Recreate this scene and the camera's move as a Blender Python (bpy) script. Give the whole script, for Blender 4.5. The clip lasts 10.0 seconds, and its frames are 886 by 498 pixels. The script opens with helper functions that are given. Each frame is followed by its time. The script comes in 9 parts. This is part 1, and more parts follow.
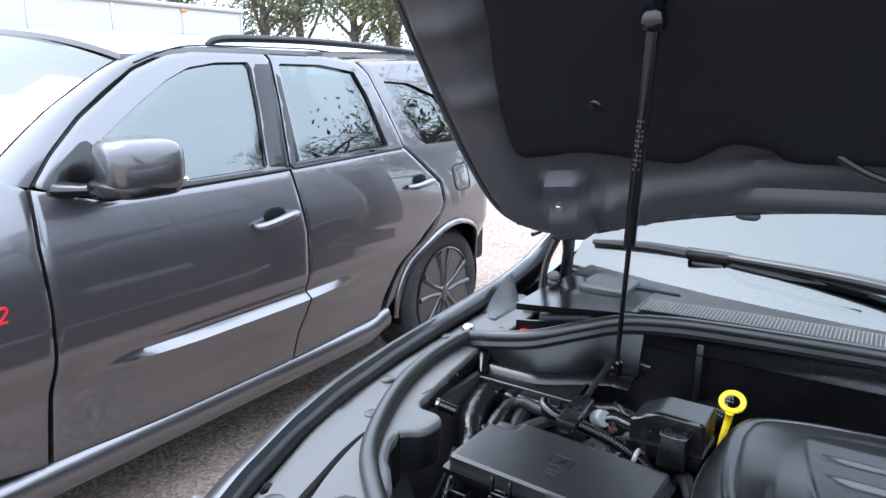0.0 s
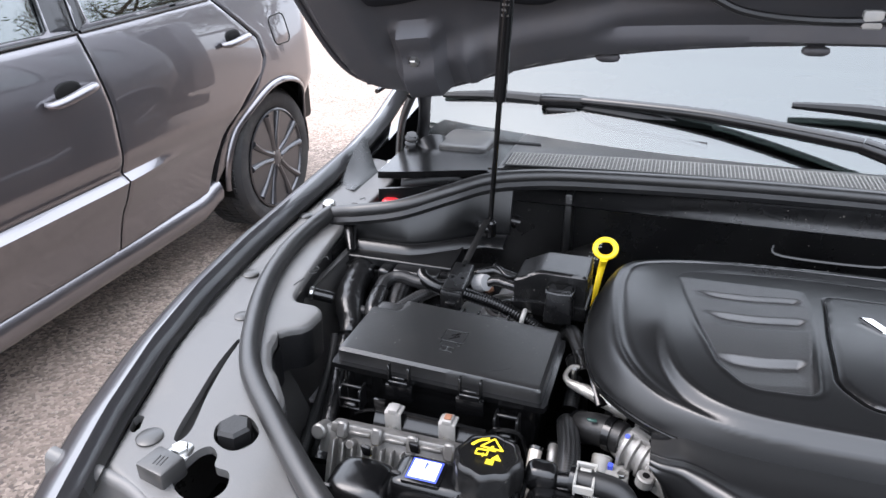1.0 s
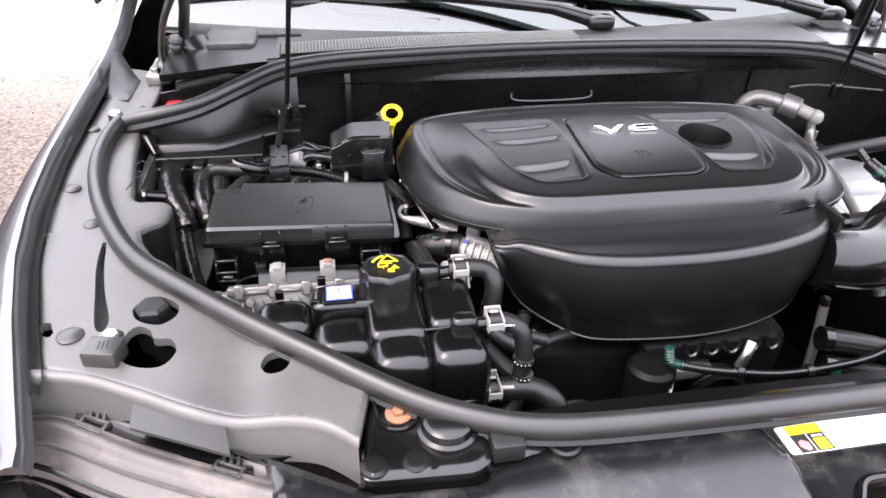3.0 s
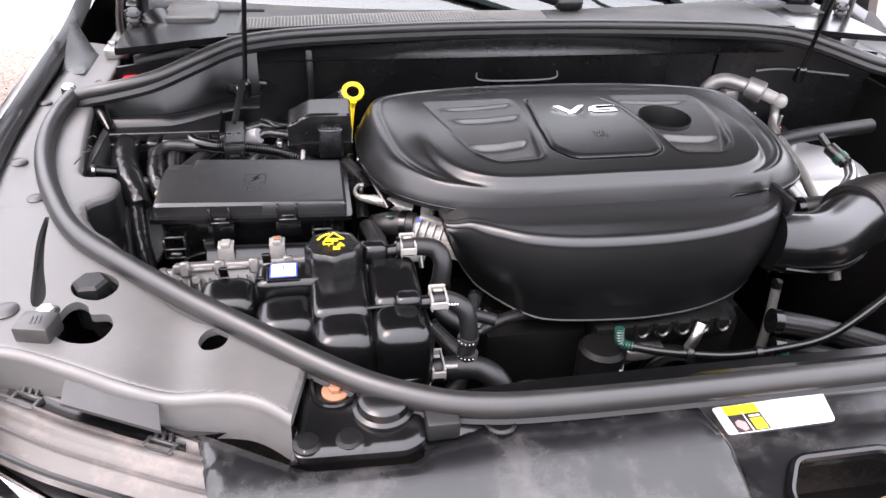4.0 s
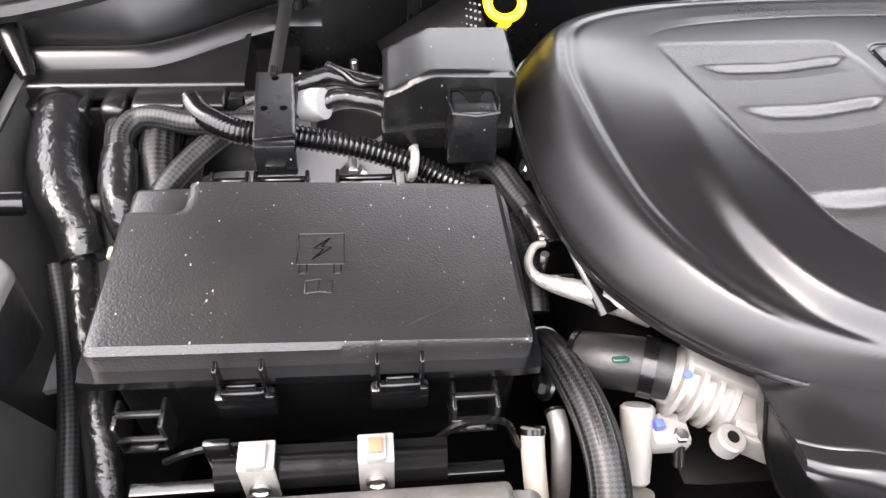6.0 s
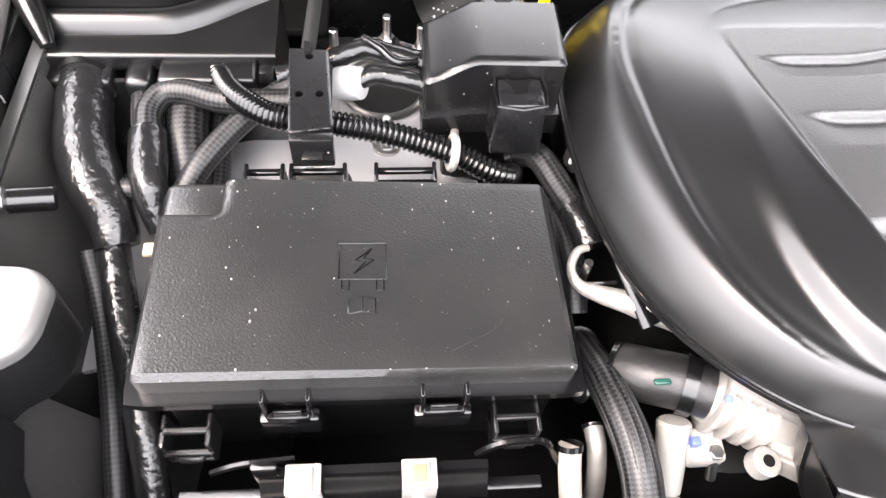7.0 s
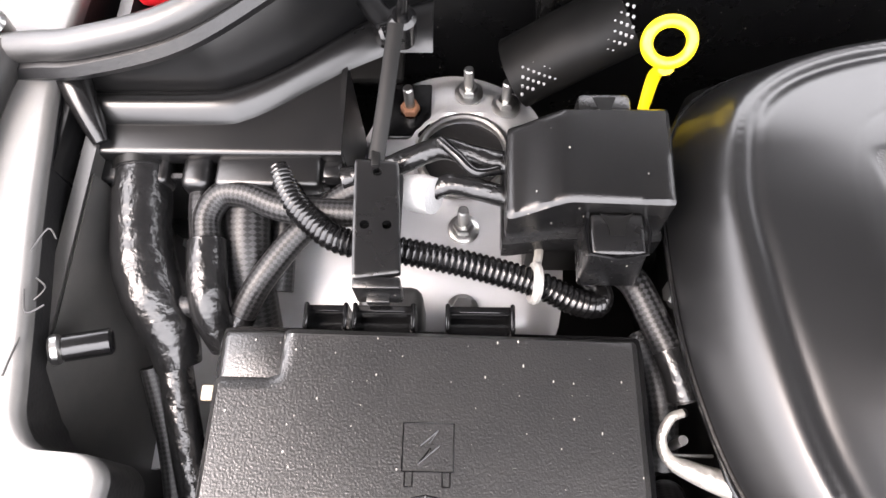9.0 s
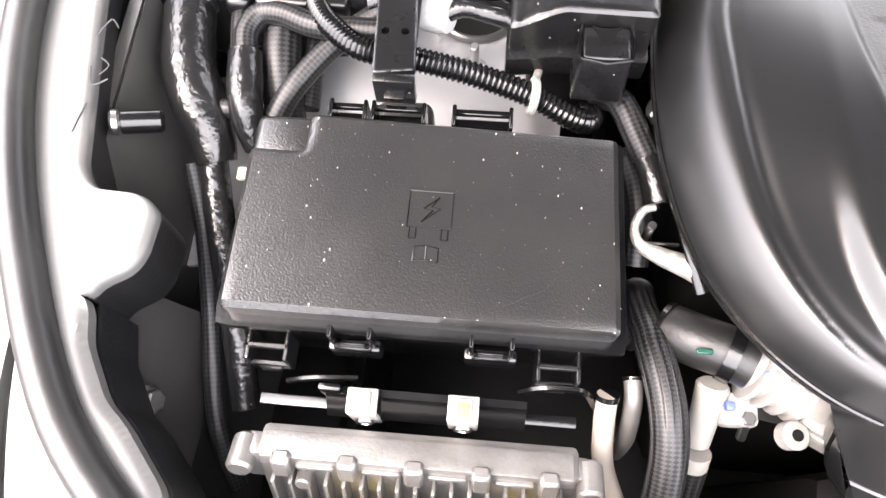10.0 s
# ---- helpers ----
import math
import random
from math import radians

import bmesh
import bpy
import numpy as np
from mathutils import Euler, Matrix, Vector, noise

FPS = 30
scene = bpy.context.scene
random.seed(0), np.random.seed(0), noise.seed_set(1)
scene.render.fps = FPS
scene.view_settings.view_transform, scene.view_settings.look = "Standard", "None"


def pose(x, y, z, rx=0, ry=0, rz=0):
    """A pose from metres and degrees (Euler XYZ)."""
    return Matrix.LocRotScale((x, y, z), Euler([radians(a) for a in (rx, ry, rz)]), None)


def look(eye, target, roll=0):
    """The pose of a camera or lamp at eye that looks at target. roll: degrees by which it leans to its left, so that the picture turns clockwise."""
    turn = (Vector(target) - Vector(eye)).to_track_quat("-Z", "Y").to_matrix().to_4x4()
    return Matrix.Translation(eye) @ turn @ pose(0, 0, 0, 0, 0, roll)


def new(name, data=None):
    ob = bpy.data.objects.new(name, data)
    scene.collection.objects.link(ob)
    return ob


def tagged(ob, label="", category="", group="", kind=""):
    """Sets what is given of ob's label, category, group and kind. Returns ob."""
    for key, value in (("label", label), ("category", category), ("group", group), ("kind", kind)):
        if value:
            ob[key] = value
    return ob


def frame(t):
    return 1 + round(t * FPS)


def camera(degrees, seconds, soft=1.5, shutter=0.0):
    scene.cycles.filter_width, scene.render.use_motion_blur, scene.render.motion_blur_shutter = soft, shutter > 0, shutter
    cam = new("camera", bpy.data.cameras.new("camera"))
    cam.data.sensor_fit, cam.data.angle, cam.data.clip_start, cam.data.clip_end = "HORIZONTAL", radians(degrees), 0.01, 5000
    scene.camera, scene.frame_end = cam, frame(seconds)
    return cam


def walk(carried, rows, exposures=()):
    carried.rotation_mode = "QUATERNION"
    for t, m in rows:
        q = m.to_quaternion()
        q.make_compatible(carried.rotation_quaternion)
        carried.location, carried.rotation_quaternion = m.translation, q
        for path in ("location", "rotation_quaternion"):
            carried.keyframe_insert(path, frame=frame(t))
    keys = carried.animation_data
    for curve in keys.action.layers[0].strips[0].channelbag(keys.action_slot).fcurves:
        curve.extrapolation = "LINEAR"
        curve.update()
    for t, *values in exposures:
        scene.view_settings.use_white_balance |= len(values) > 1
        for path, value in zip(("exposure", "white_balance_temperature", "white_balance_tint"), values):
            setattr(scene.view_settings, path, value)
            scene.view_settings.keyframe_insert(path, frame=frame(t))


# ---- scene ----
# ------------------------------------------------------------------ camera
cam = camera(64.6, 10.0)
PATH = [
    (0, (-0.189, -0.7, 1.655), (-1.242, 0.93, 1.167), 0.6),
    (0.5, (-0.238, -0.622, 1.663), (-1.051, 1.087, 1.018), -2.6),
    (1, (-0.281, -0.637, 1.653), (-0.844, 1.067, 0.771), -0.8),
    (1.5, (-0.309, -0.649, 1.686), (-0.612, 1.03, 0.642), 2.8),
    (2, (-0.303, -0.732, 1.688), (-0.529, 0.949, 0.628), 0.2),
    (2.5, (-0.375, -0.784, 1.691), (-0.322, 0.909, 0.627), -0.7),
    (3, (-0.457, -0.83, 1.656), (-0.163, 0.825, 0.573), 1.4),
    (3.2, (-0.466, -0.841, 1.644), (-0.139, 0.802, 0.551), 2.0),
    (4.3, (-0.367, -0.829, 1.65), (-0.053, 0.776, 0.499), 3.3),
    (4.5, (-0.342, -0.775, 1.637), (-0.085, 0.815, 0.452), 3.7),
    (5, (-0.332, -0.608, 1.58), (-0.17, 0.92, 0.299), 3.7),
    (5.5, (-0.428, -0.356, 1.486), (-0.219, 1.081, 0.11), 4.0),
    (6, (-0.47, -0.222, 1.496), (-0.274, 1.099, 0.006), 4.2),
    (6.2, (-0.5, -0.194, 1.52), (-0.201, 1.072, 0.001), 8.3),
    (7.3, (-0.486, -0.15, 1.543), (-0.426, 0.869, -0.177), 2.2),
    (7.5, (-0.484, -0.154, 1.58), (-0.48, 0.837, -0.157), -0.2),
    (8, (-0.47, -0.145, 1.622), (-0.472, 0.755, -0.164), -0.4),
    (8.5, (-0.48, -0.037, 1.595), (-0.497, 0.773, -0.234), -1.1),
    (9, (-0.482, 0.028, 1.57), (-0.554, 0.809, -0.27), -4.2),
    (9.5, (-0.476, -0.007, 1.575), (-0.584, 0.736, -0.278), -5.5),
    (10, (-0.467, -0.108, 1.584), (-0.582, 0.599, -0.283), -4.8),
]
EXPOSURES = [(0.0, 1.68, 5750, 13), (1.0, 1.85, 6250, 18), (2.5, 2.18, 6650, 25), (4.5, 2.24, 6850, 24), (5.5, 2.70, 7000, 21), (6.0, 3.08, 7000, 21), (7.5, 3.54, 7100, 22), (8.5, 3.22, 7100, 22), (9.0, 3.25, 7050, 22), (10.0, 3.58, 7100, 23)]
walk(cam, [(t, look(eye, target, roll)) for t, eye, target, roll in PATH], EXPOSURES)

# ------------------------------------------------------------------ light
SUN_EL, SUN_AZ = 58.0, 250.0   # degrees; azimuth clockwise from +y
world = bpy.data.worlds.new("world")
scene.world = world
world.use_nodes = True
wn, wl = world.node_tree.nodes, world.node_tree.links
wn.clear()
w_sky = wn.new("ShaderNodeTexSky")
w_sky.sky_type, w_sky.sun_disc = "NISHITA", False
w_sky.sun_elevation, w_sky.sun_rotation = radians(SUN_EL), radians(SUN_AZ)
w_sky.air_density, w_sky.dust_density, w_sky.ozone_density = 1.0, 5.0, 1.0
# thin bright overcast over the clear sky
w_mix = wn.new("ShaderNodeMix")
w_mix.data_type = "RGBA"
w_mix.inputs[0].default_value = 0.8
# an overcast sky is about twice as bright overhead as at the horizon
w_tc = wn.new("ShaderNodeTexCoord")
w_sep = wn.new("ShaderNodeSeparateXYZ")
w_lum = wn.new("ShaderNodeMapRange")
w_lum.inputs["To Min"].default_value, w_lum.inputs["To Max"].default_value = 0.62, 1.2
w_mul = wn.new("ShaderNodeVectorMath")
w_mul.operation = "SCALE"
w_mul.inputs[0].default_value = (8.6, 9.4, 9.8)
wl.new(w_tc.outputs["Generated"], w_sep.inputs[0])
wl.new(w_sep.outputs["Z"], w_lum.inputs["Value"])
wl.new(w_lum.outputs[0], w_mul.inputs["Scale"])
wl.new(w_mul.outputs[0], w_mix.inputs[7])
w_bg = wn.new("ShaderNodeBackground")
w_bg.inputs["Strength"].default_value = 0.168
w_out = wn.new("ShaderNodeOutputWorld")
wl.new(w_sky.outputs[0], w_mix.inputs[6])
wl.new(w_mix.outputs[2], w_bg.inputs["Color"])
wl.new(w_bg.outputs[0], w_out.inputs["Surface"])

sun = new("sun", bpy.data.lights.new("sun", "SUN"))
sun.data.energy, sun.data.angle, sun.data.color = 0.6, radians(30), (1.0, 0.96, 0.9)
sd = Vector((math.sin(radians(SUN_AZ)) * math.cos(radians(SUN_EL)), math.cos(radians(SUN_AZ)) * math.cos(radians(SUN_EL)), math.sin(radians(SUN_EL))))
sun.matrix_world = look(sd * 30, (0, 0, 0))

# ------------------------------------------------------------------ materials
def material(name, colour, rough=0.5, metal=0.0, var=0.0, var_scale=8.0, bump=0.0, bump_scale=300.0, bump_dist=0.001,
             coat=0.0, spec=0.5, dirt=None, dirt_amount=0.0, dirt_scale=3.0, rough_var=0.0):
    """Principled surface with two scales of variation: broad stains in colour and gloss, fine grain in relief."""
    m = bpy.data.materials.new(name)
    m.use_nodes = True
    n, l = m.node_tree.nodes, m.node_tree.links
    b = n["Principled BSDF"]
    b.inputs["Base Color"].default_value = (*colour, 1)
    b.inputs["Roughness"].default_value = rough
    b.inputs["Metallic"].default_value = metal
    b.inputs["Coat Weight"].default_value = coat
    b.inputs["Coat Roughness"].default_value = 0.012
    b.inputs["Coat IOR"].default_value = 1.7
    b.inputs["Specular IOR Level"].default_value = spec
    tc = n.new("ShaderNodeTexCoord")
    col = None
    if var > 0 or dirt:
        no = n.new("ShaderNodeTexNoise")
        no.inputs["Scale"].default_value, no.inputs["Detail"].default_value = var_scale, 6
        no.inputs["Roughness"].default_value = 0.65
        l.new(tc.outputs["Object"], no.inputs["Vector"])
        mx = n.new("ShaderNodeMix")
        mx.data_type = "RGBA"
        mx.inputs[6].default_value = (*[c * (1 - var) for c in colour], 1)
        mx.inputs[7].default_value = (*[min(1, c * (1 + var)) for c in colour], 1)
        l.new(no.outputs["Fac"], mx.inputs[0])
        col = mx.outputs[2]
        if dirt:
            n2 = n.new("ShaderNodeTexNoise")
            n2.inputs["Scale"].default_value, n2.inputs["Detail"].default_value = dirt_scale, 8
            n2.inputs["Roughness"].default_value = 0.7
            l.new(tc.outputs["Object"], n2.inputs["Vector"])
            rp = n.new("ShaderNodeMapRange")
            rp.inputs["From Min"].default_value, rp.inputs["From Max"].default_value = 0.48, 0.75
            rp.inputs["To Max"].default_value = dirt_amount
            l.new(n2.outputs["Fac"], rp.inputs["Value"])
            mx2 = n.new("ShaderNodeMix")
            mx2.data_type = "RGBA"
            mx2.inputs[7].default_value = (*dirt, 1)
            l.new(rp.outputs[0], mx2.inputs[0])
            l.new(col, mx2.inputs[6])
            col = mx2.outputs[2]
        l.new(col, b.inputs["Base Color"])
        if rough_var:
            mr = n.new("ShaderNodeMapRange")
            mr.inputs["From Min"].default_value, mr.inputs["From Max"].default_value = 0.3, 0.7
            mr.inputs["To Min"].default_value, mr.inputs["To Max"].default_value = rough - rough_var, rough + rough_var
            l.new(no.outputs["Fac"], mr.inputs["Value"])
            l.new(mr.outputs[0], b.inputs["Roughness"])
    if bump > 0:
        nb = n.new("ShaderNodeTexNoise")
        nb.inputs["Scale"].default_value, nb.inputs["Detail"].default_value = bump_scale, 3
        l.new(tc.outputs["Object"], nb.inputs["Vector"])
        bp = n.new("ShaderNodeBump")
        bp.inputs["Strength"].default_value, bp.inputs["Distance"].default_value = bump, bump_dist
        l.new(nb.outputs["Fac"], bp.inputs["Height"])
        l.new(bp.outputs[0], b.inputs["Normal"])
    return m


DUST = (0.32, 0.29, 0.25)
M_PLASTIC = material("grained_black_plastic", (0.0035, 0.0035, 0.0037), 0.28, var=0.3, var_scale=6, bump=0.3, bump_scale=1600, bump_dist=0.0004, spec=0.5, dirt=DUST, dirt_amount=0.012, dirt_scale=5, rough_var=0.05)
M_COVER = material("satin_black_cover", (0.0055, 0.0055, 0.0057), 0.3, var=0.25, var_scale=5, bump=0.1, bump_scale=1800, bump_dist=0.0003, spec=0.62, rough_var=0.03)
M_PEBBLE = material("coarse_grained_plastic", (0.008, 0.008, 0.0081), 0.3, var=0.3, var_scale=6, bump=0.6, bump_scale=700, bump_dist=0.0005, spec=0.6, dirt=DUST, dirt_amount=0.022)


def specks(m, scale, size, share, colour):
    """Strews small dust specks over a surface."""
    n, l = m.node_tree.nodes, m.node_tree.links
    b = n["Principled BSDF"]
    old = b.inputs["Base Color"].links[0].from_socket
    tc, mp, vo, sp = [n.new("ShaderNode" + k) for k in ("TexCoord", "Mapping", "TexVoronoi", "SeparateColor")]
    mp.inputs["Scale"].default_value = (1.5, 0.8, 1)
    vo.inputs["Scale"].default_value = scale
    l.new(tc.outputs["Object"], mp.inputs["Vector"])
    l.new(mp.outputs[0], vo.inputs["Vector"])
    l.new(vo.outputs["Color"], sp.inputs[0])
    rad, near, keep, both, mx = [n.new("ShaderNode" + k) for k in ("Math", "Math", "Math", "Math", "Mix")]
    rad.operation, rad.inputs[1].default_value = "MULTIPLY", size
    near.operation, keep.operation, both.operation = "LESS_THAN", "LESS_THAN", "MULTIPLY"
    keep.inputs[1].default_value = share
    l.new(sp.outputs[1], rad.inputs[0])
    l.new(vo.outputs["Distance"], near.inputs[0])
    l.new(rad.outputs[0], near.inputs[1])
    l.new(sp.outputs[0], keep.inputs[0])
    l.new(near.outputs[0], both.inputs[0])
    l.new(keep.outputs[0], both.inputs[1])
    mx.data_type = "RGBA"
    mx.inputs[7].default_value = (*colour, 1)
    l.new(both.outputs[0], mx.inputs[0])
    l.new(old, mx.inputs[6])
    l.new(mx.outputs[2], b.inputs["Base Color"])


specks(M_PEBBLE, 165, 0.14, 0.45, (0.22, 0.21, 0.19))
specks(M_PLASTIC, 130, 0.14, 0.25, (0.16, 0.15, 0.135))
M_GRAIN = material("leather_grained_plastic", (0.018, 0.018, 0.0183), 0.45, var=0.3, var_scale=6, bump=0.5, bump_scale=520, bump_dist=0.0008, spec=0.9)
M_SATIN = material("satin_black_moulding", (0.0035, 0.0035, 0.0037), 0.29, spec=0.5, var=0.2, var_scale=6, bump=0.12, bump_scale=1500, bump_dist=0.0003, dirt=DUST, dirt_amount=0.01, dirt_scale=7, rough_var=0.04)
M_SMOOTHBLACK = material("smooth_black_plastic", (0.0025, 0.0025, 0.0027), 0.2, var=0.3, var_scale=7, bump=0.08, bump_scale=400, dirt=DUST, dirt_amount=0.01, dirt_scale=7, rough_var=0.05)
M_DUSTED = material("dusty_glossy_black_plastic", (0.005, 0.005, 0.0055), 0.22, var=0.3, var_scale=7, bump=0.06, bump_scale=500, dirt=(0.30, 0.29, 0.28), dirt_amount=0.16, dirt_scale=11, rough_var=0.07)
M_LAMPTRIM = material("sun_faded_lamp_trim", (0.045, 0.040, 0.038), 0.45, var=0.3, var_scale=14, bump=0.2, bump_scale=500, dirt=(0.28, 0.22, 0.19), dirt_amount=0.3, dirt_scale=18)
M_GLOSS = material("gloss_black_trim", (0.012, 0.012, 0.013), 0.06, var=0.1, var_scale=10)
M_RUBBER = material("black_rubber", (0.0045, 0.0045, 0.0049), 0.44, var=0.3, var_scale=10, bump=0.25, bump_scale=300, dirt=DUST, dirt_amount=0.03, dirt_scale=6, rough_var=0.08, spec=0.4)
M_SEAL = material("weather_strip_rubber", (0.010, 0.0098, 0.0098), 0.38, var=0.25, var_scale=9, bump=0.15, bump_scale=260, dirt=DUST, dirt_amount=0.02, dirt_scale=9, rough_var=0.07, spec=0.6)
M_TAPE = material("shiny_cloth_tape", (0.006, 0.006, 0.0062), 0.24, var=0.3, var_scale=40, bump=0.7, bump_scale=85, bump_dist=0.003)
# near-black for dark parts, and for shade put into the colour of hollows
M_DARK = material("near_black_parts_and_shade", (0.003, 0.003, 0.003), 0.5, var=0.4, var_scale=8, spec=0.15, dirt=DUST, dirt_amount=0.02)
# one grey in two depths; this one darkened against sky glare on the fender
M_PAINT_DIMMED = material("dimmed_metallic_grey", (0.078, 0.076, 0.08), 0.34, metal=0.8, var=0.05, var_scale=3, bump=0.04, bump_scale=1800, bump_dist=0.0003, coat=0.8, dirt=DUST, dirt_amount=0.05, dirt_scale=2)
# the same grey lightened, to brighten the parked vehicle's dim flank
M_PAINT_LIFTED = material("lifted_metallic_grey", (0.14, 0.133, 0.142), 0.28, metal=0.85, var=0.05, var_scale=3, bump=0.04, bump_scale=1800, bump_dist=0.0003, coat=1.0, dirt=DUST, dirt_amount=0.05, dirt_scale=2)
M_INNERPAINT = material("dull_grey_inner_paint", (0.076, 0.0745, 0.073), 0.42, metal=0.12, var=0.12, var_scale=6, bump=0.12, bump_scale=500, dirt=(0.16, 0.14, 0.12), dirt_amount=0.25, dirt_scale=7, rough_var=0.06)
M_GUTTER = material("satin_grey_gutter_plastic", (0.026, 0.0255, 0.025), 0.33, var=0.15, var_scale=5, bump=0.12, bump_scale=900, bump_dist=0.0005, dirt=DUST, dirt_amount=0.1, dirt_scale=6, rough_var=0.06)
M_SILVER = material("bare_silver_paint", (0.40, 0.40, 0.405), 0.35, metal=0.4, var=0.1, var_scale=9, dirt=DUST, dirt_amount=0.25, dirt_scale=12)
M_ALU = material("cast_aluminium", (0.20, 0.195, 0.187), 0.42, metal=0.7, var=0.2, var_scale=45, bump=0.35, bump_scale=350, dirt=(0.10, 0.085, 0.07), dirt_amount=0.55, dirt_scale=26)
M_CAST = material("pale_cast_alloy", (0.27, 0.262, 0.25), 0.5, metal=0.45, var=0.18, var_scale=40, bump=0.4, bump_scale=350, dirt=(0.2, 0.17, 0.14), dirt_amount=0.35, dirt_scale=25)
M_STEEL = material("zinc_plated_steel", (0.4, 0.4, 0.39), 0.28, metal=1.0, var=0.12, var_scale=40, dirt=(0.25, 0.18, 0.12), dirt_amount=0.25, dirt_scale=40)
M_RUST = material("rusty_bolt_head", (0.22, 0.10, 0.055), 0.7, metal=0.2, var=0.4, var_scale=60, bump=0.4, bump_scale=500)
M_HINGE = material("dull_dark_plated_steel", (0.14, 0.14, 0.145), 0.32, metal=1.0, var=0.2, var_scale=30, dirt=DUST, dirt_amount=0.1, dirt_scale=30)
M_CHROME = material("chrome", (0.8, 0.8, 0.8), 0.1, metal=1.0, var=0.05, var_scale=20)
M_WHITE = material("white_nylon", (0.2, 0.196, 0.185), 0.4, var=0.06, var_scale=30, dirt=(0.4, 0.34, 0.26), dirt_amount=0.3, dirt_scale=30)
M_LABELWHITE = material("white_label_paper", (0.82, 0.82, 0.82), 0.35, var=0.03, var_scale=20)
M_BLUE = material("blue_print", (0.05, 0.08, 0.5), 0.4, var=0.05)
M_YELLOW = material("yellow_plastic", (0.85, 0.6, 0.01), 0.35, var=0.06, var_scale=30)
M_YPRINT = material("yellow_print", (0.85, 0.62, 0.02), 0.45, var=0.08, var_scale=60)
M_RED = material("red_plastic", (0.55, 0.015, 0.02), 0.35, var=0.15, var_scale=20)
M_FAINT = material("faded_grey_print", (0.62, 0.62, 0.62), 0.5, var=0.1, var_scale=80)
M_GREYBAR = material("grey_print", (0.3, 0.3, 0.3), 0.5)
M_BLACKPRINT = material("black_print", (0.02, 0.02, 0.02), 0.5)
M_GREEN = material("green_connector", (0.004, 0.035, 0.026), 0.35, var=0.1)
M_CREAM = material("translucent_cream_tank", (0.6, 0.48, 0.26), 0.35, var=0.15, var_scale=20)
M_TYRE = material("tyre_rubber", (0.018, 0.018, 0.019), 0.75, var=0.25, var_scale=12, bump=0.3, bump_scale=200, dirt=DUST, dirt_amount=0.12, dirt_scale=6)
M_HOODIN = material("dull_bonnet_inner_paint", (0.062, 0.062, 0.068), 0.5, metal=0.4, var=0.08, var_scale=5, bump=0.08, bump_scale=700, dirt=(0.14, 0.12, 0.1), dirt_amount=0.15, dirt_scale=6)
M_MESHGREY = material("pale_grey_mesh", (0.24, 0.235, 0.22), 0.5, var=0.1)
M_RIM = material("dark_grey_alloy", (0.06, 0.06, 0.065), 0.3, metal=0.7, var=0.1, var_scale=15, coat=0.4)
M_TRAILER = material("white_trailer_panel", (0.42, 0.42, 0.41), 0.45, var=0.05, var_scale=0.7, dirt=(0.45, 0.42, 0.38), dirt_amount=0.2, dirt_scale=0.8)
M_PAD = material("black_felt_pad", (0.009, 0.0095, 0.012), 0.95, var=0.3, var_scale=12, bump=0.5, bump_scale=500, bump_dist=0.001, spec=0.15)
M_BARK = material("grey_brown_bark", (0.09, 0.07, 0.055), 0.9, var=0.35, var_scale=5, bump=0.8, bump_scale=25, bump_dist=0.03)
M_COWLGREY = material("faded_grey_cowl_plastic", (0.017, 0.0165, 0.016), 0.40, var=0.15, var_scale=4, bump=0.2, bump_scale=700, dirt=(0.15, 0.135, 0.115), dirt_amount=0.4, dirt_scale=6)
M_BRICK = material("dark_red_brick", (0.16, 0.06, 0.045), 0.85, var=0.3, var_scale=3)
M_MORTAR = material("mortar", (0.25, 0.23, 0.21), 0.9, var=0.2)
M_ORANGE = material("orange_marker_lens", (0.8, 0.2, 0.02), 0.3)
M_BRAKE = material("red_brake_caliper", (0.4, 0.05, 0.02), 0.4, var=0.1)


def glass_material(name, tint, rough=0.01, ior=1.5):
    m = bpy.data.materials.new(name)
    m.use_nodes = True
    b = m.node_tree.nodes["Principled BSDF"]
    b.inputs["Base Color"].default_value = (*tint, 1)
    b.inputs["Roughness"].default_value = rough
    b.inputs["Transmission Weight"].default_value = 1.0
    b.inputs["IOR"].default_value = ior
    return m


def pane_material(name, tint, ior, gloss=(0.93, 0.98, 0.97)):
    """Thin tinted pane: clear through, with gloss by Fresnel."""
    m = bpy.data.materials.new(name)
    m.use_nodes = True
    n, l = m.node_tree.nodes, m.node_tree.links
    n.clear()
    tr, gs, lw, mx, out = [n.new("ShaderNode" + k) for k in ("BsdfTransparent", "BsdfGlossy", "LayerWeight", "MixShader", "OutputMaterial")]
    tr.inputs["Color"].default_value = (*tint, 1)
    gs.inputs["Color"].default_value = (*gloss, 1)
    gs.inputs["Roughness"].default_value = 0.01
    # Schlick's gloss, the same on both faces of the pane
    f0 = ((ior - 1) / (ior + 1)) ** 2
    p5, ma = n.new("ShaderNodeMath"), n.new("ShaderNodeMath")
    p5.operation, p5.inputs[1].default_value = "POWER", 5
    ma.operation, ma.inputs[1].default_value, ma.inputs[2].default_value = "MULTIPLY_ADD", 1 - f0, f0
    l.new(lw.outputs["Facing"], p5.inputs[0])
    l.new(p5.outputs[0], ma.inputs[0])
    l.new(ma.outputs[0], mx.inputs[0])
    l.new(tr.outputs[0], mx.inputs[1])
    l.new(gs.outputs[0], mx.inputs[2])
    l.new(mx.outputs[0], out.inputs["Surface"])
    return m


M_TINT = pane_material("tinted_car_glass", (0.25, 0.28, 0.28), 2.3)
M_CLEAR = pane_material("clear_windscreen_glass", (0.27, 0.30, 0.29), 2.1, (0.80, 0.83, 0.825))
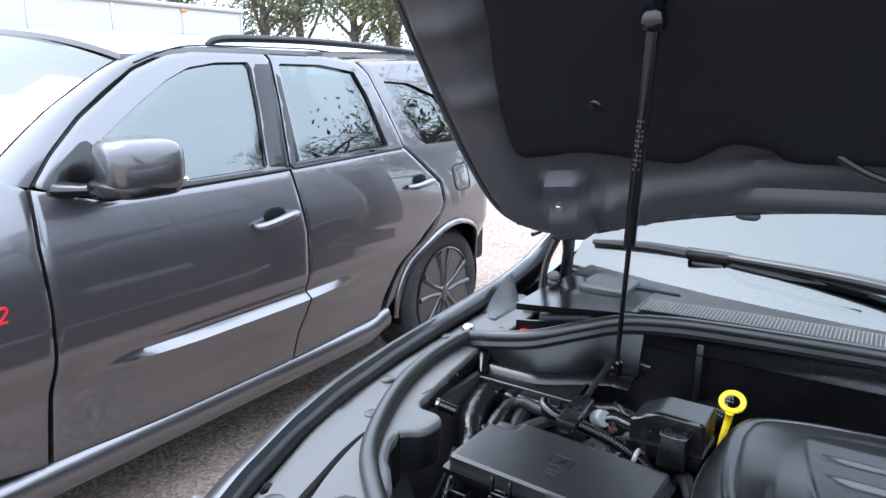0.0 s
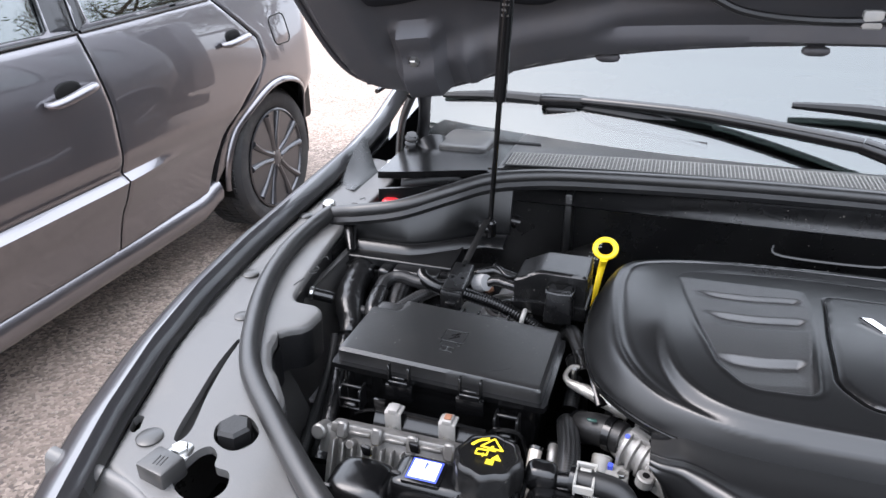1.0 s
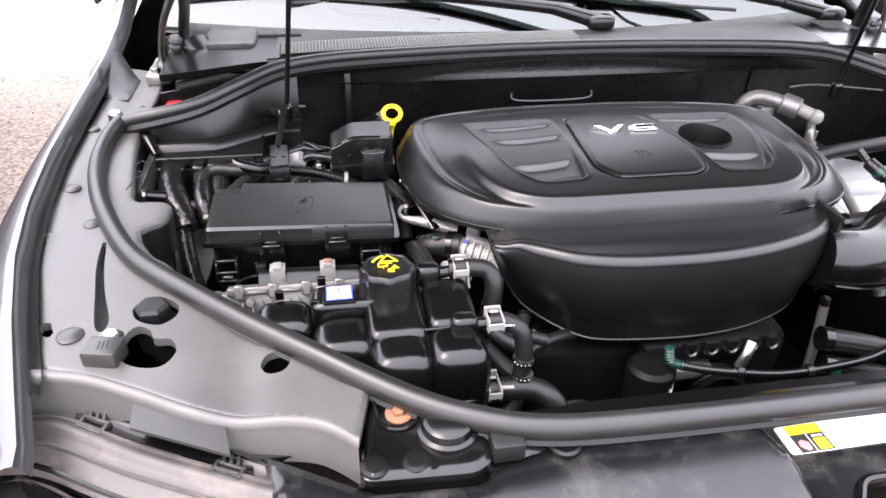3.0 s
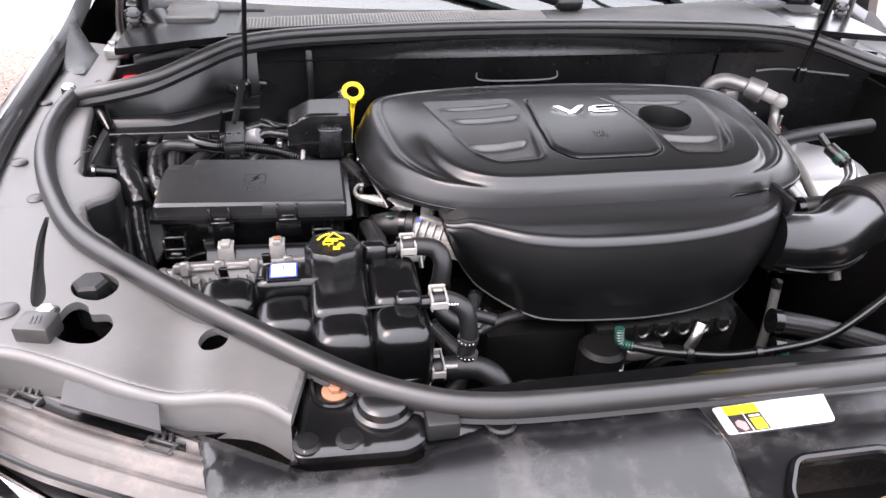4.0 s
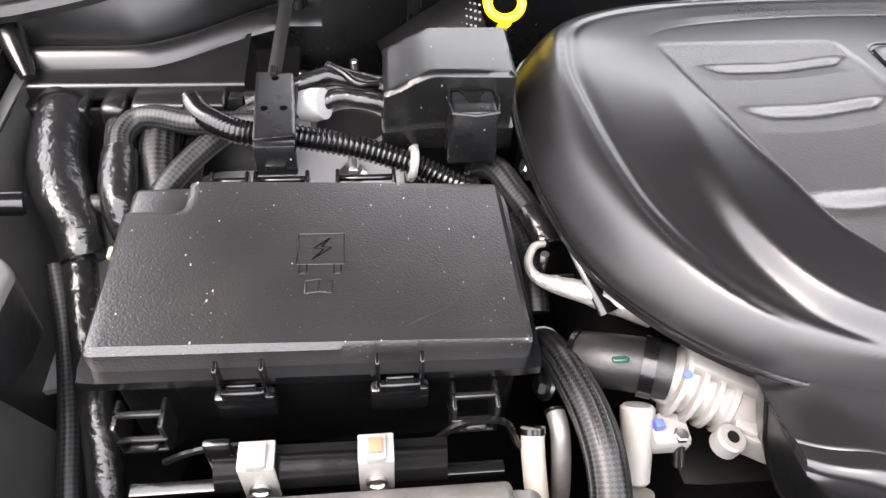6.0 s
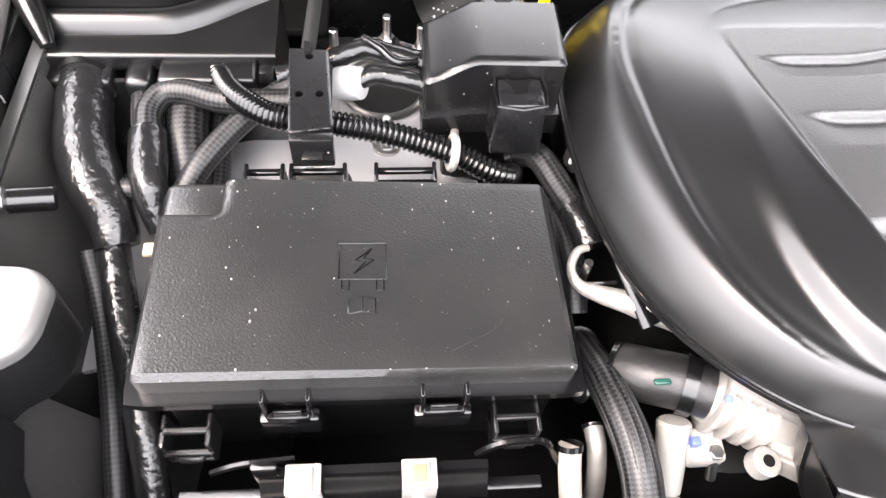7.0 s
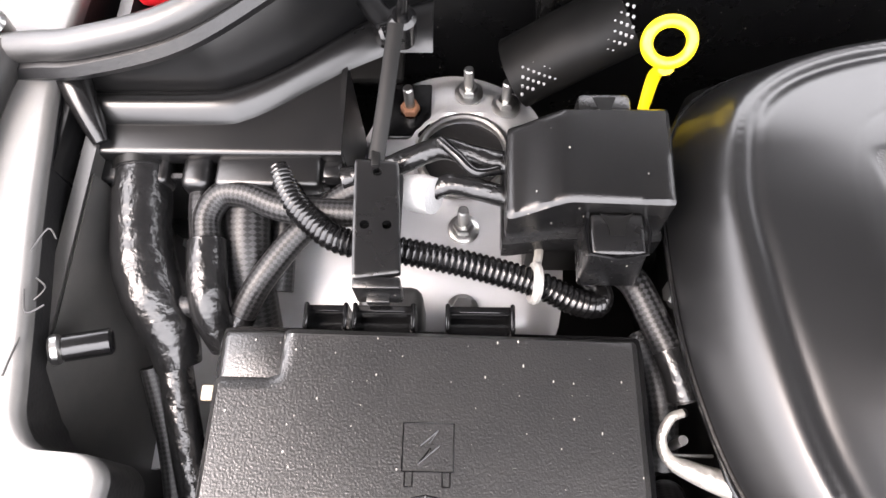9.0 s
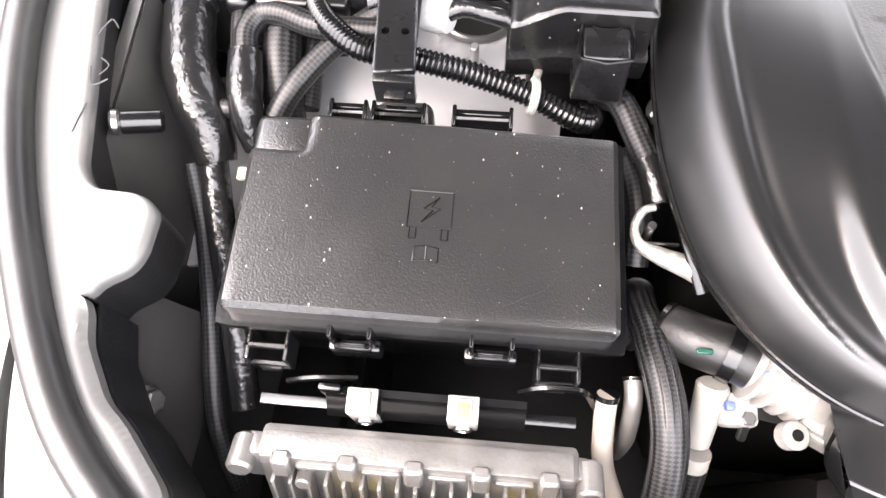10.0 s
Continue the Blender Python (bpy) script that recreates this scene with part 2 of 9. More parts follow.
M_LAMP = glass_material("clear_lamp_lens", (0.9, 0.9, 0.9), 0.03, 1.5)


def woven(name, colour, rough, along, round_, strength=0.7, flat=False):
    """Braided or ribbed sleeve, woven by the run and the girth of the tube that wears it."""
    m = material(name, colour, rough, var=0.25, var_scale=30, spec=0.32)
    n, l = m.node_tree.nodes, m.node_tree.links
    uv = n.new("ShaderNodeUVMap")
    mp = n.new("ShaderNodeMapping")
    mp.inputs["Scale"].default_value = (along, round_, 1)
    mp.inputs["Rotation"].default_value = (0, 0, 0 if flat else radians(45))
    ck = n.new("ShaderNodeTexChecker")
    ck.inputs["Scale"].default_value = 1.0
    l.new(uv.outputs[0], mp.inputs["Vector"])
    l.new(mp.outputs[0], ck.inputs["Vector"])
    bp = n.new("ShaderNodeBump")
    bp.inputs["Strength"].default_value, bp.inputs["Distance"].default_value = strength, 0.0008
    l.new(ck.outputs["Fac"], bp.inputs["Height"])
    l.new(bp.outputs[0], n["Principled BSDF"].inputs["Normal"])
    # two-tone weave; the pale checks also carry the threads' gloss as colour
    mx = n.new("ShaderNodeMix")
    mx.data_type = "RGBA"
    mx.inputs[6].default_value = (*[c * 0.1 for c in colour], 1)
    mx.inputs[7].default_value = (*[c * 2.6 for c in colour], 1)
    l.new(ck.outputs["Fac"], mx.inputs[0])
    l.new(mx.outputs[2], n["Principled BSDF"].inputs["Base Color"])
    return m


M_BRAID = woven("braided_sleeve", (0.007, 0.007, 0.0073), 0.42, 380, 20)
M_BRAIDFINE = woven("fine_braided_hose", (0.008, 0.008, 0.0083), 0.38, 480, 22)


def ground_material():
    m = bpy.data.materials.new("worn_asphalt_with_gravel")
    m.use_nodes = True
    n, l = m.node_tree.nodes, m.node_tree.links
    b = n["Principled BSDF"]
    b.inputs["Roughness"].default_value = 0.9
    tc = n.new("ShaderNodeTexCoord")
    vo = n.new("ShaderNodeTexVoronoi")
    vo.inputs["Scale"].default_value = 75
    l.new(tc.outputs["Object"], vo.inputs["Vector"])
    cr = n.new("ShaderNodeValToRGB")
    e = cr.color_ramp.elements
    e[0].position, e[0].color = 0.0, (0.07, 0.056, 0.048, 1)
    e[1].position, e[1].color = 1.0, (0.37, 0.295, 0.245, 1)
    mid = cr.color_ramp.elements.new(0.45)
    mid.color = (0.19, 0.148, 0.122, 1)
    hs = n.new("ShaderNodeSeparateColor")
    l.new(vo.outputs["Color"], hs.inputs[0])
    l.new(hs.outputs[0], cr.inputs[0])
    big = n.new("ShaderNodeTexNoise")
    big.inputs["Scale"].default_value, big.inputs["Detail"].default_value = 1.4, 8
    big.inputs["Roughness"].default_value = 0.7
    l.new(tc.outputs["Object"], big.inputs["Vector"])
    mr = n.new("ShaderNodeMapRange")
    mr.inputs["From Min"].default_value, mr.inputs["From Max"].default_value = 0.35, 0.65
    l.new(big.outputs["Fac"], mr.inputs["Value"])
    sand = n.new("ShaderNodeMix")
    sand.data_type = "RGBA"
    sand.inputs[7].default_value = (0.28, 0.213, 0.172, 1)
    l.new(cr.outputs[0], sand.inputs[6])
    half = n.new("ShaderNodeMath")
    half.operation = "MULTIPLY"
    half.inputs[1].default_value = 0.6
    l.new(mr.outputs[0], half.inputs[0])
    l.new(half.outputs[0], sand.inputs[0])
    l.new(sand.outputs[2], b.inputs["Base Color"])
    bp = n.new("ShaderNodeBump")
    bp.inputs["Strength"].default_value, bp.inputs["Distance"].default_value = 0.9, 0.006
    inv = n.new("ShaderNodeMath")
    inv.operation = "SUBTRACT"
    inv.inputs[0].default_value = 1
    l.new(vo.outputs["Distance"], inv.inputs[1])
    l.new(inv.outputs[0], bp.inputs["Height"])
    l.new(bp.outputs[0], b.inputs["Normal"])
    return m


M_GROUND = ground_material()


def leaf_material(name, a, b_):
    m = bpy.data.materials.new(name)
    m.use_nodes = True
    n, l = m.node_tree.nodes, m.node_tree.links
    geo = n.new("ShaderNodeNewGeometry")
    mx = n.new("ShaderNodeMix")
    mx.data_type = "RGBA"
    mx.inputs[6].default_value, mx.inputs[7].default_value = (*a, 1), (*b_, 1)
    l.new(geo.outputs["Random Per Island"], mx.inputs[0])
    l.new(mx.outputs[2], n["Principled BSDF"].inputs["Base Color"])
    n["Principled BSDF"].inputs["Roughness"].default_value = 0.6
    return m


M_LEAF = leaf_material("mixed_green_leaves", (0.05, 0.07, 0.025), (0.14, 0.15, 0.06))

# ------------------------------------------------------------------ shape helpers
class Geo:
    """Vertices, faces and uv runs gathered for one mesh."""
    def __init__(self):
        self.v, self.f, self.uv = [], [], []

    def add(self, verts, faces, uvs=None):
        o = len(self.v)
        self.v.extend([tuple(map(float, p)) for p in verts])
        self.f.extend([tuple(o + i for i in q) for q in faces])
        self.uv.extend(uvs if uvs is not None else [None] * len(faces))
        return self

    def bm(self, bm, m=None):
        if m is not None:
            bm.transform(m)
        bm.verts.index_update()
        self.add([v.co for v in bm.verts], [[v.index for v in f.verts] for f in bm.faces])
        bm.free()
        return self

    def box(self, lo, hi, bevel=0.002, seg=2, m=None, taper=0.0):
        """Box between two corners; taper narrows its top by that many metres a side."""
        b = bmesh.new()
        bmesh.ops.create_cube(b, size=1)
        c = [(a + d) / 2 for a, d in zip(lo, hi)]
        s = [abs(d - a) for a, d in zip(lo, hi)]
        for v in b.verts:
            k = 2 * taper if v.co.z > 0 else 0
            v.co = Vector((v.co.x * (s[0] - k) + c[0], v.co.y * (s[1] - k) + c[1], v.co.z * s[2] + c[2]))
        if bevel > 0:
            bmesh.ops.bevel(b, geom=b.edges[:], offset=min(bevel, 0.45 * min(s)), segments=seg, affect="EDGES", profile=0.5)
        return self.bm(b, m)

    def prism(self, poly, z0, z1, bevel=0.0015, m=None, seg=1):
        """Outline in x, y pulled from z0 up to z1."""
        b = bmesh.new()
        vs = [b.verts.new((x, y, z0)) for x, y in poly]
        f = b.faces.new(vs)
        f.normal_update()
        if f.normal.z > 0:
            f.normal_flip()
        r = bmesh.ops.extrude_face_region(b, geom=[f])
        up = [g for g in r["geom"] if isinstance(g, bmesh.types.BMVert)]
        for v in up:
            v.co.z = z1
        if bevel > 0:
            es = [e for e in b.edges if all(abs(v.co.z - z1) < 1e-7 for v in e.verts)]
            bmesh.ops.bevel(b, geom=es, offset=bevel, segments=seg, affect="EDGES")
        bmesh.ops.recalc_face_normals(b, faces=b.faces[:])
        return self.bm(b, m)

    def rev(self, profile, m=None, seg=24, wave=None):
        """Turned shape: profile of (radius, height) round z; wave(angle, radius, height) may change the radius."""
        vs, fs = [], []
        for r, h in profile:
            for k in range(seg):
                a = 2 * math.pi * k / seg
                q = wave(a, r, h) if wave else r
                p = Vector((q * math.cos(a), q * math.sin(a), h))
                vs.append(m @ p if m is not None else p)
        for i in range(len(profile) - 1):
            for k in range(seg):
                a, b2 = i * seg + k, i * seg + (k + 1) % seg
                fs.append((a, b2, b2 + seg, a + seg))
        if profile[0][0] > 1e-6:
            fs.append(tuple(reversed(range(seg))))
        if profile[-1][0] > 1e-6:
            fs.append(tuple(range((len(profile) - 1) * seg, len(profile) * seg)))
        return self.add(vs, fs)

    def cyl(self, p0, p1, r, r1=None, seg=16, bevel=0.0):
        p0, p1 = Vector(p0), Vector(p1)
        h = (p1 - p0).length
        m = Matrix.Translation(p0) @ (p1 - p0).to_track_quat("Z", "Y").to_matrix().to_4x4()
        r1 = r if r1 is None else r1
        b = bevel
        pr = [(r - b, 0), (r, b), (r1, h - b), (r1 - b, h)] if b else [(r, 0), (r1, h)]
        return self.rev(pr, m, seg)

    def hexa(self, c, r, h, axis=(0, 0, 1)):
        c = Vector(c)
        return self.cyl(c, c + Vector(axis).normalized() * h, r, seg=6, bevel=h * 0.15)

    def tube(self, pts, r, seg=12, n=10, ridge=0.0, pitch=0.006, cap=True, flat=1.0, lump=0.0, seed=0):
        """Tube swept along a smooth line through pts; ridge and pitch make it corrugated, lump uneven; r may be a list."""
        ps = spline(pts, n)
        rs = r if isinstance(r, (list, tuple)) else [r]
        step = [0.0]
        for a, b2 in zip(ps, ps[1:]):
            step.append(step[-1] + (b2 - a).length)
        if ridge > 0:
            cnt = max(4, int(step[-1] / pitch * 4))
            ps2 = []
            for k in range(cnt + 1):
                s = step[-1] * k / cnt
                i = min(max(j for j in range(len(step)) if step[j] <= s + 1e-12), len(ps) - 2)
                u = (s - step[i]) / max(1e-9, step[i + 1] - step[i])
                ps2.append(ps[i].lerp(ps[i + 1], u))
            ps = ps2
            step = [step[-1] * k / cnt for k in range(cnt + 1)]
        up = Vector((0, 0, 1))
        vs, fs, uvs = [], [], []
        last = None
        for i, p in enumerate(ps):
            d = (ps[min(i + 1, len(ps) - 1)] - ps[max(i - 1, 0)]).normalized()
            if last is None:
                side = d.cross(up)
                side = side.normalized() if side.length > 1e-3 else Vector((1, 0, 0))
            else:
                side = (last - d * last.dot(d)).normalized()
            last = side
            oth = d.cross(side)
            u = i / (len(ps) - 1)
            k = u * (len(rs) - 1)
            j = min(int(k), len(rs) - 2) if len(rs) > 1 else 0
            rad = rs[0] if len(rs) == 1 else rs[j] + (rs[j + 1] - rs[j]) * (k - j)
            if ridge > 0:
                rad += ridge * (0.5, 1, 0.5, -0.6)[i % 4]
            for s in range(seg):
                a = 2 * math.pi * s / seg
                q = rad
                if lump:
                    q *= 1 + lump * noise.noise(Vector((p.x * 60 + seed, p.y * 60, p.z * 60 + a * 1.3)))
                vs.append(p + side * (q * math.cos(a)) + oth * (q * flat * math.sin(a)))
        for i in range(len(ps) - 1):
            for s in range(seg):
                a, b2 = i * seg + s, i * seg + (s + 1) % seg
                fs.append((a, b2, b2 + seg, a + seg))
                u0, u1, v0, v1 = step[i], step[i + 1], s / seg, (s + 1) / seg
                uvs.append(((u0, v0), (u0, v1), (u1, v1), (u1, v0)))
        if cap:
            fs += [tuple(reversed(range(seg))), tuple(range((len(ps) - 1) * seg, len(ps) * seg))]
            uvs += [None, None]
        return self.add(vs, fs, uvs)

    def lobe(self, c, s, e=0.45, seg=20, m=None):
        """Swollen box: half sizes s, e near 0.2 is boxy, 1 is round."""
        def pw(a):
            return math.copysign(abs(a) ** e, a)
        vs, fs = [], []
        rows = seg // 2
        for i in range(rows + 1):
            la = -math.pi / 2 + math.pi * i / rows
            for k in range(seg):
                lo = 2 * math.pi * k / seg
                p = Vector((s[0] * pw(math.cos(la)) * pw(math.cos(lo)), s[1] * pw(math.cos(la)) * pw(math.sin(lo)), s[2] * pw(math.sin(la)))) + Vector(c)
                vs.append(m @ p if m is not None else p)
        for i in range(rows):
            for k in range(seg):
                a, b2 = i * seg + k, i * seg + (k + 1) % seg
                fs.append((a, b2, b2 + seg, a + seg))
        return self.add(vs, fs)

    def grid(self, fn, nu, nv, thick=None):
        """Sheet fn(u, v) over the unit square, with thickness pulled along the vector thick."""
        vs = [Vector(fn(i / nu, j / nv)) for i in range(nu + 1) for j in range(nv + 1)]
        fs = [(i * (nv + 1) + j, (i + 1) * (nv + 1) + j, (i + 1) * (nv + 1) + j + 1, i * (nv + 1) + j + 1) for i in range(nu) for j in range(nv)]
        return self.shell(vs, fs, thick)

    def shell(self, vs, fs, thick=None):
        if thick is not None:
            o = len(vs)
            t = Vector(thick)
            seen = {}
            for q in fs:
                for a, b2 in zip(q, q[1:] + q[:1]):
                    seen[(a, b2)] = 1
            rim = [(a, b2) for a, b2 in seen if (b2, a) not in seen]
            vs = list(vs) + [Vector(p) + t for p in vs]
            fs = list(fs) + [tuple(o + i for i in reversed(q)) for q in fs] + [(b2, a, a + o, b2 + o) for a, b2 in rim]
        return self.add(vs, fs)


def spline(pts, n=8, closed=False):
    """Smooth line through pts, n steps a stretch."""
    p = [Vector(q) for q in pts]
    if len(p) < 3 and not closed:
        return [p[0].lerp(p[1], k / n) for k in range(n + 1)]
    out = []
    m = len(p)
    for i in range(m if closed else m - 1):
        a = p[(i - 1) % m] if closed else p[max(i - 1, 0)]
        b, c = p[i % m], p[(i + 1) % m]
        d = p[(i + 2) % m] if closed else p[min(i + 2, m - 1)]
        for k in range(n):
            t = k / n
            out.append(0.5 * (2 * b + (c - a) * t + (2 * a - 5 * b + 4 * c - d) * t * t + (3 * b - a - 3 * c + d) * t ** 3))
    if not closed:
        out.append(p[-1])
    return out


def loop2(pts, n=6):
    return [(q.x, q.y) for q in spline([(a, b, 0) for a, b in pts], n, True)]


def rounded(pts, r=0.01, n=4):
    """Outline with its corners rounded by about r."""
    out = []
    m = len(pts)
    for i in range(m):
        a, b, c = Vector(pts[i - 1]), Vector(pts[i]), Vector(pts[(i + 1) % m])
        k = min(r, (a - b).length * 0.45, (c - b).length * 0.45)
        s, e = b + (a - b).normalized() * k, b + (c - b).normalized() * k
        for j in range(n + 1):
            t = j / n
            q = s * (1 - t) ** 2 + b * 2 * t * (1 - t) + e * t * t
            out.append((q.x, q.y))
    return out


def sdf(poly, pts):
    """Distance to the outline, positive inside, and the nearest point on it."""
    P = np.array(poly)
    Q = np.roll(P, -1, 0)
    best = np.full(len(pts), 1e9)
    near = np.zeros((len(pts), 2))
    inside = np.zeros(len(pts), bool)
    for a, b in zip(P, Q):
        d = b - a
        L = max(1e-12, d @ d)
        t = np.clip(((pts - a) @ d) / L, 0, 1)
        c = a + t[:, None] * d
        e = np.hypot(*(pts - c).T)
        w = e < best
        best[w], near[w] = e[w], c[w]
        if abs(d[1]) > 1e-12:
            hit = ((a[1] > pts[:, 1]) != (b[1] > pts[:, 1])) & (pts[:, 0] < d[0] * (pts[:, 1] - a[1]) / d[1] + a[0])
            inside ^= hit
    return np.where(inside, best, -best), near


def sheet(outline, step, fn, holes=(), thick=None, extra=()):
    """Geo of a surface over an outline in the plane, with holes, lifted into space by fn(u, v, depth inside the outline)."""
    A = np.array(outline)
    lo, hi = A.min(0), A.max(0)
    nu, nv = [max(2, int(math.ceil(s / step))) for s in (hi - lo)]
    us, vs_ = np.linspace(lo[0], hi[0], nu + 1), np.linspace(lo[1], hi[1], nv + 1)
    pts = np.array([(a, b) for a in us for b in vs_])
    d, near = sdf(outline, pts)
    sd_, nr = d.copy(), near.copy()
    for h in holes:
        dh, nh = sdf(h, pts)
        w = -dh < sd_
        sd_[w], nr[w] = -dh[w], nh[w]
    ex = [sdf(p, pts)[0] for p in extra]
    faces = []
    idx = lambda i, j: i * (nv + 1) + j
    keep = sd_ > 1e-9
    for i in range(nu):
        for j in range(nv):
            q = (idx(i, j), idx(i + 1, j), idx(i + 1, j + 1), idx(i, j + 1))
            if sum(keep[k] for k in q) >= 1:
                faces.append(q)
    used = sorted({k for q in faces for k in q})
    mp = {k: n for n, k in enumerate(used)}
    out = []
    for k in used:
        u, v = pts[k] if keep[k] else nr[k]
        out.append(Vector(fn(u, v, max(0.0, d[k]), *[e[k] for e in ex])))
    return Geo().shell(out, [tuple(mp[k] for k in q) for q in faces], thick)


def smooth(a, b, x):
    t = min(1.0, max(0.0, (x - a) / (b - a)))
    return t * t * (3 - 2 * t)


def thing(name, label, category, group="", kind="", at=(0, 0, 0)):
    e = new(name)
    e.empty_display_size = 0.05
    e.location = at
    return tagged(e, label, category, group, kind)


def part(name, g, mat, parent=None, label="", angle=38):
    """One mesh object out of a Geo or a bmesh, under a thing or a part."""
    if isinstance(g, bmesh.types.BMesh):
        g = Geo().bm(g)
    me = bpy.data.meshes.new(name)
    me.from_pydata(g.v, [], g.f)
    if any(u for u in g.uv):
        lay = me.uv_layers.new(name="UVMap")
        k = 0
        for q, u in zip(g.f, g.uv):
            for i in range(len(q)):
                lay.data[k].uv = u[i] if u else (0, 0)
                k += 1
    me.polygons.foreach_set("use_smooth", [True] * len(me.polygons))
    me.set_sharp_from_angle(angle=radians(angle))
    me.materials.append(mat)
    me.update()
    ob = new(name, me)
    if parent is not None:
        ob.parent = parent
        base, off = parent, Vector((0, 0, 0))
        while base is not None:
            off += base.location
            base = base.parent
        ob.location = -off
        # a part's own place is the world's, so that its coordinates are plain metres
        ob.matrix_parent_inverse = Matrix.Identity(4)
    if label:
        ob["label"] = label
    return ob


def moved(g, m):
    """The same Geo, shifted or turned by m."""
    h = Geo()
    h.v = [tuple(m @ Vector(p)) for p in g.v]
    h.f, h.uv = list(g.f), list(g.uv)
    if m.determinant() < 0:
        h.f = [tuple(reversed(q)) for q in h.f]
    return h


def letters(text, size, m, mat, name, parent, depth=0.0008, shear=0.0):
    cu = bpy.data.curves.new(name, "FONT")
    cu.body, cu.size, cu.extrude, cu.shear = text, size, depth, shear
    ob = bpy.data.objects.new(name, cu)
    scene.collection.objects.link(ob)
    dg = bpy.context.evaluated_depsgraph_get()
    me = bpy.data.meshes.new_from_object(ob.evaluated_get(dg))
    bpy.data.objects.remove(ob)
    g = Geo().add([m @ v.co for v in me.vertices], [tuple(p.vertices) for p in me.polygons])
    bpy.data.meshes.remove(me)
    return part(name, g, mat, parent)

# ------------------------------------------------------------------ ground and distance
def ground_height(x, y):
    return 0.012 * noise.noise(Vector((x * 0.6, y * 0.6, 0))) + 0.004 * noise.noise(Vector((x * 4, y * 4, 3)))


g = Geo()
cells = [-300, -60, -25, -12] + [-8 + 0.1 * k for k in range(121)] + [8, 20, 60, 300]
rows_y = [-300, -60, -20, -6] + [-3 + 0.1 * k for k in range(121)] + [13, 20, 40, 90, 300]
vs = []
for x in cells:
    for y in rows_y:
        near = -7.9 < x < 3.9 and -2.9 < y < 8.9
        vs.append((x, y, ground_height(x, y) - 0.006 if near else -0.006))
nr_ = len(rows_y)
g.add(vs, [(i * nr_ + j, (i + 1) * nr_ + j, (i + 1) * nr_ + j + 1, i * nr_ + j + 1) for i in range(len(cells) - 1) for j in range(nr_ - 1)])
ground = tagged(part("ground", g, M_GROUND), "worn pinkish asphalt lot strewn with pale gravel", "ground", kind="structure")

# loose stones beside the parked vehicle
g = Geo()
rs = random.Random(4)
for k in range(1500):
    x, y = rs.uniform(-2.4, -0.9), rs.uniform(-0.6, 4.2)
    r = rs.uniform(0.003, 0.009)
    z = ground_height(x, y) - 0.006 + r * 0.3
    p = [Vector((math.cos(a) * r * rs.uniform(0.7, 1.2), math.sin(a) * r * rs.uniform(0.7, 1.2), 0)) for a in (0.2, 1.8, 3.3, 4.9)]
    c = Vector((x, y, z))
    g.add([c + q for q in p] + [c + Vector((0, 0, r * rs.uniform(0.5, 0.9))), c - Vector((0, 0, r))],
          [(0, 1, 4), (1, 2, 4), (2, 3, 4), (3, 0, 4), (1, 0, 5), (2, 1, 5), (3, 2, 5), (0, 3, 5)])
M_STONE = leaf_material("loose_gravel", (0.10, 0.082, 0.07), (0.38, 0.318, 0.268))
tagged(part("loose_gravel", g, M_STONE, angle=180), "small pale stones scattered over the asphalt", "gravel", kind="stuff")


def limb(g, a, b, r0, r1, rnd, bend=0.12):
    a, b = Vector(a), Vector(b)
    m = a.lerp(b, 0.5) + Vector([rnd.uniform(-1, 1) for _ in range(3)]) * (b - a).length * bend
    g.tube([a, m, b], [r0, (r0 + r1) / 2, r1], seg=6, n=3, cap=False)
    return m


def tree(at, height, spread, leaves, seed, label, bare=False):
    rnd = random.Random(seed)
    t = thing("tree", label, "tree", "trees round the lot", at=at)
    gt, tips = Geo(), []
    base = Vector(at)
    top = base + Vector((rnd.uniform(-0.3, 0.3), rnd.uniform(-0.3, 0.3), height * 0.55))
    r = height * 0.03
    gt.tube([base - Vector((0, 0, 0.1)), base.lerp(top, 0.5) + Vector((0.1, 0.05, 0)), top], [r * 1.3, r, r * 0.7], seg=9, n=5, cap=False)
    for k in range(9):
        s = base.lerp(top, rnd.uniform(0.45, 1.0))
        a = rnd.uniform(0, 2 * math.pi)
        e = s + Vector((math.cos(a) * spread * rnd.uniform(0.5, 1), math.sin(a) * spread * rnd.uniform(0.5, 1), height * rnd.uniform(0.1, 0.42)))
        limb(gt, s, e, r * 0.45, r * 0.14, rnd)
        for q in range(6 if bare else 4):
            s2 = s.lerp(e, rnd.uniform(0.35, 1))
            e2 = s2 + Vector([rnd.uniform(-1, 1) * spread * 0.45, rnd.uniform(-1, 1) * spread * 0.45, rnd.uniform(-0.1, 0.5) * spread * 0.6])
            limb(gt, s2, e2, r * 0.14, r * 0.04, rnd)
            tips.append(e2)
            for w in range(7 if bare else 2):
                s3 = s2.lerp(e2, rnd.uniform(0.2, 1))
                e3 = s3 + Vector([rnd.uniform(-1, 1) for _ in range(3)]) * spread * 0.22
                limb(gt, s3, e3, r * 0.05, r * 0.015, rnd)
                tips.append(e3)
    part("trunk", gt, M_BARK, t)
    gl = Geo()
    for k in range(leaves):
        c = tips[rnd.randrange(len(tips))] + Vector([rnd.gauss(0, 1) for _ in range(3)]) * spread * 0.11
        s = rnd.uniform(0.05, 0.12) * height / 7
        n1 = Vector([rnd.gauss(0, 1) for _ in range(3)]).normalized()
        n2 = n1.orthogonal().normalized()
        n3 = n1.cross(n2)
        gl.add([c - n2 * s, c + n3 * s * 0.45, c + n2 * s, c - n3 * s * 0.45], [(0, 1, 2, 3)])
    part("crown", gl, M_LEAF, t, angle=180)
    return t


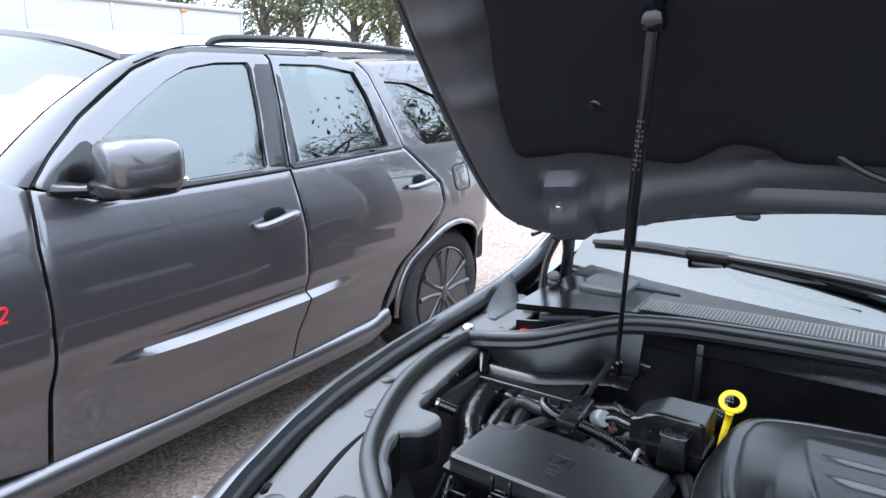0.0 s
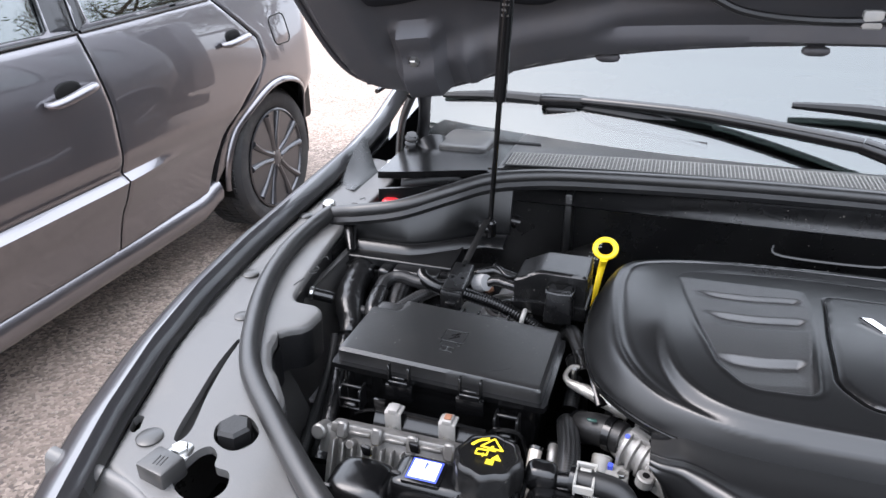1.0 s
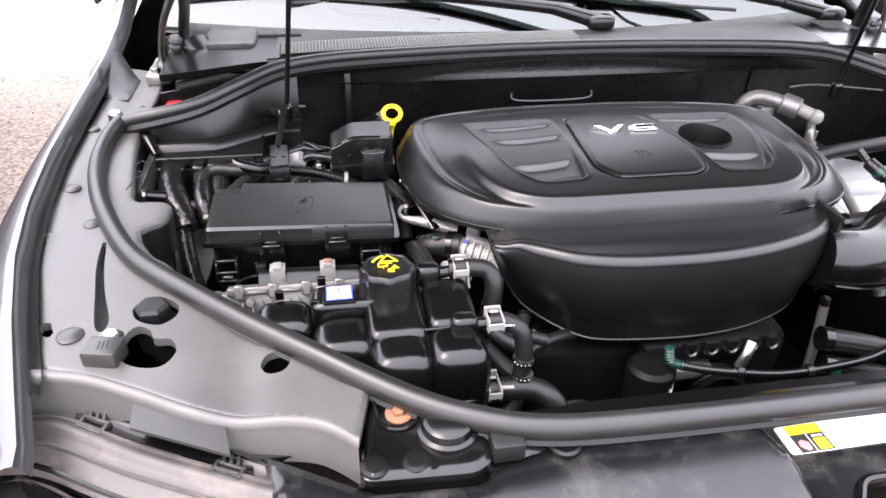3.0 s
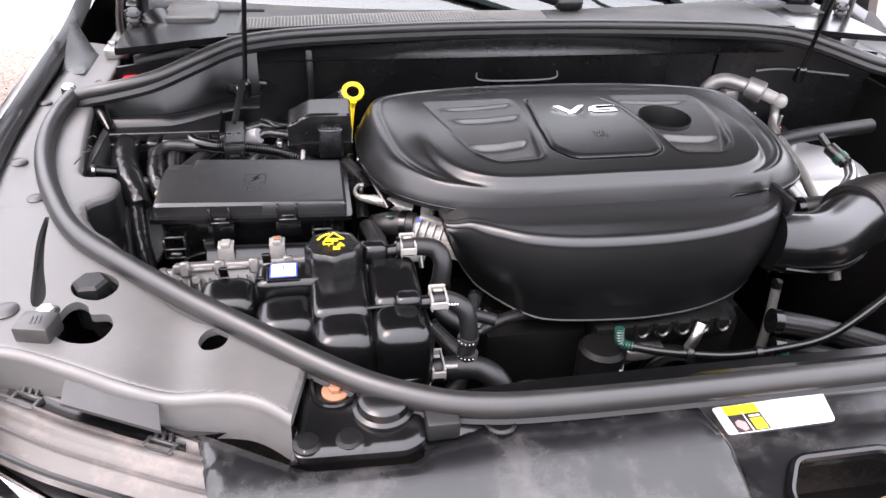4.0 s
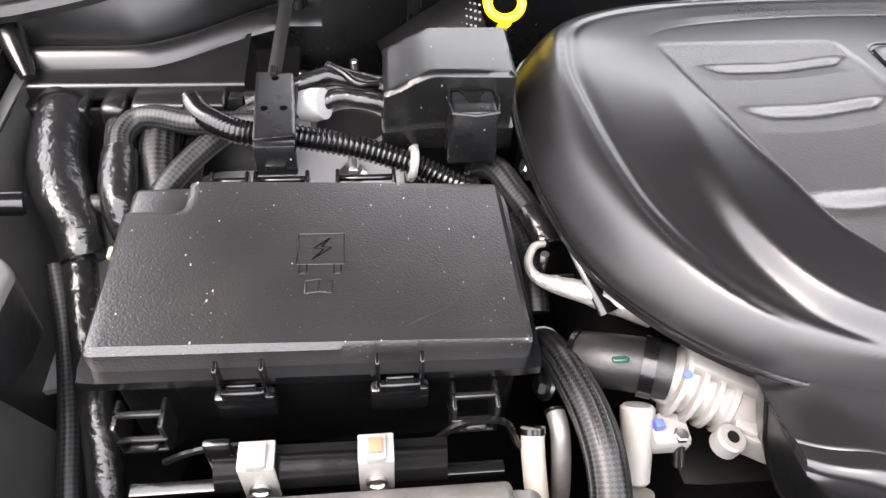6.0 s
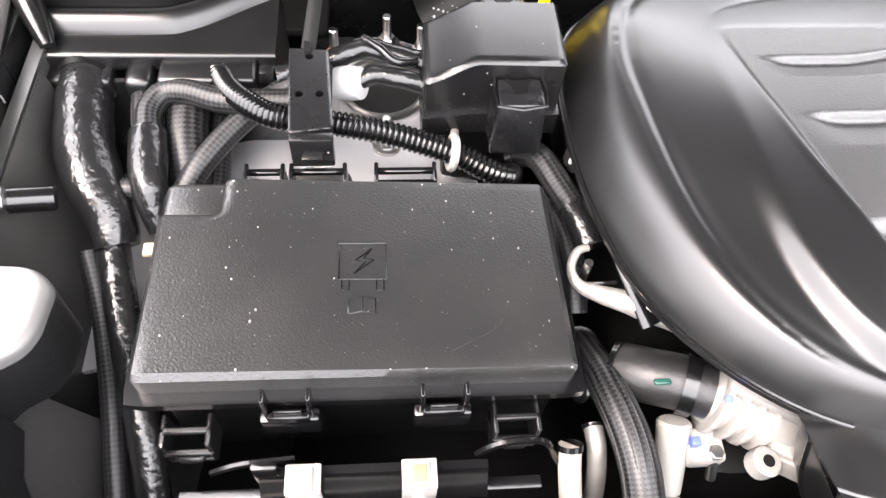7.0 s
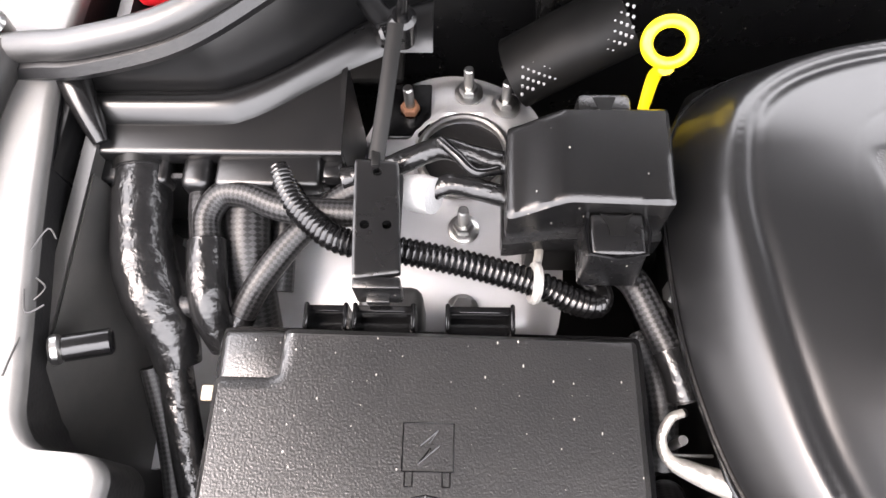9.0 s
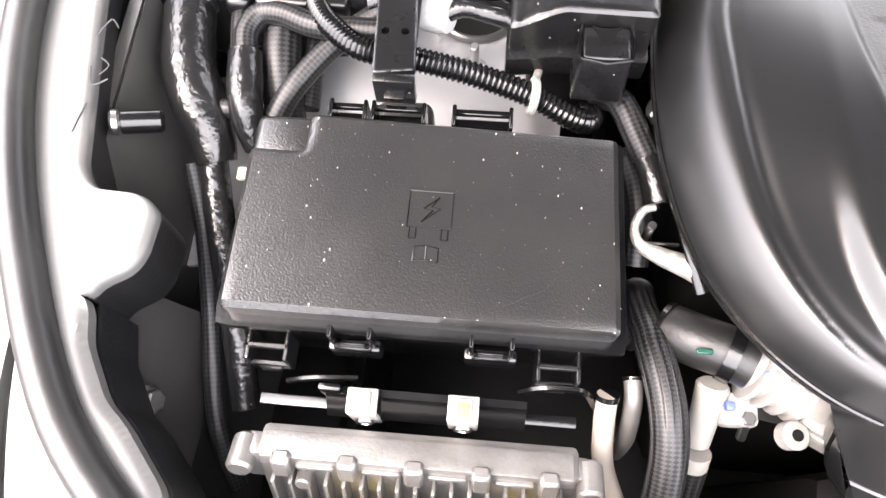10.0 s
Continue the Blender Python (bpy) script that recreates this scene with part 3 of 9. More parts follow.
TREES = [((-27, 24.5, 0), 8.5, 3.2, 4200, 11), ((-23.5, 27, 0), 8.0, 3.0, 4200, 12), ((-31, 31, 0), 10, 4, 5000, 13), ((-19.5, 25, 0), 9.5, 3.4, 4200, 14),
         ((-34, 24, 0), 9, 4, 4500, 15), ((-17, 33, 0), 10, 4, 4500, 16), ((-12, 36, 0), 10, 4.5, 4500, 17)]
for p, h, s, n_, sd_ in TREES:
    tree(p, h, s, n_, sd_, "tall leafy tree with grey-brown trunk at the lot's edge")
# the trees across the lot, which the parked vehicle's windows mirror
for p, h, s, n_, sd_ in [((4.2, 12.0, 0), 7.6, 3.4, 700, 21), ((7.5, 12.5, 0), 7.0, 3.0, 900, 24), ((9.0, 21, 0), 9, 4.0, 1500, 22), ((3.2, 24, 0), 9, 4.0, 2500, 23)]:
    tree(p, h, s, n_, sd_, "sparse half-bare tree with spreading branches", bare=True)


def box_trailer():
    t = thing("box_trailer", "long white box trailer with orange marker lights, parked behind", "trailer", at=(-15.2, 6.5, 0))
    part("box", Geo().box((-16.5, 1.0, 0.75), (-14.0, 11.6, 3.05), 0.05, 3), M_TRAILER, t)
    for y in (9.9, 11.57, 8.2, 6.5, 4.8, 3.1):
        part("rib", Geo().box((-14.03, y - 0.03, 0.8), (-13.985, y + 0.03, 3.0), 0.006), M_STEEL, t)
    part("roof_rail", Geo().box((-14.05, 1.0, 2.98), (-13.96, 11.62, 3.09), 0.015), M_STEEL, t)
    for y in (9.9, 4.8):
        part("marker_light", Geo().box((-13.985, y - 0.06, 2.9), (-13.95, y + 0.06, 2.96), 0.01), M_ORANGE, t, "orange marker light")
    for y in (4.0, 5.0, 10.2):
        for x in (-14.4, -16.2):
            part("wheel", Geo().cyl((x - 0.12, y, 0.42), (x + 0.12, y, 0.42), 0.42, seg=28, bevel=0.03), M_TYRE, t)
    part("chassis", Geo().box((-16.3, 1.5, 0.5), (-14.2, 11.2, 0.78), 0.02), M_DARK, t)


box_trailer()


def brick_shed():
    t = thing("brick_building", "low dark red brick building with a flat roof edge", "building", at=(-22, 7.5, 0))
    part("wall", Geo().box((-24, 2, 0), (-20, 9.9, 2.75), 0.01), M_MORTAR, t)
    part("roof_edge", Geo().box((-24.1, 1.9, 2.75), (-19.9, 10.0, 2.95), 0.02), M_DARK, t)
    m = bpy.data.meshes.new("brick")
    gb = Geo().box((0, 0.01, 0.01), (0.03, 0.39, 0.19), 0.004, 1)
    m.from_pydata(gb.v, [], gb.f)
    m.materials.append(M_BRICK)
    for r in range(10):
        for c in range(19):
            o = new("brick", m)
            o.parent = t
            o.location = Vector((-20.01, 2 + c * 0.41 + 0.2 * (r % 2) - 0.1, 0.7 + r * 0.2)) - t.location


brick_shed()

# ------------------------------------------------------------------ vehicles: side panels shared by both
CX = -3.30     # centre line of the parked vehicle


def side_x(y, z):
    """The flank's distance across, seen from the parked vehicle's visible side."""
    if z > 1.26:
        x = -2.345 - (z - 1.26) * 0.33
    else:
        x = -2.345 + 0.052 * (1 - ((z - 0.86) / 0.40) ** 2.3 if z > 0.86 else 1) * smooth(0.62, 0.80, z) - 0.05 * smooth(0.75, 0.3, z)
    if z < 0.95:
        k = smooth(0.34, 0.92, y) * (1 - smooth(1.35, 2.08, y))
        x += (0.058 * (1 - smooth(0.672, 0.714, z)) - 0.034 * smooth(0.67, 0.50, z)) * k
    # haunch over the rear wheel and the tail's tuck
    x += 0.02 * math.exp(-((y - 2.72) / 0.35) ** 2) * smooth(0.5, 0.8, z) * (1 - smooth(0.85, 1.2, z))
    x -= 0.42 * smooth(2.98, 3.7, y)
    x -= 0.30 * smooth(-0.25, -1.0, y) ** 2
    return x


def flank(x, y, z):
    return Vector((x, y, z))


def panel(outline, tf, step=0.03, inset=0.0, thick=0.025, holes=()):
    s = -1 if tf.determinant() < 0 else 1
    g = sheet(outline, step, lambda y, z, d: (side_x(y, z) - inset - 0.004 * (1 - smooth(0, 0.005, d)), y, z), holes, thick=(-thick, 0, 0))
    return moved(g, tf)


ARCH_R, ARCH_F = (2.66, 0.40), (-0.40, 0.40)


def arch(c, r, a0=200, a1=-20, n=22):
    return [(c[0] + r * math.cos(radians(a0 + (a1 - a0) * k / n)), c[1] + r * math.sin(radians(a0 + (a1 - a0) * k / n))) for k in range(n + 1)]


FRONT_DOOR = [(0.35, 0.385), (1.425, 0.385), (1.47, 0.6), (1.475, 0.98), (1.432, 1.245), (0.60, 1.235), (0.375, 1.30), (0.362, 1.13), (0.366, 0.93)]
FRONT_FRAME = [(0.385, 1.305), (0.60, 1.24), (1.43, 1.25), (1.472, 1.52), (1.487, 1.70), (1.45, 1.735), (1.11, 1.73), (0.975, 1.705), (0.83, 1.652), (0.59, 1.498), (0.465, 1.392)]
FRONT_GLASS = [(0.60, 1.262), (1.315, 1.268), (1.36, 1.52), (1.375, 1.69), (1.20, 1.686), (1.064, 1.666), (0.949, 1.618), (0.808, 1.537), (0.64, 1.43)]
REAR_DOOR = [(1.435, 0.385), (2.08, 0.385), (2.13, 0.52), (2.23, 0.68), (2.35, 0.80), (2.51, 0.90), (2.545, 0.96), (2.53, 1.06), (2.26, 1.275), (1.445, 1.252), (1.485, 0.98), (1.48, 0.6)]
REAR_FRAME = [(1.445, 1.258), (2.262, 1.28), (2.205, 1.449), (2.126, 1.645), (2.055, 1.70), (1.772, 1.735), (1.47, 1.735), (1.5, 1.70), (1.485, 1.52)]
REAR_GLASS = [(1.507, 1.276), (2.138, 1.288), (2.08, 1.535), (2.02, 1.655), (1.789, 1.685), (1.532, 1.687)]
QUARTER_GLASS = [(2.225, 1.612), (2.318, 1.46), (2.40, 1.31), (2.47, 1.275), (2.85, 1.27), (2.80, 1.40), (2.68, 1.53), (2.447, 1.6)]


def vehicle_side(t, tf, step, detail, whole=True, paint=M_PAINT_LIFTED):
    """Flank panels, glass and lights of one side."""
    def gl(outline, name, parent):
        part(name, panel(outline, tf, 0.05, 0.012, 0.004), M_TINT, parent, "dark tinted window pane")
        rim = Geo()
        ps = [Vector((side_x(y, z) - 0.007, y, z)) for y, z in outline]
        rim.tube(ps + [ps[0]], 0.0045, seg=6, n=1, cap=False)
        part("window_trim", moved(rim, tf), M_SMOOTHBLACK, parent)
    low = [(y, z if whole or y > 0.7 else min(z, 1.10)) for y, z in FRONT_DOOR]
    fd = part("front_door", panel(low, tf, step), paint, t)
    part("door_frame", panel(rounded(FRONT_FRAME if whole else [(y, z) for y, z in FRONT_FRAME if y > 0.55], 0.02), tf, step, holes=[FRONT_GLASS], thick=0.04), paint, fd)
    gl(FRONT_GLASS, "window_pane", fd)
    rd = part("rear_door", panel(REAR_DOOR, tf, step), paint, t)
    part("door_frame", panel(rounded(REAR_FRAME, 0.02), tf, step, holes=[REAR_GLASS], thick=0.04), paint, rd)
    gl(REAR_GLASS, "window_pane", rd)
    if whole:
        for o_, par in (([(1.317, 1.268), (1.430, 1.256), (1.470, 1.52), (1.484, 1.69), (1.379, 1.69), (1.363, 1.52)], fd), ([(1.449, 1.262), (1.505, 1.276), (1.530, 1.687), (1.507, 1.695), (1.489, 1.52)], rd)):
            part("pillar_trim", panel(o_, tf, 0.03, -0.003, 0.003), M_GLOSS, par, "glossy black pillar trim")
    fender = [(-1.05, 0.35), (-0.9, 0.35)] + arch(ARCH_F, 0.43, 175, 5) + [(0.33, 0.385), (0.355, 0.93), (0.35, 1.13), (0.362, 1.30), (0.30, 1.345), (0.1, 1.27), (-0.3, 1.2), (-0.8, 1.1), (-1.05, 0.95)]
    if whole:
        part("front_fender", panel(fender, tf, step), paint, t)
    quarter = [(2.13, 0.385)] + arch(ARCH_R, 0.44, 178, 2)[1:] + [(3.15, 0.42), (3.5, 0.55), (3.72, 0.7), (3.75, 1.0), (3.6, 1.3), (3.35, 1.72), (2.9, 1.735), (2.07, 1.70), (2.135, 1.645), (2.215, 1.449), (2.27, 1.28), (2.54, 1.065), (2.556, 0.96), (2.45, 0.84), (2.3, 0.73), (2.2, 0.58)]
    part("quarter_panel", panel(quarter, tf, step, holes=[QUARTER_GLASS]), paint, t)
    gl(QUARTER_GLASS, "quarter_window", t)
    # belt moulding, rocker, arch lips
    belt = Geo()
    belt.tube([(side_x(y, z) + 0.004, y, z) for y, z in ((0.58, 1.247), (1.0, 1.25), (1.435, 1.256))], 0.006, seg=8, n=6)
    part("belt_moulding", moved(belt, tf), M_SMOOTHBLACK, t, "black belt strip")
    belt = Geo().tube([(side_x(y, z) + 0.004, y, z) for y, z in ((1.45, 1.256), (1.8, 1.266), (2.25, 1.279))], 0.006, seg=8, n=6)
    part("belt_moulding", moved(belt, tf), M_SMOOTHBLACK, t)

    def rocker(u, v):
        y = 0.06 + u * 2.1
        a = math.pi * (v * 1.15 - 0.1)
        up = smooth(0.93, 1.0, u) * 0.1
        return (-2.415 + 0.05 * math.sin(a), y, 0.325 + up * 0.4 + 0.066 * math.cos(a))
    part("rocker_panel", moved(Geo().grid(rocker, 40, 10), tf), paint, t)
    for c in (ARCH_R, ARCH_F):
        lip = Geo()
        lip.tube([(side_x(y, z) + 0.004, y, z) for y, z in arch(c, 0.425, 188, -8, 26)], 0.016, seg=10, n=2, flat=0.7)
        part("arch_lip", moved(lip, tf), paint, t)
        well = Geo()
        well.grid(lambda u, v: (-2.37 - v * 0.34, c[0] + 0.42 * math.cos(math.pi * (1.08 - 1.16 * u)), c[1] + 0.42 * math.sin(math.pi * (1.08 - 1.16 * u))), 24, 3)
        well.grid(lambda u, v: (-2.70, c[0] - 0.44 + 0.88 * u, 0.2 + 0.66 * v), 2, 2)
        part("wheel_well", moved(well, tf), M_DARK, t)
    # handles
    for y0, y1, z0, z1, par in ((1.18, 1.41, 1.055, 1.075, fd), (2.23, 2.44, 1.078, 1.09, rd)):
        bar = Geo().tube([(side_x(y0, z0) + 0.005, y0, z0), (side_x(y0, z0) + 0.035, y0 + 0.035, z0), (side_x(y1, z1) + 0.038, y1 - 0.05, z1), (side_x(y1, z1) + 0.012, y1, z1)], [0.013, 0.021, 0.023, 0.019], seg=12, n=8, flat=0.8)
        h = part("door_handle", moved(bar, tf), paint, par, "painted pull handle with a lock cylinder")
        # near-black disc on the door, standing for the shaded hollow behind the handle
        cup = Geo().lobe((side_x(y0, z0) - 0.002, (y0 + y1) / 2 + 0.005, (z0 + z1) / 2 + 0.006), (0.007, 0.062, 0.042), 0.8)
        part("handle_shade", moved(cup, tf), M_DARK, h)
        if par is fd:
            part("lock_cylinder", moved(Geo().cyl((side_x(y1, z1) + 0.02, y1 - 0.015, z1), (side_x(y1, z1) + 0.034, y1 - 0.012, z1), 0.008, bevel=0.001), tf), M_CHROME, h)
    # fuel door outline
    fo = rounded([(2.68, 1.0), (2.84, 1.0), (2.83, 1.15), (2.67, 1.14)], 0.04, 5)
    part("fuel_door", panel(fo, tf, 0.03, -0.004, 0.004), paint, t)
    part("fuel_door_gap", moved(Geo().tube([(side_x(y, z) + 0.0005, y, z) for y, z in fo + fo[:1]], 0.0035, seg=6, n=1, cap=False), tf), M_DARK, t)


def wheel(t, at, tf, name="wheel"):
    """Tyre with tread blocks, ten thin spokes in five pairs, hub and caliper; its outer face towards +x before tf."""
    w = new(name)
    w.parent = t
    w.location = tf @ Vector(at) - t.location
    s = tf.to_3x3().to_4x4()
    R, W = 0.385, 0.27
    prof = [(0.268, -0.02), (0.285, -0.004), (0.33, 0.006), (0.36, 0.0), (0.375, -0.018), (0.384, -0.045), (0.386, -W / 2), (0.384, -W + 0.045), (0.37, -W + 0.01), (0.33, -W), (0.268, -W + 0.02)]
    m = Matrix.Rotation(radians(90), 4, "Y")
    def prt(nm, g, mat, par, lb=""):
        o = part(nm, moved(g, s), mat, None, lb)
        o.parent = par
        return o
    tyre = prt("tyre", Geo().rev(prof, m, 64), M_TYRE, w)
    gt = Geo()
    for k in range(72):
        a = 2 * math.pi * k / 72
        rot = Matrix.Rotation(a, 4, "X")
        for q in range(4):
            x0 = -0.03 - q * 0.056
            gt.box((x0 - 0.046, -0.011, 0.383), (x0, 0.011, 0.3895), 0.001, 1, m=rot @ Matrix.Rotation(radians(14 if q % 2 else -14), 4, "Z"))
    prt("tread", gt, M_TYRE, tyre)
    gs = Geo()
    for k in range(26):
        a = radians(-30 + k * 9.5)
        gs.box((0.0035, -0.004, 0.318 - 0.004), (0.0062, 0.004, 0.318 + 0.006), 0.0005, 1, m=Matrix.Rotation(a, 4, "X"))
    rim = prt("rim", Geo().rev([(0.272, -0.006), (0.277, 0.0), (0.268, 0.004), (0.258, -0.012), (0.25, -0.09), (0.24, -0.2), (0.25, -0.24)], m, 64), M_RIM, w)
    g = Geo()
    for k in range(5):
        for d in (-9.5, 9.5):
            a = radians(90 + 72 * k)
            b = a + radians(d)
            pts = [(-0.02, 0.045 * math.cos(a + radians(d * 2.2)), 0.045 * math.sin(a + radians(d * 2.2))), (-0.012, 0.15 * math.cos(a + radians(d * 1.35)), 0.15 * math.sin(a + radians(d * 1.35))), (-0.008, 0.262 * math.cos(a + radians(d * 1.55)), 0.262 * math.sin(a + radians(d * 1.55)))]
            g.tube(pts, [0.026, 0.019, 0.025], seg=10, n=6, flat=0.8)
    prt("spokes", g, M_RIM, rim)
    prt("hub", Geo().rev([(0.062, -0.05), (0.06, -0.012), (0.045, 0.0), (0.03, 0.004), (0.0, 0.006)], m, 28), M_RIM, rim)
    for k in range(5):
        a = radians(54 + 72 * k)
        prt("wheel_nut", Geo().cyl((-0.02, 0.045 * math.cos(a), 0.045 * math.sin(a)), (0.002, 0.045 * math.cos(a), 0.045 * math.sin(a)), 0.01, seg=6, bevel=0.002), M_STEEL, rim)
    prt("brake_disc", Geo().rev([(0.07, -0.1), (0.19, -0.1), (0.19, -0.075), (0.07, -0.075)], m, 40), M_STEEL, w)
    prt("caliper", Geo().box((-0.14, -0.19, -0.09), (-0.055, -0.13, 0.09), 0.012), M_BRAKE, w, "reddish brake caliper")
    return w


def parked_suv():
    t = thing("parked_suv", "dark metallic grey sport utility vehicle, clean and glossy, parked alongside", "car", at=(CX, 1.2, 0))
    tf = Matrix.Identity(4)
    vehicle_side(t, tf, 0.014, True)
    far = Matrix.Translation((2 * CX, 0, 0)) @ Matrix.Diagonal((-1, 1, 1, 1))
    part("far_flank", panel([(-1.0, 0.4), (3.7, 0.4), (3.75, 1.0), (3.55, 1.3), (0.36, 1.28), (-0.8, 1.1)], far, 0.12), M_PAINT_LIFTED, t)
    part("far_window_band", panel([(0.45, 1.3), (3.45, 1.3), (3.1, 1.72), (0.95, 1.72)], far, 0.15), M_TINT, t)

    def top_half(y):
        return 0.955 - 0.33 * (1.735 - 1.26) - 0.03 * smooth(2.6, 3.4, y)

    def roof(u, v):
        y = 0.80 + u * 2.65
        s = 2 * v - 1
        y -= 0.10 * (1 - s * s) * smooth(0.3, 0.0, u)
        zc = 1.80 + 0.028 * math.sin(math.pi * min(1, u * 1.25)) - 0.05 * smooth(0.55, 1, u)
        ze = 1.708 + 0.034 * smooth(0, 0.14, u) - 0.03 * smooth(0.6, 1, u)
        return (CX + s * (top_half(y) + 0.004), y, ze + (zc - ze) * (1 - abs(s) ** 2.6))
    part("roof", Geo().grid(roof, 40, 28, (0, 0, -0.02)), M_PAINT_LIFTED, t)

    GA = [(0.20, 1.315), (0.296, 1.373), (0.40, 1.452), (0.507, 1.527), (0.70, 1.640), (0.84, 1.706)]
    DE = [(0.372, 1.308), (0.455, 1.400), (0.58, 1.508), (0.70, 1.588), (0.825, 1.663), (0.97, 1.716)]

    def run(rows, u):
        k = u * (len(rows) - 1)
        q = min(int(k), len(rows) - 2)
        return Vector(rows[q]).lerp(Vector(rows[q + 1]), k - q)

    def screen(u, v):
        s = 2 * v - 1
        e = run(GA, u)
        w = abs(side_x(e.x, e.y) - 0.03 - CX)
        bow = (0.30 - 0.18 * u) * (1 - s * s)
        return (CX + s * w, e.x - bow, e.y + (0.09 * u - 0.02 * (1 - u)) * (1 - abs(s) ** 2.4))
    part("windscreen", Geo().grid(screen, 20, 36, (0, 0.004, -0.003)), M_CLEAR, t, "pale reflecting windscreen")

    def pillar(u, v):
        a = Vector(screen(u, 1)) + Vector((0.004, 0, 0.003))
        e = run(DE, u)
        b = Vector((side_x(e.x, e.y) - 0.004, e.x, e.y))
        return a.lerp(b, v) + Vector((0.008, -0.004, 0.010)) * math.sin(math.pi * v)
    part("windscreen_pillar", Geo().grid(pillar, 24, 8), M_PAINT_LIFTED, t)
    part("screen_edge", Geo().tube([Vector(screen(k / 12, 1)) + Vector((0.002, 0, 0.003)) for k in range(13)], 0.0035, seg=6, n=2), M_DARK, t)
    part("pillar_gap", Geo().tube([(side_x(y, z) - 0.012, y + 0.006, z - 0.006) for y, z in DE], 0.003, seg=6, n=3), M_DARK, t)
    part("roof_edge_gap", Geo().tube([(side_x(y, z) - 0.004, y, z + 0.006) for y, z in ((0.84, 1.672), (1.0, 1.722), (1.15, 1.742), (1.5, 1.746), (1.8, 1.745), (2.06, 1.716))], 0.0035, seg=6, n=6), M_DARK, t)

    def bonnet(u, v):
        s = 2 * v - 1
        y = 0.30 - 0.27 * (1 - s * s) * (1 - u) - 1.3 * u
        return (CX + s * (0.875 - 0.16 * u), y, 1.345 - 0.03 * (1 - u) * 0 - 0.25 * u ** 1.6 + 0.05 * (1 - s * s))
    part("bonnet", Geo().grid(bonnet, 24, 24, (0, 0, -0.02)), M_PAINT_LIFTED, t)
    part("nose", Geo().box((CX - 0.82, -1.12, 0.32), (CX + 0.82, -0.9, 1.08), 0.08, 3), M_PAINT_LIFTED, t)
    part("tail", Geo().box((CX - 0.52, 3.5, 0.55), (CX + 0.52, 3.76, 1.2), 0.06, 3), M_PAINT_LIFTED, t)
    part("rear_window", Geo().grid(lambda u, v: (CX - 0.50 + 1.0 * v, 3.74 - 0.33 * u, 1.18 + 0.52 * u), 4, 4, (0, -0.01, 0)), M_TINT, t)
    lamp = panel(rounded([(3.08, 1.12), (3.62, 1.02), (3.66, 1.17), (3.12, 1.24)], 0.03), tf, 0.04, -0.01, 0.02)
    part("tail_lamp", lamp, M_RED, t, "red tail lamp")
    part("underbody", Geo().box((CX - 0.70, -0.9, 0.28), (CX + 0.70, 3.0, 0.42), 0.02), M_DARK, t)
    part("cabin_floor", Geo().box((CX - 0.8, 0.2, 0.42), (CX + 0.8, 3.4, 0.9), 0.03), M_DARK, t)
    for y in (0.95, 1.95):
        for x in (-0.42, 0.42):
            part("seat_back", Geo().lobe((CX + x, y, 1.12), (0.24, 0.09, 0.36), 0.5), M_DARK, t)
            part("head_restraint", Geo().lobe((CX + x, y + 0.03, 1.52), (0.13, 0.05, 0.08), 0.5), M_DARK, t)
    # rail along the roof
    rail = Geo().tube([(-2.56, 1.22, 1.752), (-2.565, 1.34, 1.782), (-2.565, 1.9, 1.79), (-2.58, 2.6, 1.768), (-2.6, 3.1, 1.725)], [0.009, 0.013, 0.013, 0.013, 0.009], seg=10, n=8, flat=1.3)
    part("roof_rail", rail, M_SMOOTHBLACK, t, "dark roof rail")
    # door mirror
    # mirror in the darkened grey, to hold down the sky's glare on its top
    mi = part("door_mirror", Geo().lobe((-2.155, 0.605, 1.372), (0.12, 0.118, 0.084), 0.5, 32, m=Matrix.Translation((-2.155, 0.605, 1.372)) @ Matrix.Rotation(radians(-14), 4, "Z") @ Matrix.Translation((2.155, -0.605, -1.372))), M_PAINT_DIMMED, t)
    part("mirror_base", Geo().lobe((-2.165, 0.59, 1.302), (0.122, 0.112, 0.026), 0.5, 24), M_SMOOTHBLACK, mi)
    part("mirror_arm", Geo().tube([(-2.37, 0.47, 1.29), (-2.30, 0.5, 1.292), (-2.2, 0.56, 1.30)], [0.05, 0.034, 0.04], seg=14, n=6, flat=0.55), M_SMOOTHBLACK, mi)
    part("turn_signal", Geo().tube([(-2.10, 0.655, 1.318), (-2.06, 0.70, 1.322), (-2.045, 0.665, 1.325), (-2.05, 0.60, 1.325)], 0.011, seg=8, n=5), M_CHROME, mi, "clear strip turn signal")
    part("mirror_corner", panel(rounded([(0.405, 1.275), (0.60, 1.25), (0.62, 1.40), (0.585, 1.44), (0.47, 1.36)], 0.03), tf, 0.03, -0.004, 0.006), M_SMOOTHBLACK, t)
    part("roof_trim_gap", Geo().tube([(-2.5, 1.5, 1.722), (-2.5, 1.62, 1.722), (-2.5, 1.72, 1.721)], 0.004, seg=6, n=3), M_DARK, t)
    wheel(t, (-2.345, ARCH_R[0], 0.385), tf)
    wheel(t, (-2.345, ARCH_F[0], 0.385), tf)
    wheel(t, (-2.345, ARCH_R[0], 0.385), far)
    wheel(t, (-2.345, ARCH_F[0], 0.385), far)
    # displacement number on the fender, of which two figures come into view
    b = Matrix.Translation((side_x(0.2, 0.95) + 0.002, 0.155, 0.935)) @ Matrix(((0, 0, 1, 0), (1, 0, 0, 0), (0, 1, 0, 0), (0, 0, 0, 1)))
    letters("92", 0.075, b, M_RED, "badge", t, 0.003, 0.25)
    return t


parked_suv()

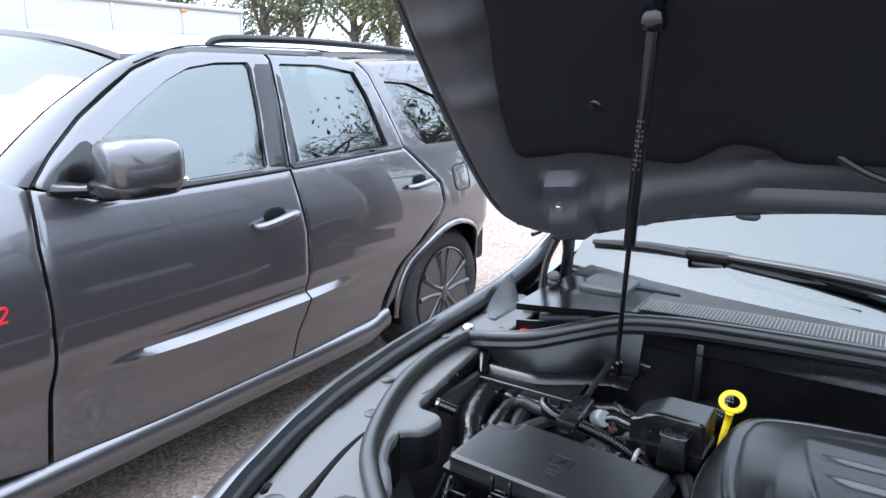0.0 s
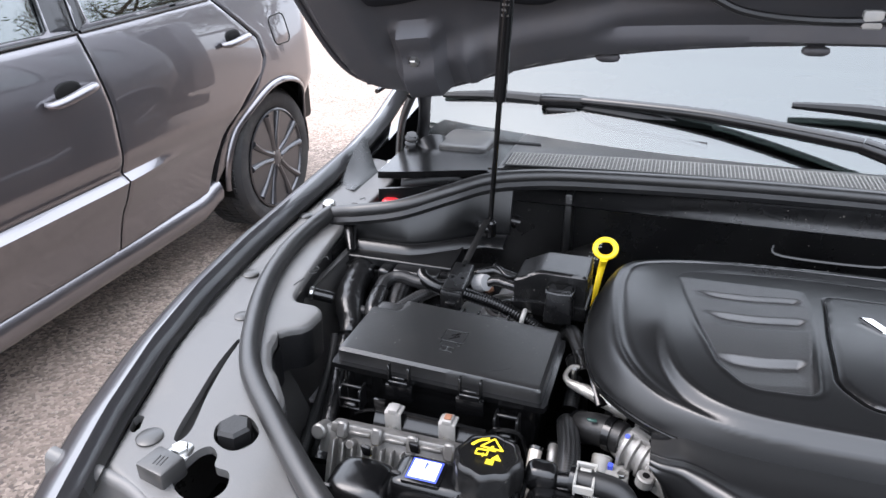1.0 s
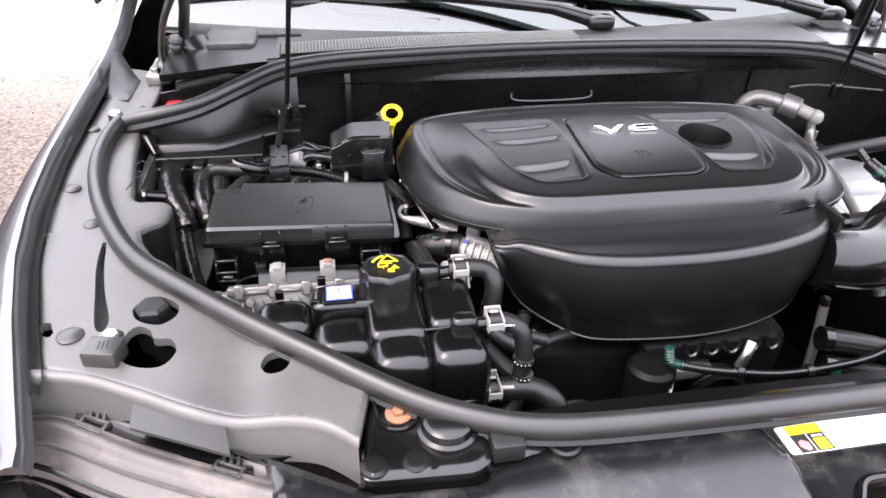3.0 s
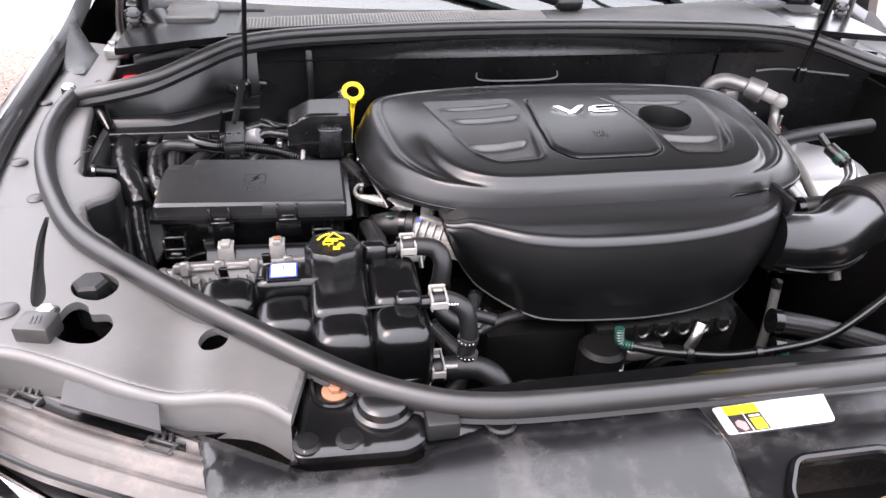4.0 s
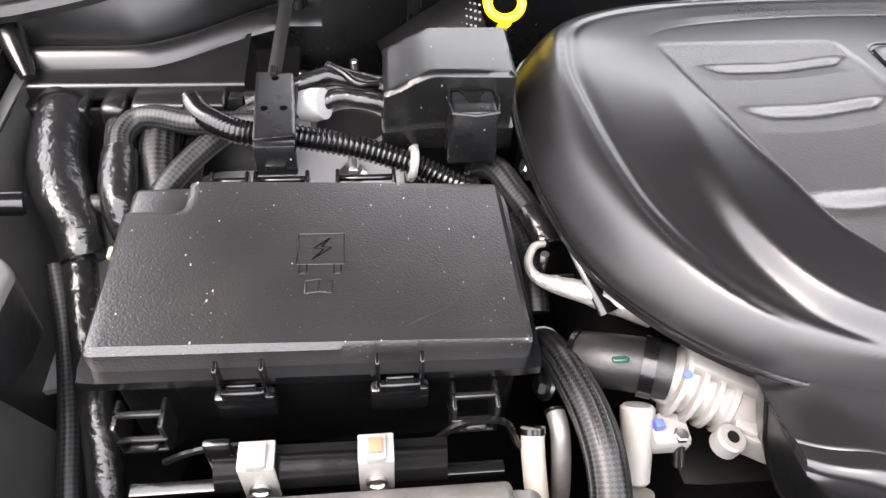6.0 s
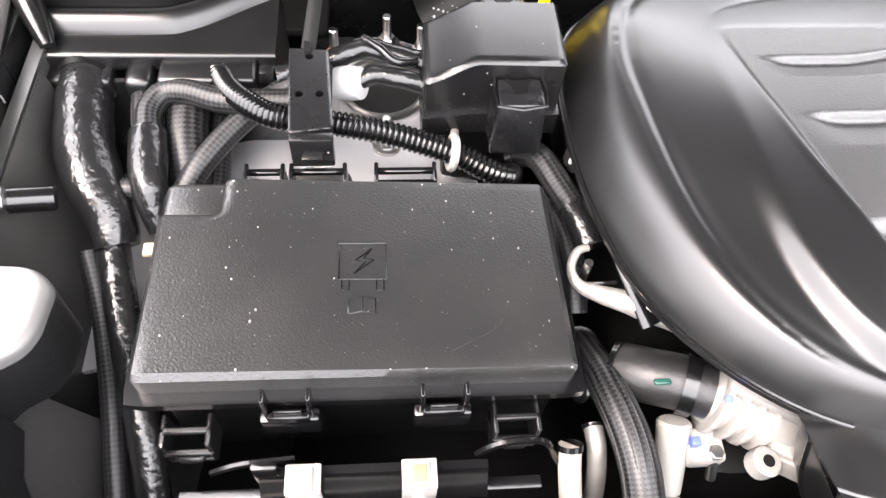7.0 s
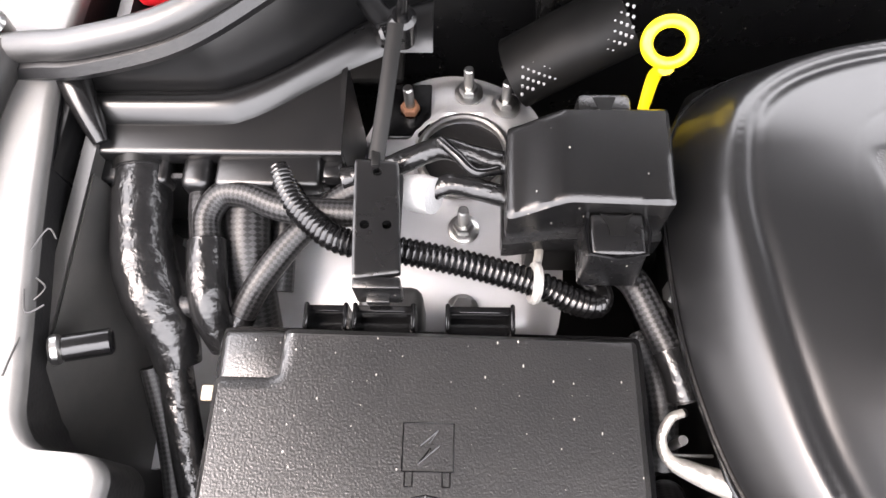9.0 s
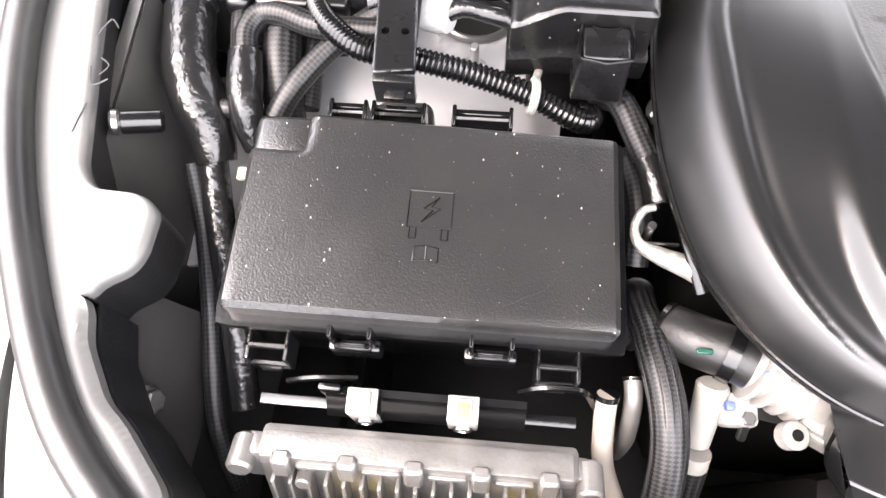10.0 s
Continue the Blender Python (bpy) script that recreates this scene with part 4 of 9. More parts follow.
# ------------------------------------------------------------------ the car whose bonnet stands open
def table(rows, k):
    """Value between the rows (k, value), held beyond their ends."""
    rows = sorted(rows)
    if k <= rows[0][0]:
        return rows[0][1]
    for (a, p), (b, q) in zip(rows, rows[1:]):
        if k <= b:
            return p + (q - p) * (k - a) / (b - a)
    return rows[-1][1]


EDGE_X = [(-0.36, -0.748), (-0.27, -0.776), (-0.19, -0.80), (-0.08, -0.83), (0.05, -0.852), (0.19, -0.866), (0.35, -0.873), (0.6, -0.88), (0.9, -0.885)]
EDGE_Z = [(-0.36, 1.165), (-0.2, 1.19), (0.0, 1.203), (0.3, 1.21), (0.6, 1.220), (0.75, 1.240), (1.0, 1.31)]


def edge_x(y):
    return table(EDGE_X, y)


def edge_z(y):
    return table(EDGE_Z, y)


car = thing("car", "grey sport utility vehicle with its bonnet propped open", "car", at=(0, 1.0, 0))
OWN = Matrix(((-1, 0, 0, CX), (0, 1, 0, 0.35), (0, 0, 1, 0), (0, 0, 0, 1)))     # near flank, mirrored from the other vehicle's
OWN_FAR = Matrix(((1, 0, 0, -CX), (0, 1, 0, 0.35), (0, 0, 1, 0), (0, 0, 0, 1)))
vehicle_side(car, OWN, 0.06, False, whole=False, paint=M_PAINT_DIMMED)
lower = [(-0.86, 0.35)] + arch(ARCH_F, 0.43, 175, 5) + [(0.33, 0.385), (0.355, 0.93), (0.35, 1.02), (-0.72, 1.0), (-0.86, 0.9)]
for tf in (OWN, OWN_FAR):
    fe = part("front_fender", panel(lower, tf, 0.04), M_PAINT_DIMMED, car, "grey painted fender")
    side = -1 if tf is OWN else 1

    def roll(u, v, side=side):
        y = -0.372 + u * 1.37
        xs = -(side_x(y - 0.35, 1.005) - CX)
        a, b, c = Vector((edge_x(y), 0, edge_z(y))), Vector((edge_x(y) - 0.050, 0, edge_z(y) - 0.008)), Vector((xs + 0.015, 0, 1.0))
        if v < 0.12:
            k = v / 0.12
            p = Vector((edge_x(y) + 0.012 * (1 - k), 0, edge_z(y) - 0.016 * (1 - k) ** 2))
        else:
            k = (v - 0.12) / 0.88
            p = a * (1 - k) ** 2 + b * 2 * k * (1 - k) + c * k * k
        return (-side * p.x, y, p.z)
    part("fender_top", Geo().grid(roll, 60, 18), M_PAINT_DIMMED, fe)
part("far_flank", panel([(0.36, 0.4), (3.7, 0.4), (3.75, 1.0), (3.55, 1.3), (0.36, 1.28)], OWN_FAR, 0.15), M_PAINT_DIMMED, car)
part("far_window_band", panel([(0.45, 1.3), (3.45, 1.3), (3.1, 1.72), (0.95, 1.72)], OWN_FAR, 0.15), M_TINT, car)
def own_roof(u, v):
    s = 2 * v - 1
    return (s * (0.735 + 0.04 * smooth(0, 0.2, u)), 1.372 + 0.06 * s * s + u * 2.45, 1.734 - 0.008 * s * s + 0.075 * (1 - s * s) * smooth(0.0, 0.35, u))


part("roof", Geo().grid(own_roof, 24, 16, (0, 0, -0.02)), M_PAINT_DIMMED, car)
# unseen floor under the car, also added to keep light out of the bay
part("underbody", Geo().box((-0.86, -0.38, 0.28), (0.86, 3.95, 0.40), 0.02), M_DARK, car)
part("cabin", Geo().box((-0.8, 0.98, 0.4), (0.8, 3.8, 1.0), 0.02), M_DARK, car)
part("tail", Geo().box((-0.8, 3.85, 0.45), (0.8, 4.1, 1.7), 0.06), M_PAINT_DIMMED, car)
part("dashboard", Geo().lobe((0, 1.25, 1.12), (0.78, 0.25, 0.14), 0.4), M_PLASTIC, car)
part("front_bumper", Geo().grid(lambda u, v: ((2 * u - 1) * 0.93, -0.83 + 0.42 * abs(2 * u - 1) ** 2.2 + 0.03 * math.cos(math.pi * (v - 0.5)) * -1, 0.3 + 0.62 * v), 40, 10, (0, 0.03, 0)), M_PAINT_DIMMED, car)
for tf in (OWN, OWN_FAR):
    for c in (ARCH_F, ARCH_R):
        wheel(car, (-2.345, c[0], 0.385), tf)

# bay walls: firewall, inner aprons, radiator, floor
part("firewall", Geo().grid(lambda u, v: (-0.56 + 1.12 * u, 0.49 + 0.012 * math.cos(math.pi * (2 * u - 1)) - 0.01 * v, 1.243 - 0.75 * v), 20, 8, (0, 0.02, 0)), M_PLASTIC, car, "black moulded firewall cover")
# near apron grey; the far one near-black, its shade put into the colour
for s in (-1, 1):
    part("apron", Geo().grid(lambda u, v: (s * (0.745 - 0.085 * smooth(0.05, 0.75, v)), -0.22 + 0.71 * u, 1.150 - 0.64 * v), 20, 12, (s * 0.01, 0, 0)), M_DARK if s > 0 else M_GUTTER, car, "inner apron, coloured near-black for shade on the far side")
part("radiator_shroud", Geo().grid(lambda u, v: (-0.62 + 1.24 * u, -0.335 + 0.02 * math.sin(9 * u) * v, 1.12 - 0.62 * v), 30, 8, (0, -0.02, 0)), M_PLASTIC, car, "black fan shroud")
# unseen near-black floor, added to stop light from below
part("bay_light_stop", Geo().box((-0.74, -0.38, 0.42), (0.74, 0.52, 0.46), 0.01), M_DARK, car)
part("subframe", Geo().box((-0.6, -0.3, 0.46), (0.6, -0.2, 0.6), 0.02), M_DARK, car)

# inner flange on the left, with its holes
FLANGE = [(edge_x(y) + 0.019, y) for y in (0.76, 0.6, 0.45, 0.3, 0.19, 0.05, -0.08, -0.19, -0.27, -0.325)] + [
    (-0.70, -0.33), (-0.66, -0.335), (-0.60, -0.365), (-0.535, -0.405), (-0.50, -0.412), (-0.455, -0.41), (-0.432, -0.298), (-0.50, -0.247), (-0.56, -0.20), (-0.632, -0.132),
    (-0.640, -0.108), (-0.668, -0.075), (-0.684, -0.061), (-0.703, -0.028), (-0.710, 0.002), (-0.702, 0.014), (-0.686, 0.02), (-0.681, 0.03), (-0.679, 0.058), (-0.686, 0.069), (-0.722, 0.071), (-0.733, 0.082),
    (-0.757, 0.22), (-0.772, 0.33), (-0.762, 0.40), (-0.765, 0.52), (-0.775, 0.62), (-0.80, 0.76)]
HOLE_NUT = loop2([(-0.688, -0.16), (-0.668, -0.143), (-0.642, -0.158), (-0.639, -0.178), (-0.655, -0.192), (-0.68, -0.182)])
HOLE_HEART = loop2([(-0.688, -0.205), (-0.678, -0.192), (-0.664, -0.200), (-0.657, -0.214), (-0.640, -0.217), (-0.632, -0.236), (-0.645, -0.255), (-0.672, -0.252), (-0.689, -0.236)])
HOLE_ROUND = loop2([(-0.53 + 0.0155 * math.cos(a), -0.262 + 0.0155 * math.sin(a)) for a in [k * 1.047 for k in range(6)]])
HOLE_SLOT = rounded([(-0.783, -0.176), (-0.772, -0.172), (-0.762, -0.196), (-0.772, -0.199)], 0.003)
GROOVE = loop2([(-0.7485, -0.024), (-0.7435, -0.030), (-0.7355, -0.08), (-0.7245, -0.13), (-0.7105, -0.178), (-0.715, -0.197), (-0.725, -0.182), (-0.7355, -0.13), (-0.7445, -0.08)], 5)
STEP = [(-0.83, -0.245), (-0.735, -0.254), (-0.668, -0.283), (-0.611, -0.315), (-0.560, -0.332), (-0.49, -0.347), (-0.45, -0.378), (-0.43, -0.42)]


def flange_z(x, y):
    z = 1.178 - 0.012 * smooth(-0.02, -0.22, y) - 0.008 * smooth(-0.2, -0.3, y)
    z += 0.006 * smooth(-0.80, -0.845, x)
    # dip towards the round hole and the broad dish beside it
    z -= 0.006 * math.exp(-(((x + 0.565) / 0.03) ** 2))
    return z


def flange_fn(x, y, d):
    return (x, y, flange_z(x, y) - 0.005 * (1 - smooth(0, 0.006, d)) ** 2 * smooth(0.0, -0.012, y))


FRONT_FLANGE = rounded([(edge_x(y) + 0.019, y) for y in (0.0, -0.08, -0.19, -0.243)] + [(-0.735, -0.254), (-0.668, -0.283), (-0.611, -0.315), (-0.560, -0.333), (-0.49, -0.349), (-0.452, -0.379), (-0.434, -0.299), (-0.50, -0.247), (-0.56, -0.20), (-0.632, -0.132),
    (-0.640, -0.108), (-0.668, -0.075), (-0.684, -0.061), (-0.703, -0.028), (-0.709, 0.0)], 0.006, 3)
fl = part("inner_flange", sheet(FRONT_FLANGE, 0.0032, flange_fn, [HOLE_NUT, HOLE_HEART, HOLE_ROUND, HOLE_SLOT, GROOVE], (0, 0, -0.010)), M_INNERPAINT, car, "dull grey inner fender flange with holes and ink marks")
# rear run of the flange: a strip between the fender and the bay, its inner edge rolled over
INNER = [(p.x, p.y) for p in [Vector(q) for q in rounded([(-0.703, -0.028), (-0.709, 0.004), (-0.686, 0.018), (-0.680, 0.03), (-0.678, 0.060), (-0.688, 0.070), (-0.722, 0.072), (-0.735, 0.088), (-0.757, 0.22), (-0.770, 0.32), (-0.766, 0.40), (-0.768, 0.52), (-0.778, 0.62), (-0.80, 0.76)], 0.012, 6)][7:-7]]
INNER = [(-0.709, 0.0)] + [(x, y) for x, y in INNER if y > 0.001]


def strip(u, v):
    k = u * (len(INNER) - 1)
    i = min(int(k), len(INNER) - 2)
    x, y = Vector(INNER[i]).lerp(Vector(INNER[i + 1]), k - i)
    xo = edge_x(y) + 0.019
    if v < 0.6:
        w = v / 0.6
        px = xo + (x - 0.006 - xo) * w
        return (px, y, flange_z(px, y) - 0.004 * smooth(0.12, 0, w))
    a = (v - 0.6) / 0.4 * math.pi / 2
    return (x - 0.006 + 0.006 * math.sin(a), y, flange_z(x - 0.006, y) - 0.006 * (1 - math.cos(a)))


part("flange_strip", Geo().grid(strip, len(INNER) - 1, 16, (0, 0, -0.004)), M_INNERPAINT, fl, angle=60)
# black instead of the flange's grey: the return's deep shade put into colour
part("flange_return", Geo().grid(lambda u, v: (strip(u, 1)[0] - 0.003 * v, strip(u, 1)[1] + 0.0, strip(u, 1)[2] - 0.001 - 0.055 * v), len(INNER) - 1, 4, (-0.003, 0, 0)), M_RUBBER, fl, "return edge of the flange, blackened for shade")
EDGE_IN = [(-0.709, 0.0), (-0.703, -0.028), (-0.684, -0.061), (-0.668, -0.075), (-0.640, -0.108), (-0.632, -0.132), (-0.56, -0.20), (-0.50, -0.247), (-0.434, -0.299)]
# front run of the return, blackened for shade likewise
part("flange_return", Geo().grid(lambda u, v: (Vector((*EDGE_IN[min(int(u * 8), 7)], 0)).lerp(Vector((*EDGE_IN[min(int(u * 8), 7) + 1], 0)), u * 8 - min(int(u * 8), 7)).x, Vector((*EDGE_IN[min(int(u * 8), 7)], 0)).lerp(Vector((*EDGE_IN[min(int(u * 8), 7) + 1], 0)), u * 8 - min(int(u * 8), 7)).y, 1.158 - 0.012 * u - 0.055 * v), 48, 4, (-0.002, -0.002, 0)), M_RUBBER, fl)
# front drop of the flange
DROP = spline([(x, y, 0) for x, y in STEP[:-1]], 8)


def drop(u, v):
    k = u * (len(DROP) - 1)
    i = min(int(k), len(DROP) - 2)
    p = DROP[i].lerp(DROP[i + 1], k - i)
    a = min(1, v / 0.3) * math.pi / 2
    w = max(0, (v - 0.3) / 0.7)
    z = flange_z(p.x, p.y + 0.004)
    return (p.x - 0.004 * math.sin(a) * 0.5, p.y + 0.004 - 0.010 * math.sin(a) - 0.010 * w, z - 0.010 * (1 - math.cos(a)) - 0.034 * w)


part("flange_drop", Geo().grid(drop, len(DROP) - 1, 20, (0, 0.004, -0.002)), M_INNERPAINT, fl, angle=60)
part("groove_floor", Geo().grid(lambda u, v: (-0.751 + 0.031 * u + 0.014 * (2 * v - 1), -0.025 - 0.175 * u, 1.1600 - 0.006 * u - 0.012 * smooth(0, 0.5, u) + 0.010 * (2 * v - 1) ** 2), 20, 8), M_INNERPAINT, fl)
mir = Matrix.Diagonal((-1, 1, 1, 1))
part("inner_flange", moved(sheet(FLANGE, 0.02, flange_fn, (), (0, 0, -0.012)), mir), M_INNERPAINT, car)
# dark groove between flange and painted edge
for m_ in (Matrix.Identity(4), mir):
    part("fender_groove", moved(Geo().grid(lambda u, v: (edge_x(-0.27 + 1.2 * u) + 0.009 + 0.014 * v, -0.27 + 1.2 * u, edge_z(-0.27 + 1.2 * u) - 0.016 - 0.014 * math.sin(math.pi * v)), 60, 4), m_), M_GUTTER, car)
    part("corner_fin", moved(Geo().grid(lambda u, v: (-0.856 + 0.040 * v, 0.46 + 0.15 * u - 0.04 * v * u, flange_z(-0.84, 0.4) + 0.055 * smooth(0.0, 1.0, u) * (1 - v) ** 1.3 - 0.001), 14, 8, (0.003, 0, -0.003)), m_), M_PLASTIC, car, "black moulded filler beside the hinge")
# near-black sheet standing for the shaded cavity below the flange holes
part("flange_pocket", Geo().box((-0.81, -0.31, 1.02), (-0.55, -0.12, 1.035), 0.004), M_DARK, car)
# studs, bolts and clips on the flange
for x, y, r in ((-0.822, 0.119, 0.012), (-0.772, 0.019, 0.011), (-0.842, 0.324, 0.011), (-0.745, -0.199, 0.014), (-0.845, 0.50, 0.011), (-0.79, 0.56, 0.009)):
    z = flange_z(x, y)
    part("push_pin", Geo().rev([(r, z - 0.002), (r, z + 0.0015), (r * 0.8, z + 0.003), (0, z + 0.0035)], Matrix.Translation((x, y, 0)), 20), M_GUTTER, fl)
b = part("fender_bolt", Geo().rev([(0.014, 1.162), (0.014, 1.166), (0.011, 1.168), (0, 1.168)], Matrix.Translation((-0.703, -0.206, 0)), 20).hexa((-0.703, -0.206, 1.166), 0.009, 0.006), M_STEEL, fl)
nb = part("stop_nut", Geo().rev([(0.022, 1.12), (0.022, 1.150), (0.018, 1.154)], Matrix.Translation((-0.668, -0.163, 0)), 24).hexa((-0.668, -0.163, 1.15), 0.019, 0.024), M_RUBBER, fl, "black rubber bonnet stop")
part("clip_box", Geo().box((-0.719, -0.250, 1.157), (-0.683, -0.220, 1.180), 0.003, m=Matrix.Translation((-0.7, -0.23, 0)) @ Matrix.Rotation(radians(-12), 4, "Z") @ Matrix.Translation((0.7, 0.23, 0))), M_GUTTER, fl, "grey moulded clip box")
g = Geo()
for k in range(3):
    g.box((-0.706 + 0.004 * k, -0.241, 1.1795), (-0.7045 + 0.004 * k, -0.229, 1.1806), 0.0002, 1)
part("clip_marks", g, M_BLACKPRINT, fl)
# hand-drawn ink strokes on the flange
for a, b2, c in (((-0.752, 0.19), (-0.745, 0.205), (-0.738, 0.198)), ((-0.744, 0.172), (-0.737, 0.166), (-0.742, 0.158)), ((-0.750, 0.165), (-0.745, 0.150), (-0.735, 0.155)), ((-0.745, 0.135), (-0.747, 0.125), (-0.749, 0.112)), ((-0.79, 0.43), (-0.785, 0.44), (-0.78, 0.43)), ((-0.797, 0.41), (-0.79, 0.412), (-0.782, 0.408))):
    part("ink_stroke", Geo().tube([(p[0], p[1], flange_z(*p) + 0.0004) for p in (a, b2, c)], 0.0006, seg=5, n=4), M_BLACKPRINT, fl)
# dark apron pieces showing under the flange
part("apron_bracket", Geo().grid(lambda u, v: (-0.735 + 0.05 * v, -0.10 + 0.13 * u, 1.135 - 0.12 * v - 0.01 * math.sin(3 * u)), 10, 6, (-0.004, 0, -0.004)), M_GUTTER, car)
part("apron_bracket", Geo().grid(lambda u, v: (-0.742 + 0.02 * v, 0.04 + 0.22 * u, 1.15 - 0.16 * v), 10, 6, (-0.004, 0, -0.004)), M_GUTTER, car)
for p in ((-0.722, 0.02, 1.118), (-0.705, -0.05, 1.085)):
    part("apron_bolt", Geo().cyl(p, (p[0] + 0.012, p[1], p[2] + 0.006), 0.011, seg=20, bevel=0.002).hexa((p[0] + 0.01, p[1], p[2] + 0.005), 0.008, 0.009, (1, 0, 0.5)), M_STEEL, car)
part("apron_stud", Geo().cyl((-0.732, 0.134, 1.156), (-0.704, 0.142, 1.148), 0.0085, seg=20, bevel=0.002), M_SMOOTHBLACK, car, "glossy black capped stud")
part("stud_collar", Geo().cyl((-0.738, 0.1325, 1.1575), (-0.731, 0.1345, 1.1555), 0.0095, seg=20, bevel=0.002), M_STEEL, car)

# weather strip all round the bay
SEAL_L = [(-0.800, 0.335, 1.190), (-0.808, 0.28, 1.187), (-0.804, 0.20, 1.186), (-0.785, 0.11, 1.186), (-0.75, 0.015, 1.184), (-0.70, -0.078, 1.182), (-0.628, -0.15, 1.178), (-0.553, -0.217, 1.174), (-0.487, -0.268, 1.168), (-0.434, -0.308, 1.162), (-0.383, -0.341, 1.156), (-0.335, -0.364, 1.153), (-0.283, -0.380, 1.151), (-0.2, -0.387, 1.15), (0, -0.389, 1.15)]
SEAL_R = [(-0.800, 0.335, 1.190), (-0.772, 0.330, 1.199), (-0.738, 0.327, 1.206), (-0.672, 0.338, 1.218), (-0.605, 0.373, 1.236), (-0.555, 0.408, 1.247), (-0.506, 0.434, 1.250), (-0.413, 0.462, 1.250), (-0.194, 0.486, 1.250), (0, 0.492, 1.250)]
front = SEAL_L + [(-x, y, z) for x, y, z in reversed(SEAL_L[:-1])]
rear = SEAL_R + [(-x, y, z) for x, y, z in reversed(SEAL_R[:-1])]
se = part("weather_strip", Geo().tube(front, 0.0125, seg=16, n=6, flat=1.1, lump=0.015), M_SEAL, car, "thick black rubber weather strip")
part("weather_strip_base", Geo().tube([(x, y, z - 0.014) for x, y, z in front], 0.011, seg=8, n=6, flat=0.5), M_RUBBER, se)
se2 = part("weather_strip", Geo().tube(rear, 0.0105, seg=14, n=6, lump=0.015), M_SEAL, car)
part("weather_strip_base", Geo().tube([(x, y - 0.004, z - 0.014) for x, y, z in rear], 0.012, seg=8, n=6, flat=0.8), M_RUBBER, se2)
part("strip_end_clip", Geo().cyl((-0.812, 0.35, 1.18), (-0.808, 0.348, 1.205), 0.011, seg=14, bevel=0.003), M_STEEL, se)

# front ledge, bolt plate and top cover of the radiator
part("seal_ledge", sheet([(-0.43, -0.30), (-0.36, -0.34), (-0.29, -0.345), (-0.2, -0.34), (0.29, -0.34), (0.45, -0.30), (0.45, -0.352), (-0.04, -0.352), (-0.06, -0.40), (-0.455, -0.405)], 0.01, lambda x, y, d: (x, y, 1.135 - 0.012 * smooth(-0.375, -0.40, y)), (), (0, 0, -0.02)), M_SMOOTHBLACK, car)
pl = part("corner_plate", sheet(rounded([(-0.437, -0.305), (-0.40, -0.325), (-0.325, -0.365), (-0.327, -0.400), (-0.345, -0.412), (-0.452, -0.408)], 0.012), 0.006, lambda x, y, d: (x, y, 1.142 - 0.05 * max(0, -0.34 - y) - 0.004 * (1 - smooth(0, 0.005, d))), (), (0, 0, -0.008)), M_SMOOTHBLACK, car, "black plastic corner plate")
part("rusty_bolt", Geo().rev([(0.0135, 0), (0.0135, 0.002), (0.010, 0.003)], Matrix.Translation((-0.41, -0.337, 1.142)), 24).hexa((-0.41, -0.337, 1.144), 0.0065, 0.006), M_RUST, pl, "rusty orange bolt head")
part("bolt_bracket", Geo().tube([(-0.432, -0.305, 1.147), (-0.43, -0.345, 1.144), (-0.41, -0.357, 1.144), (-0.390, -0.345, 1.144), (-0.388, -0.325, 1.146)], 0.0025, seg=6, n=6), M_SMOOTHBLACK, pl)
part("round_cap", Geo().rev([(0.030, 0), (0.030, 0.004), (0.026, 0.006), (0.024, 0.013), (0.019, 0.0165), (0, 0.0165)], Matrix.Translation((-0.365, -0.362, 1.140)), 36), M_SMOOTHBLACK, pl)
for x, y in ((-0.438, -0.394), (-0.40, -0.393)):
    part("push_pin", Geo().rev([(0.014, 0), (0.014, 0.003), (0.0095, 0.004), (0.009, 0.007), (0, 0.0075)], Matrix.Translation((x, y, 1.136)), 24), M_PLASTIC, pl)
part("foam_block", Geo().box((-0.328, -0.40, 1.128), (-0.296, -0.366, 1.150), 0.003), M_RUBBER, car, "grey foam rubber block")


def cover_z(x, y, d):
    z = 1.127 - 0.02 * smooth(-0.40, -0.52, y) + 0.006 * smooth(-0.362, -0.372, y) * smooth(-0.30, -0.22, x)
    z -= 0.05 * smooth(-0.44, -0.56, y) * smooth(-0.28, -0.5, x)
    return (x, y, z - 0.006 * (1 - smooth(0, 0.006, d)))


COVER_L = rounded([(-0.543, -0.352), (-0.44, -0.412), (-0.335, -0.416), (-0.33, -0.402), (-0.245, -0.372), (-0.055, -0.368), (-0.035, -0.44), (-0.05, -0.60), (-0.30, -0.62), (-0.50, -0.58), (-0.525, -0.43)], 0.008)
cv = part("radiator_cover", sheet(COVER_L, 0.008, cover_z, (), (0, 0, -0.01)), M_DUSTED, car, "black radiator top cover dusted with grey")
part("push_pin", Geo().rev([(0.0165, 0), (0.0165, 0.002), (0.013, 0.003), (0.012, -0.0005), (0, 0)], Matrix.Translation((-0.255, -0.390, 1.1335)), 30), M_PLASTIC, cv)
part("white_clip", Geo().lobe((-0.247, -0.371, 1.135), (0.0035, 0.003, 0.003), 0.8, 10), M_WHITE, cv)
part("white_clip", Geo().lobe((-0.075, -0.378, 1.134), (0.004, 0.003, 0.003), 0.8, 10), M_WHITE, cv)
COVER_R = [(-0.05, -0.346), (0.30, -0.346), (0.45, -0.33), (0.52, -0.45), (0.5, -0.6), (-0.045, -0.6), (-0.032, -0.44)]
LATCH = rounded([(0.0, -0.60), (0.0, -0.49), (0.03, -0.452), (0.13, -0.452), (0.16, -0.49), (0.16, -0.6)], 0.012)
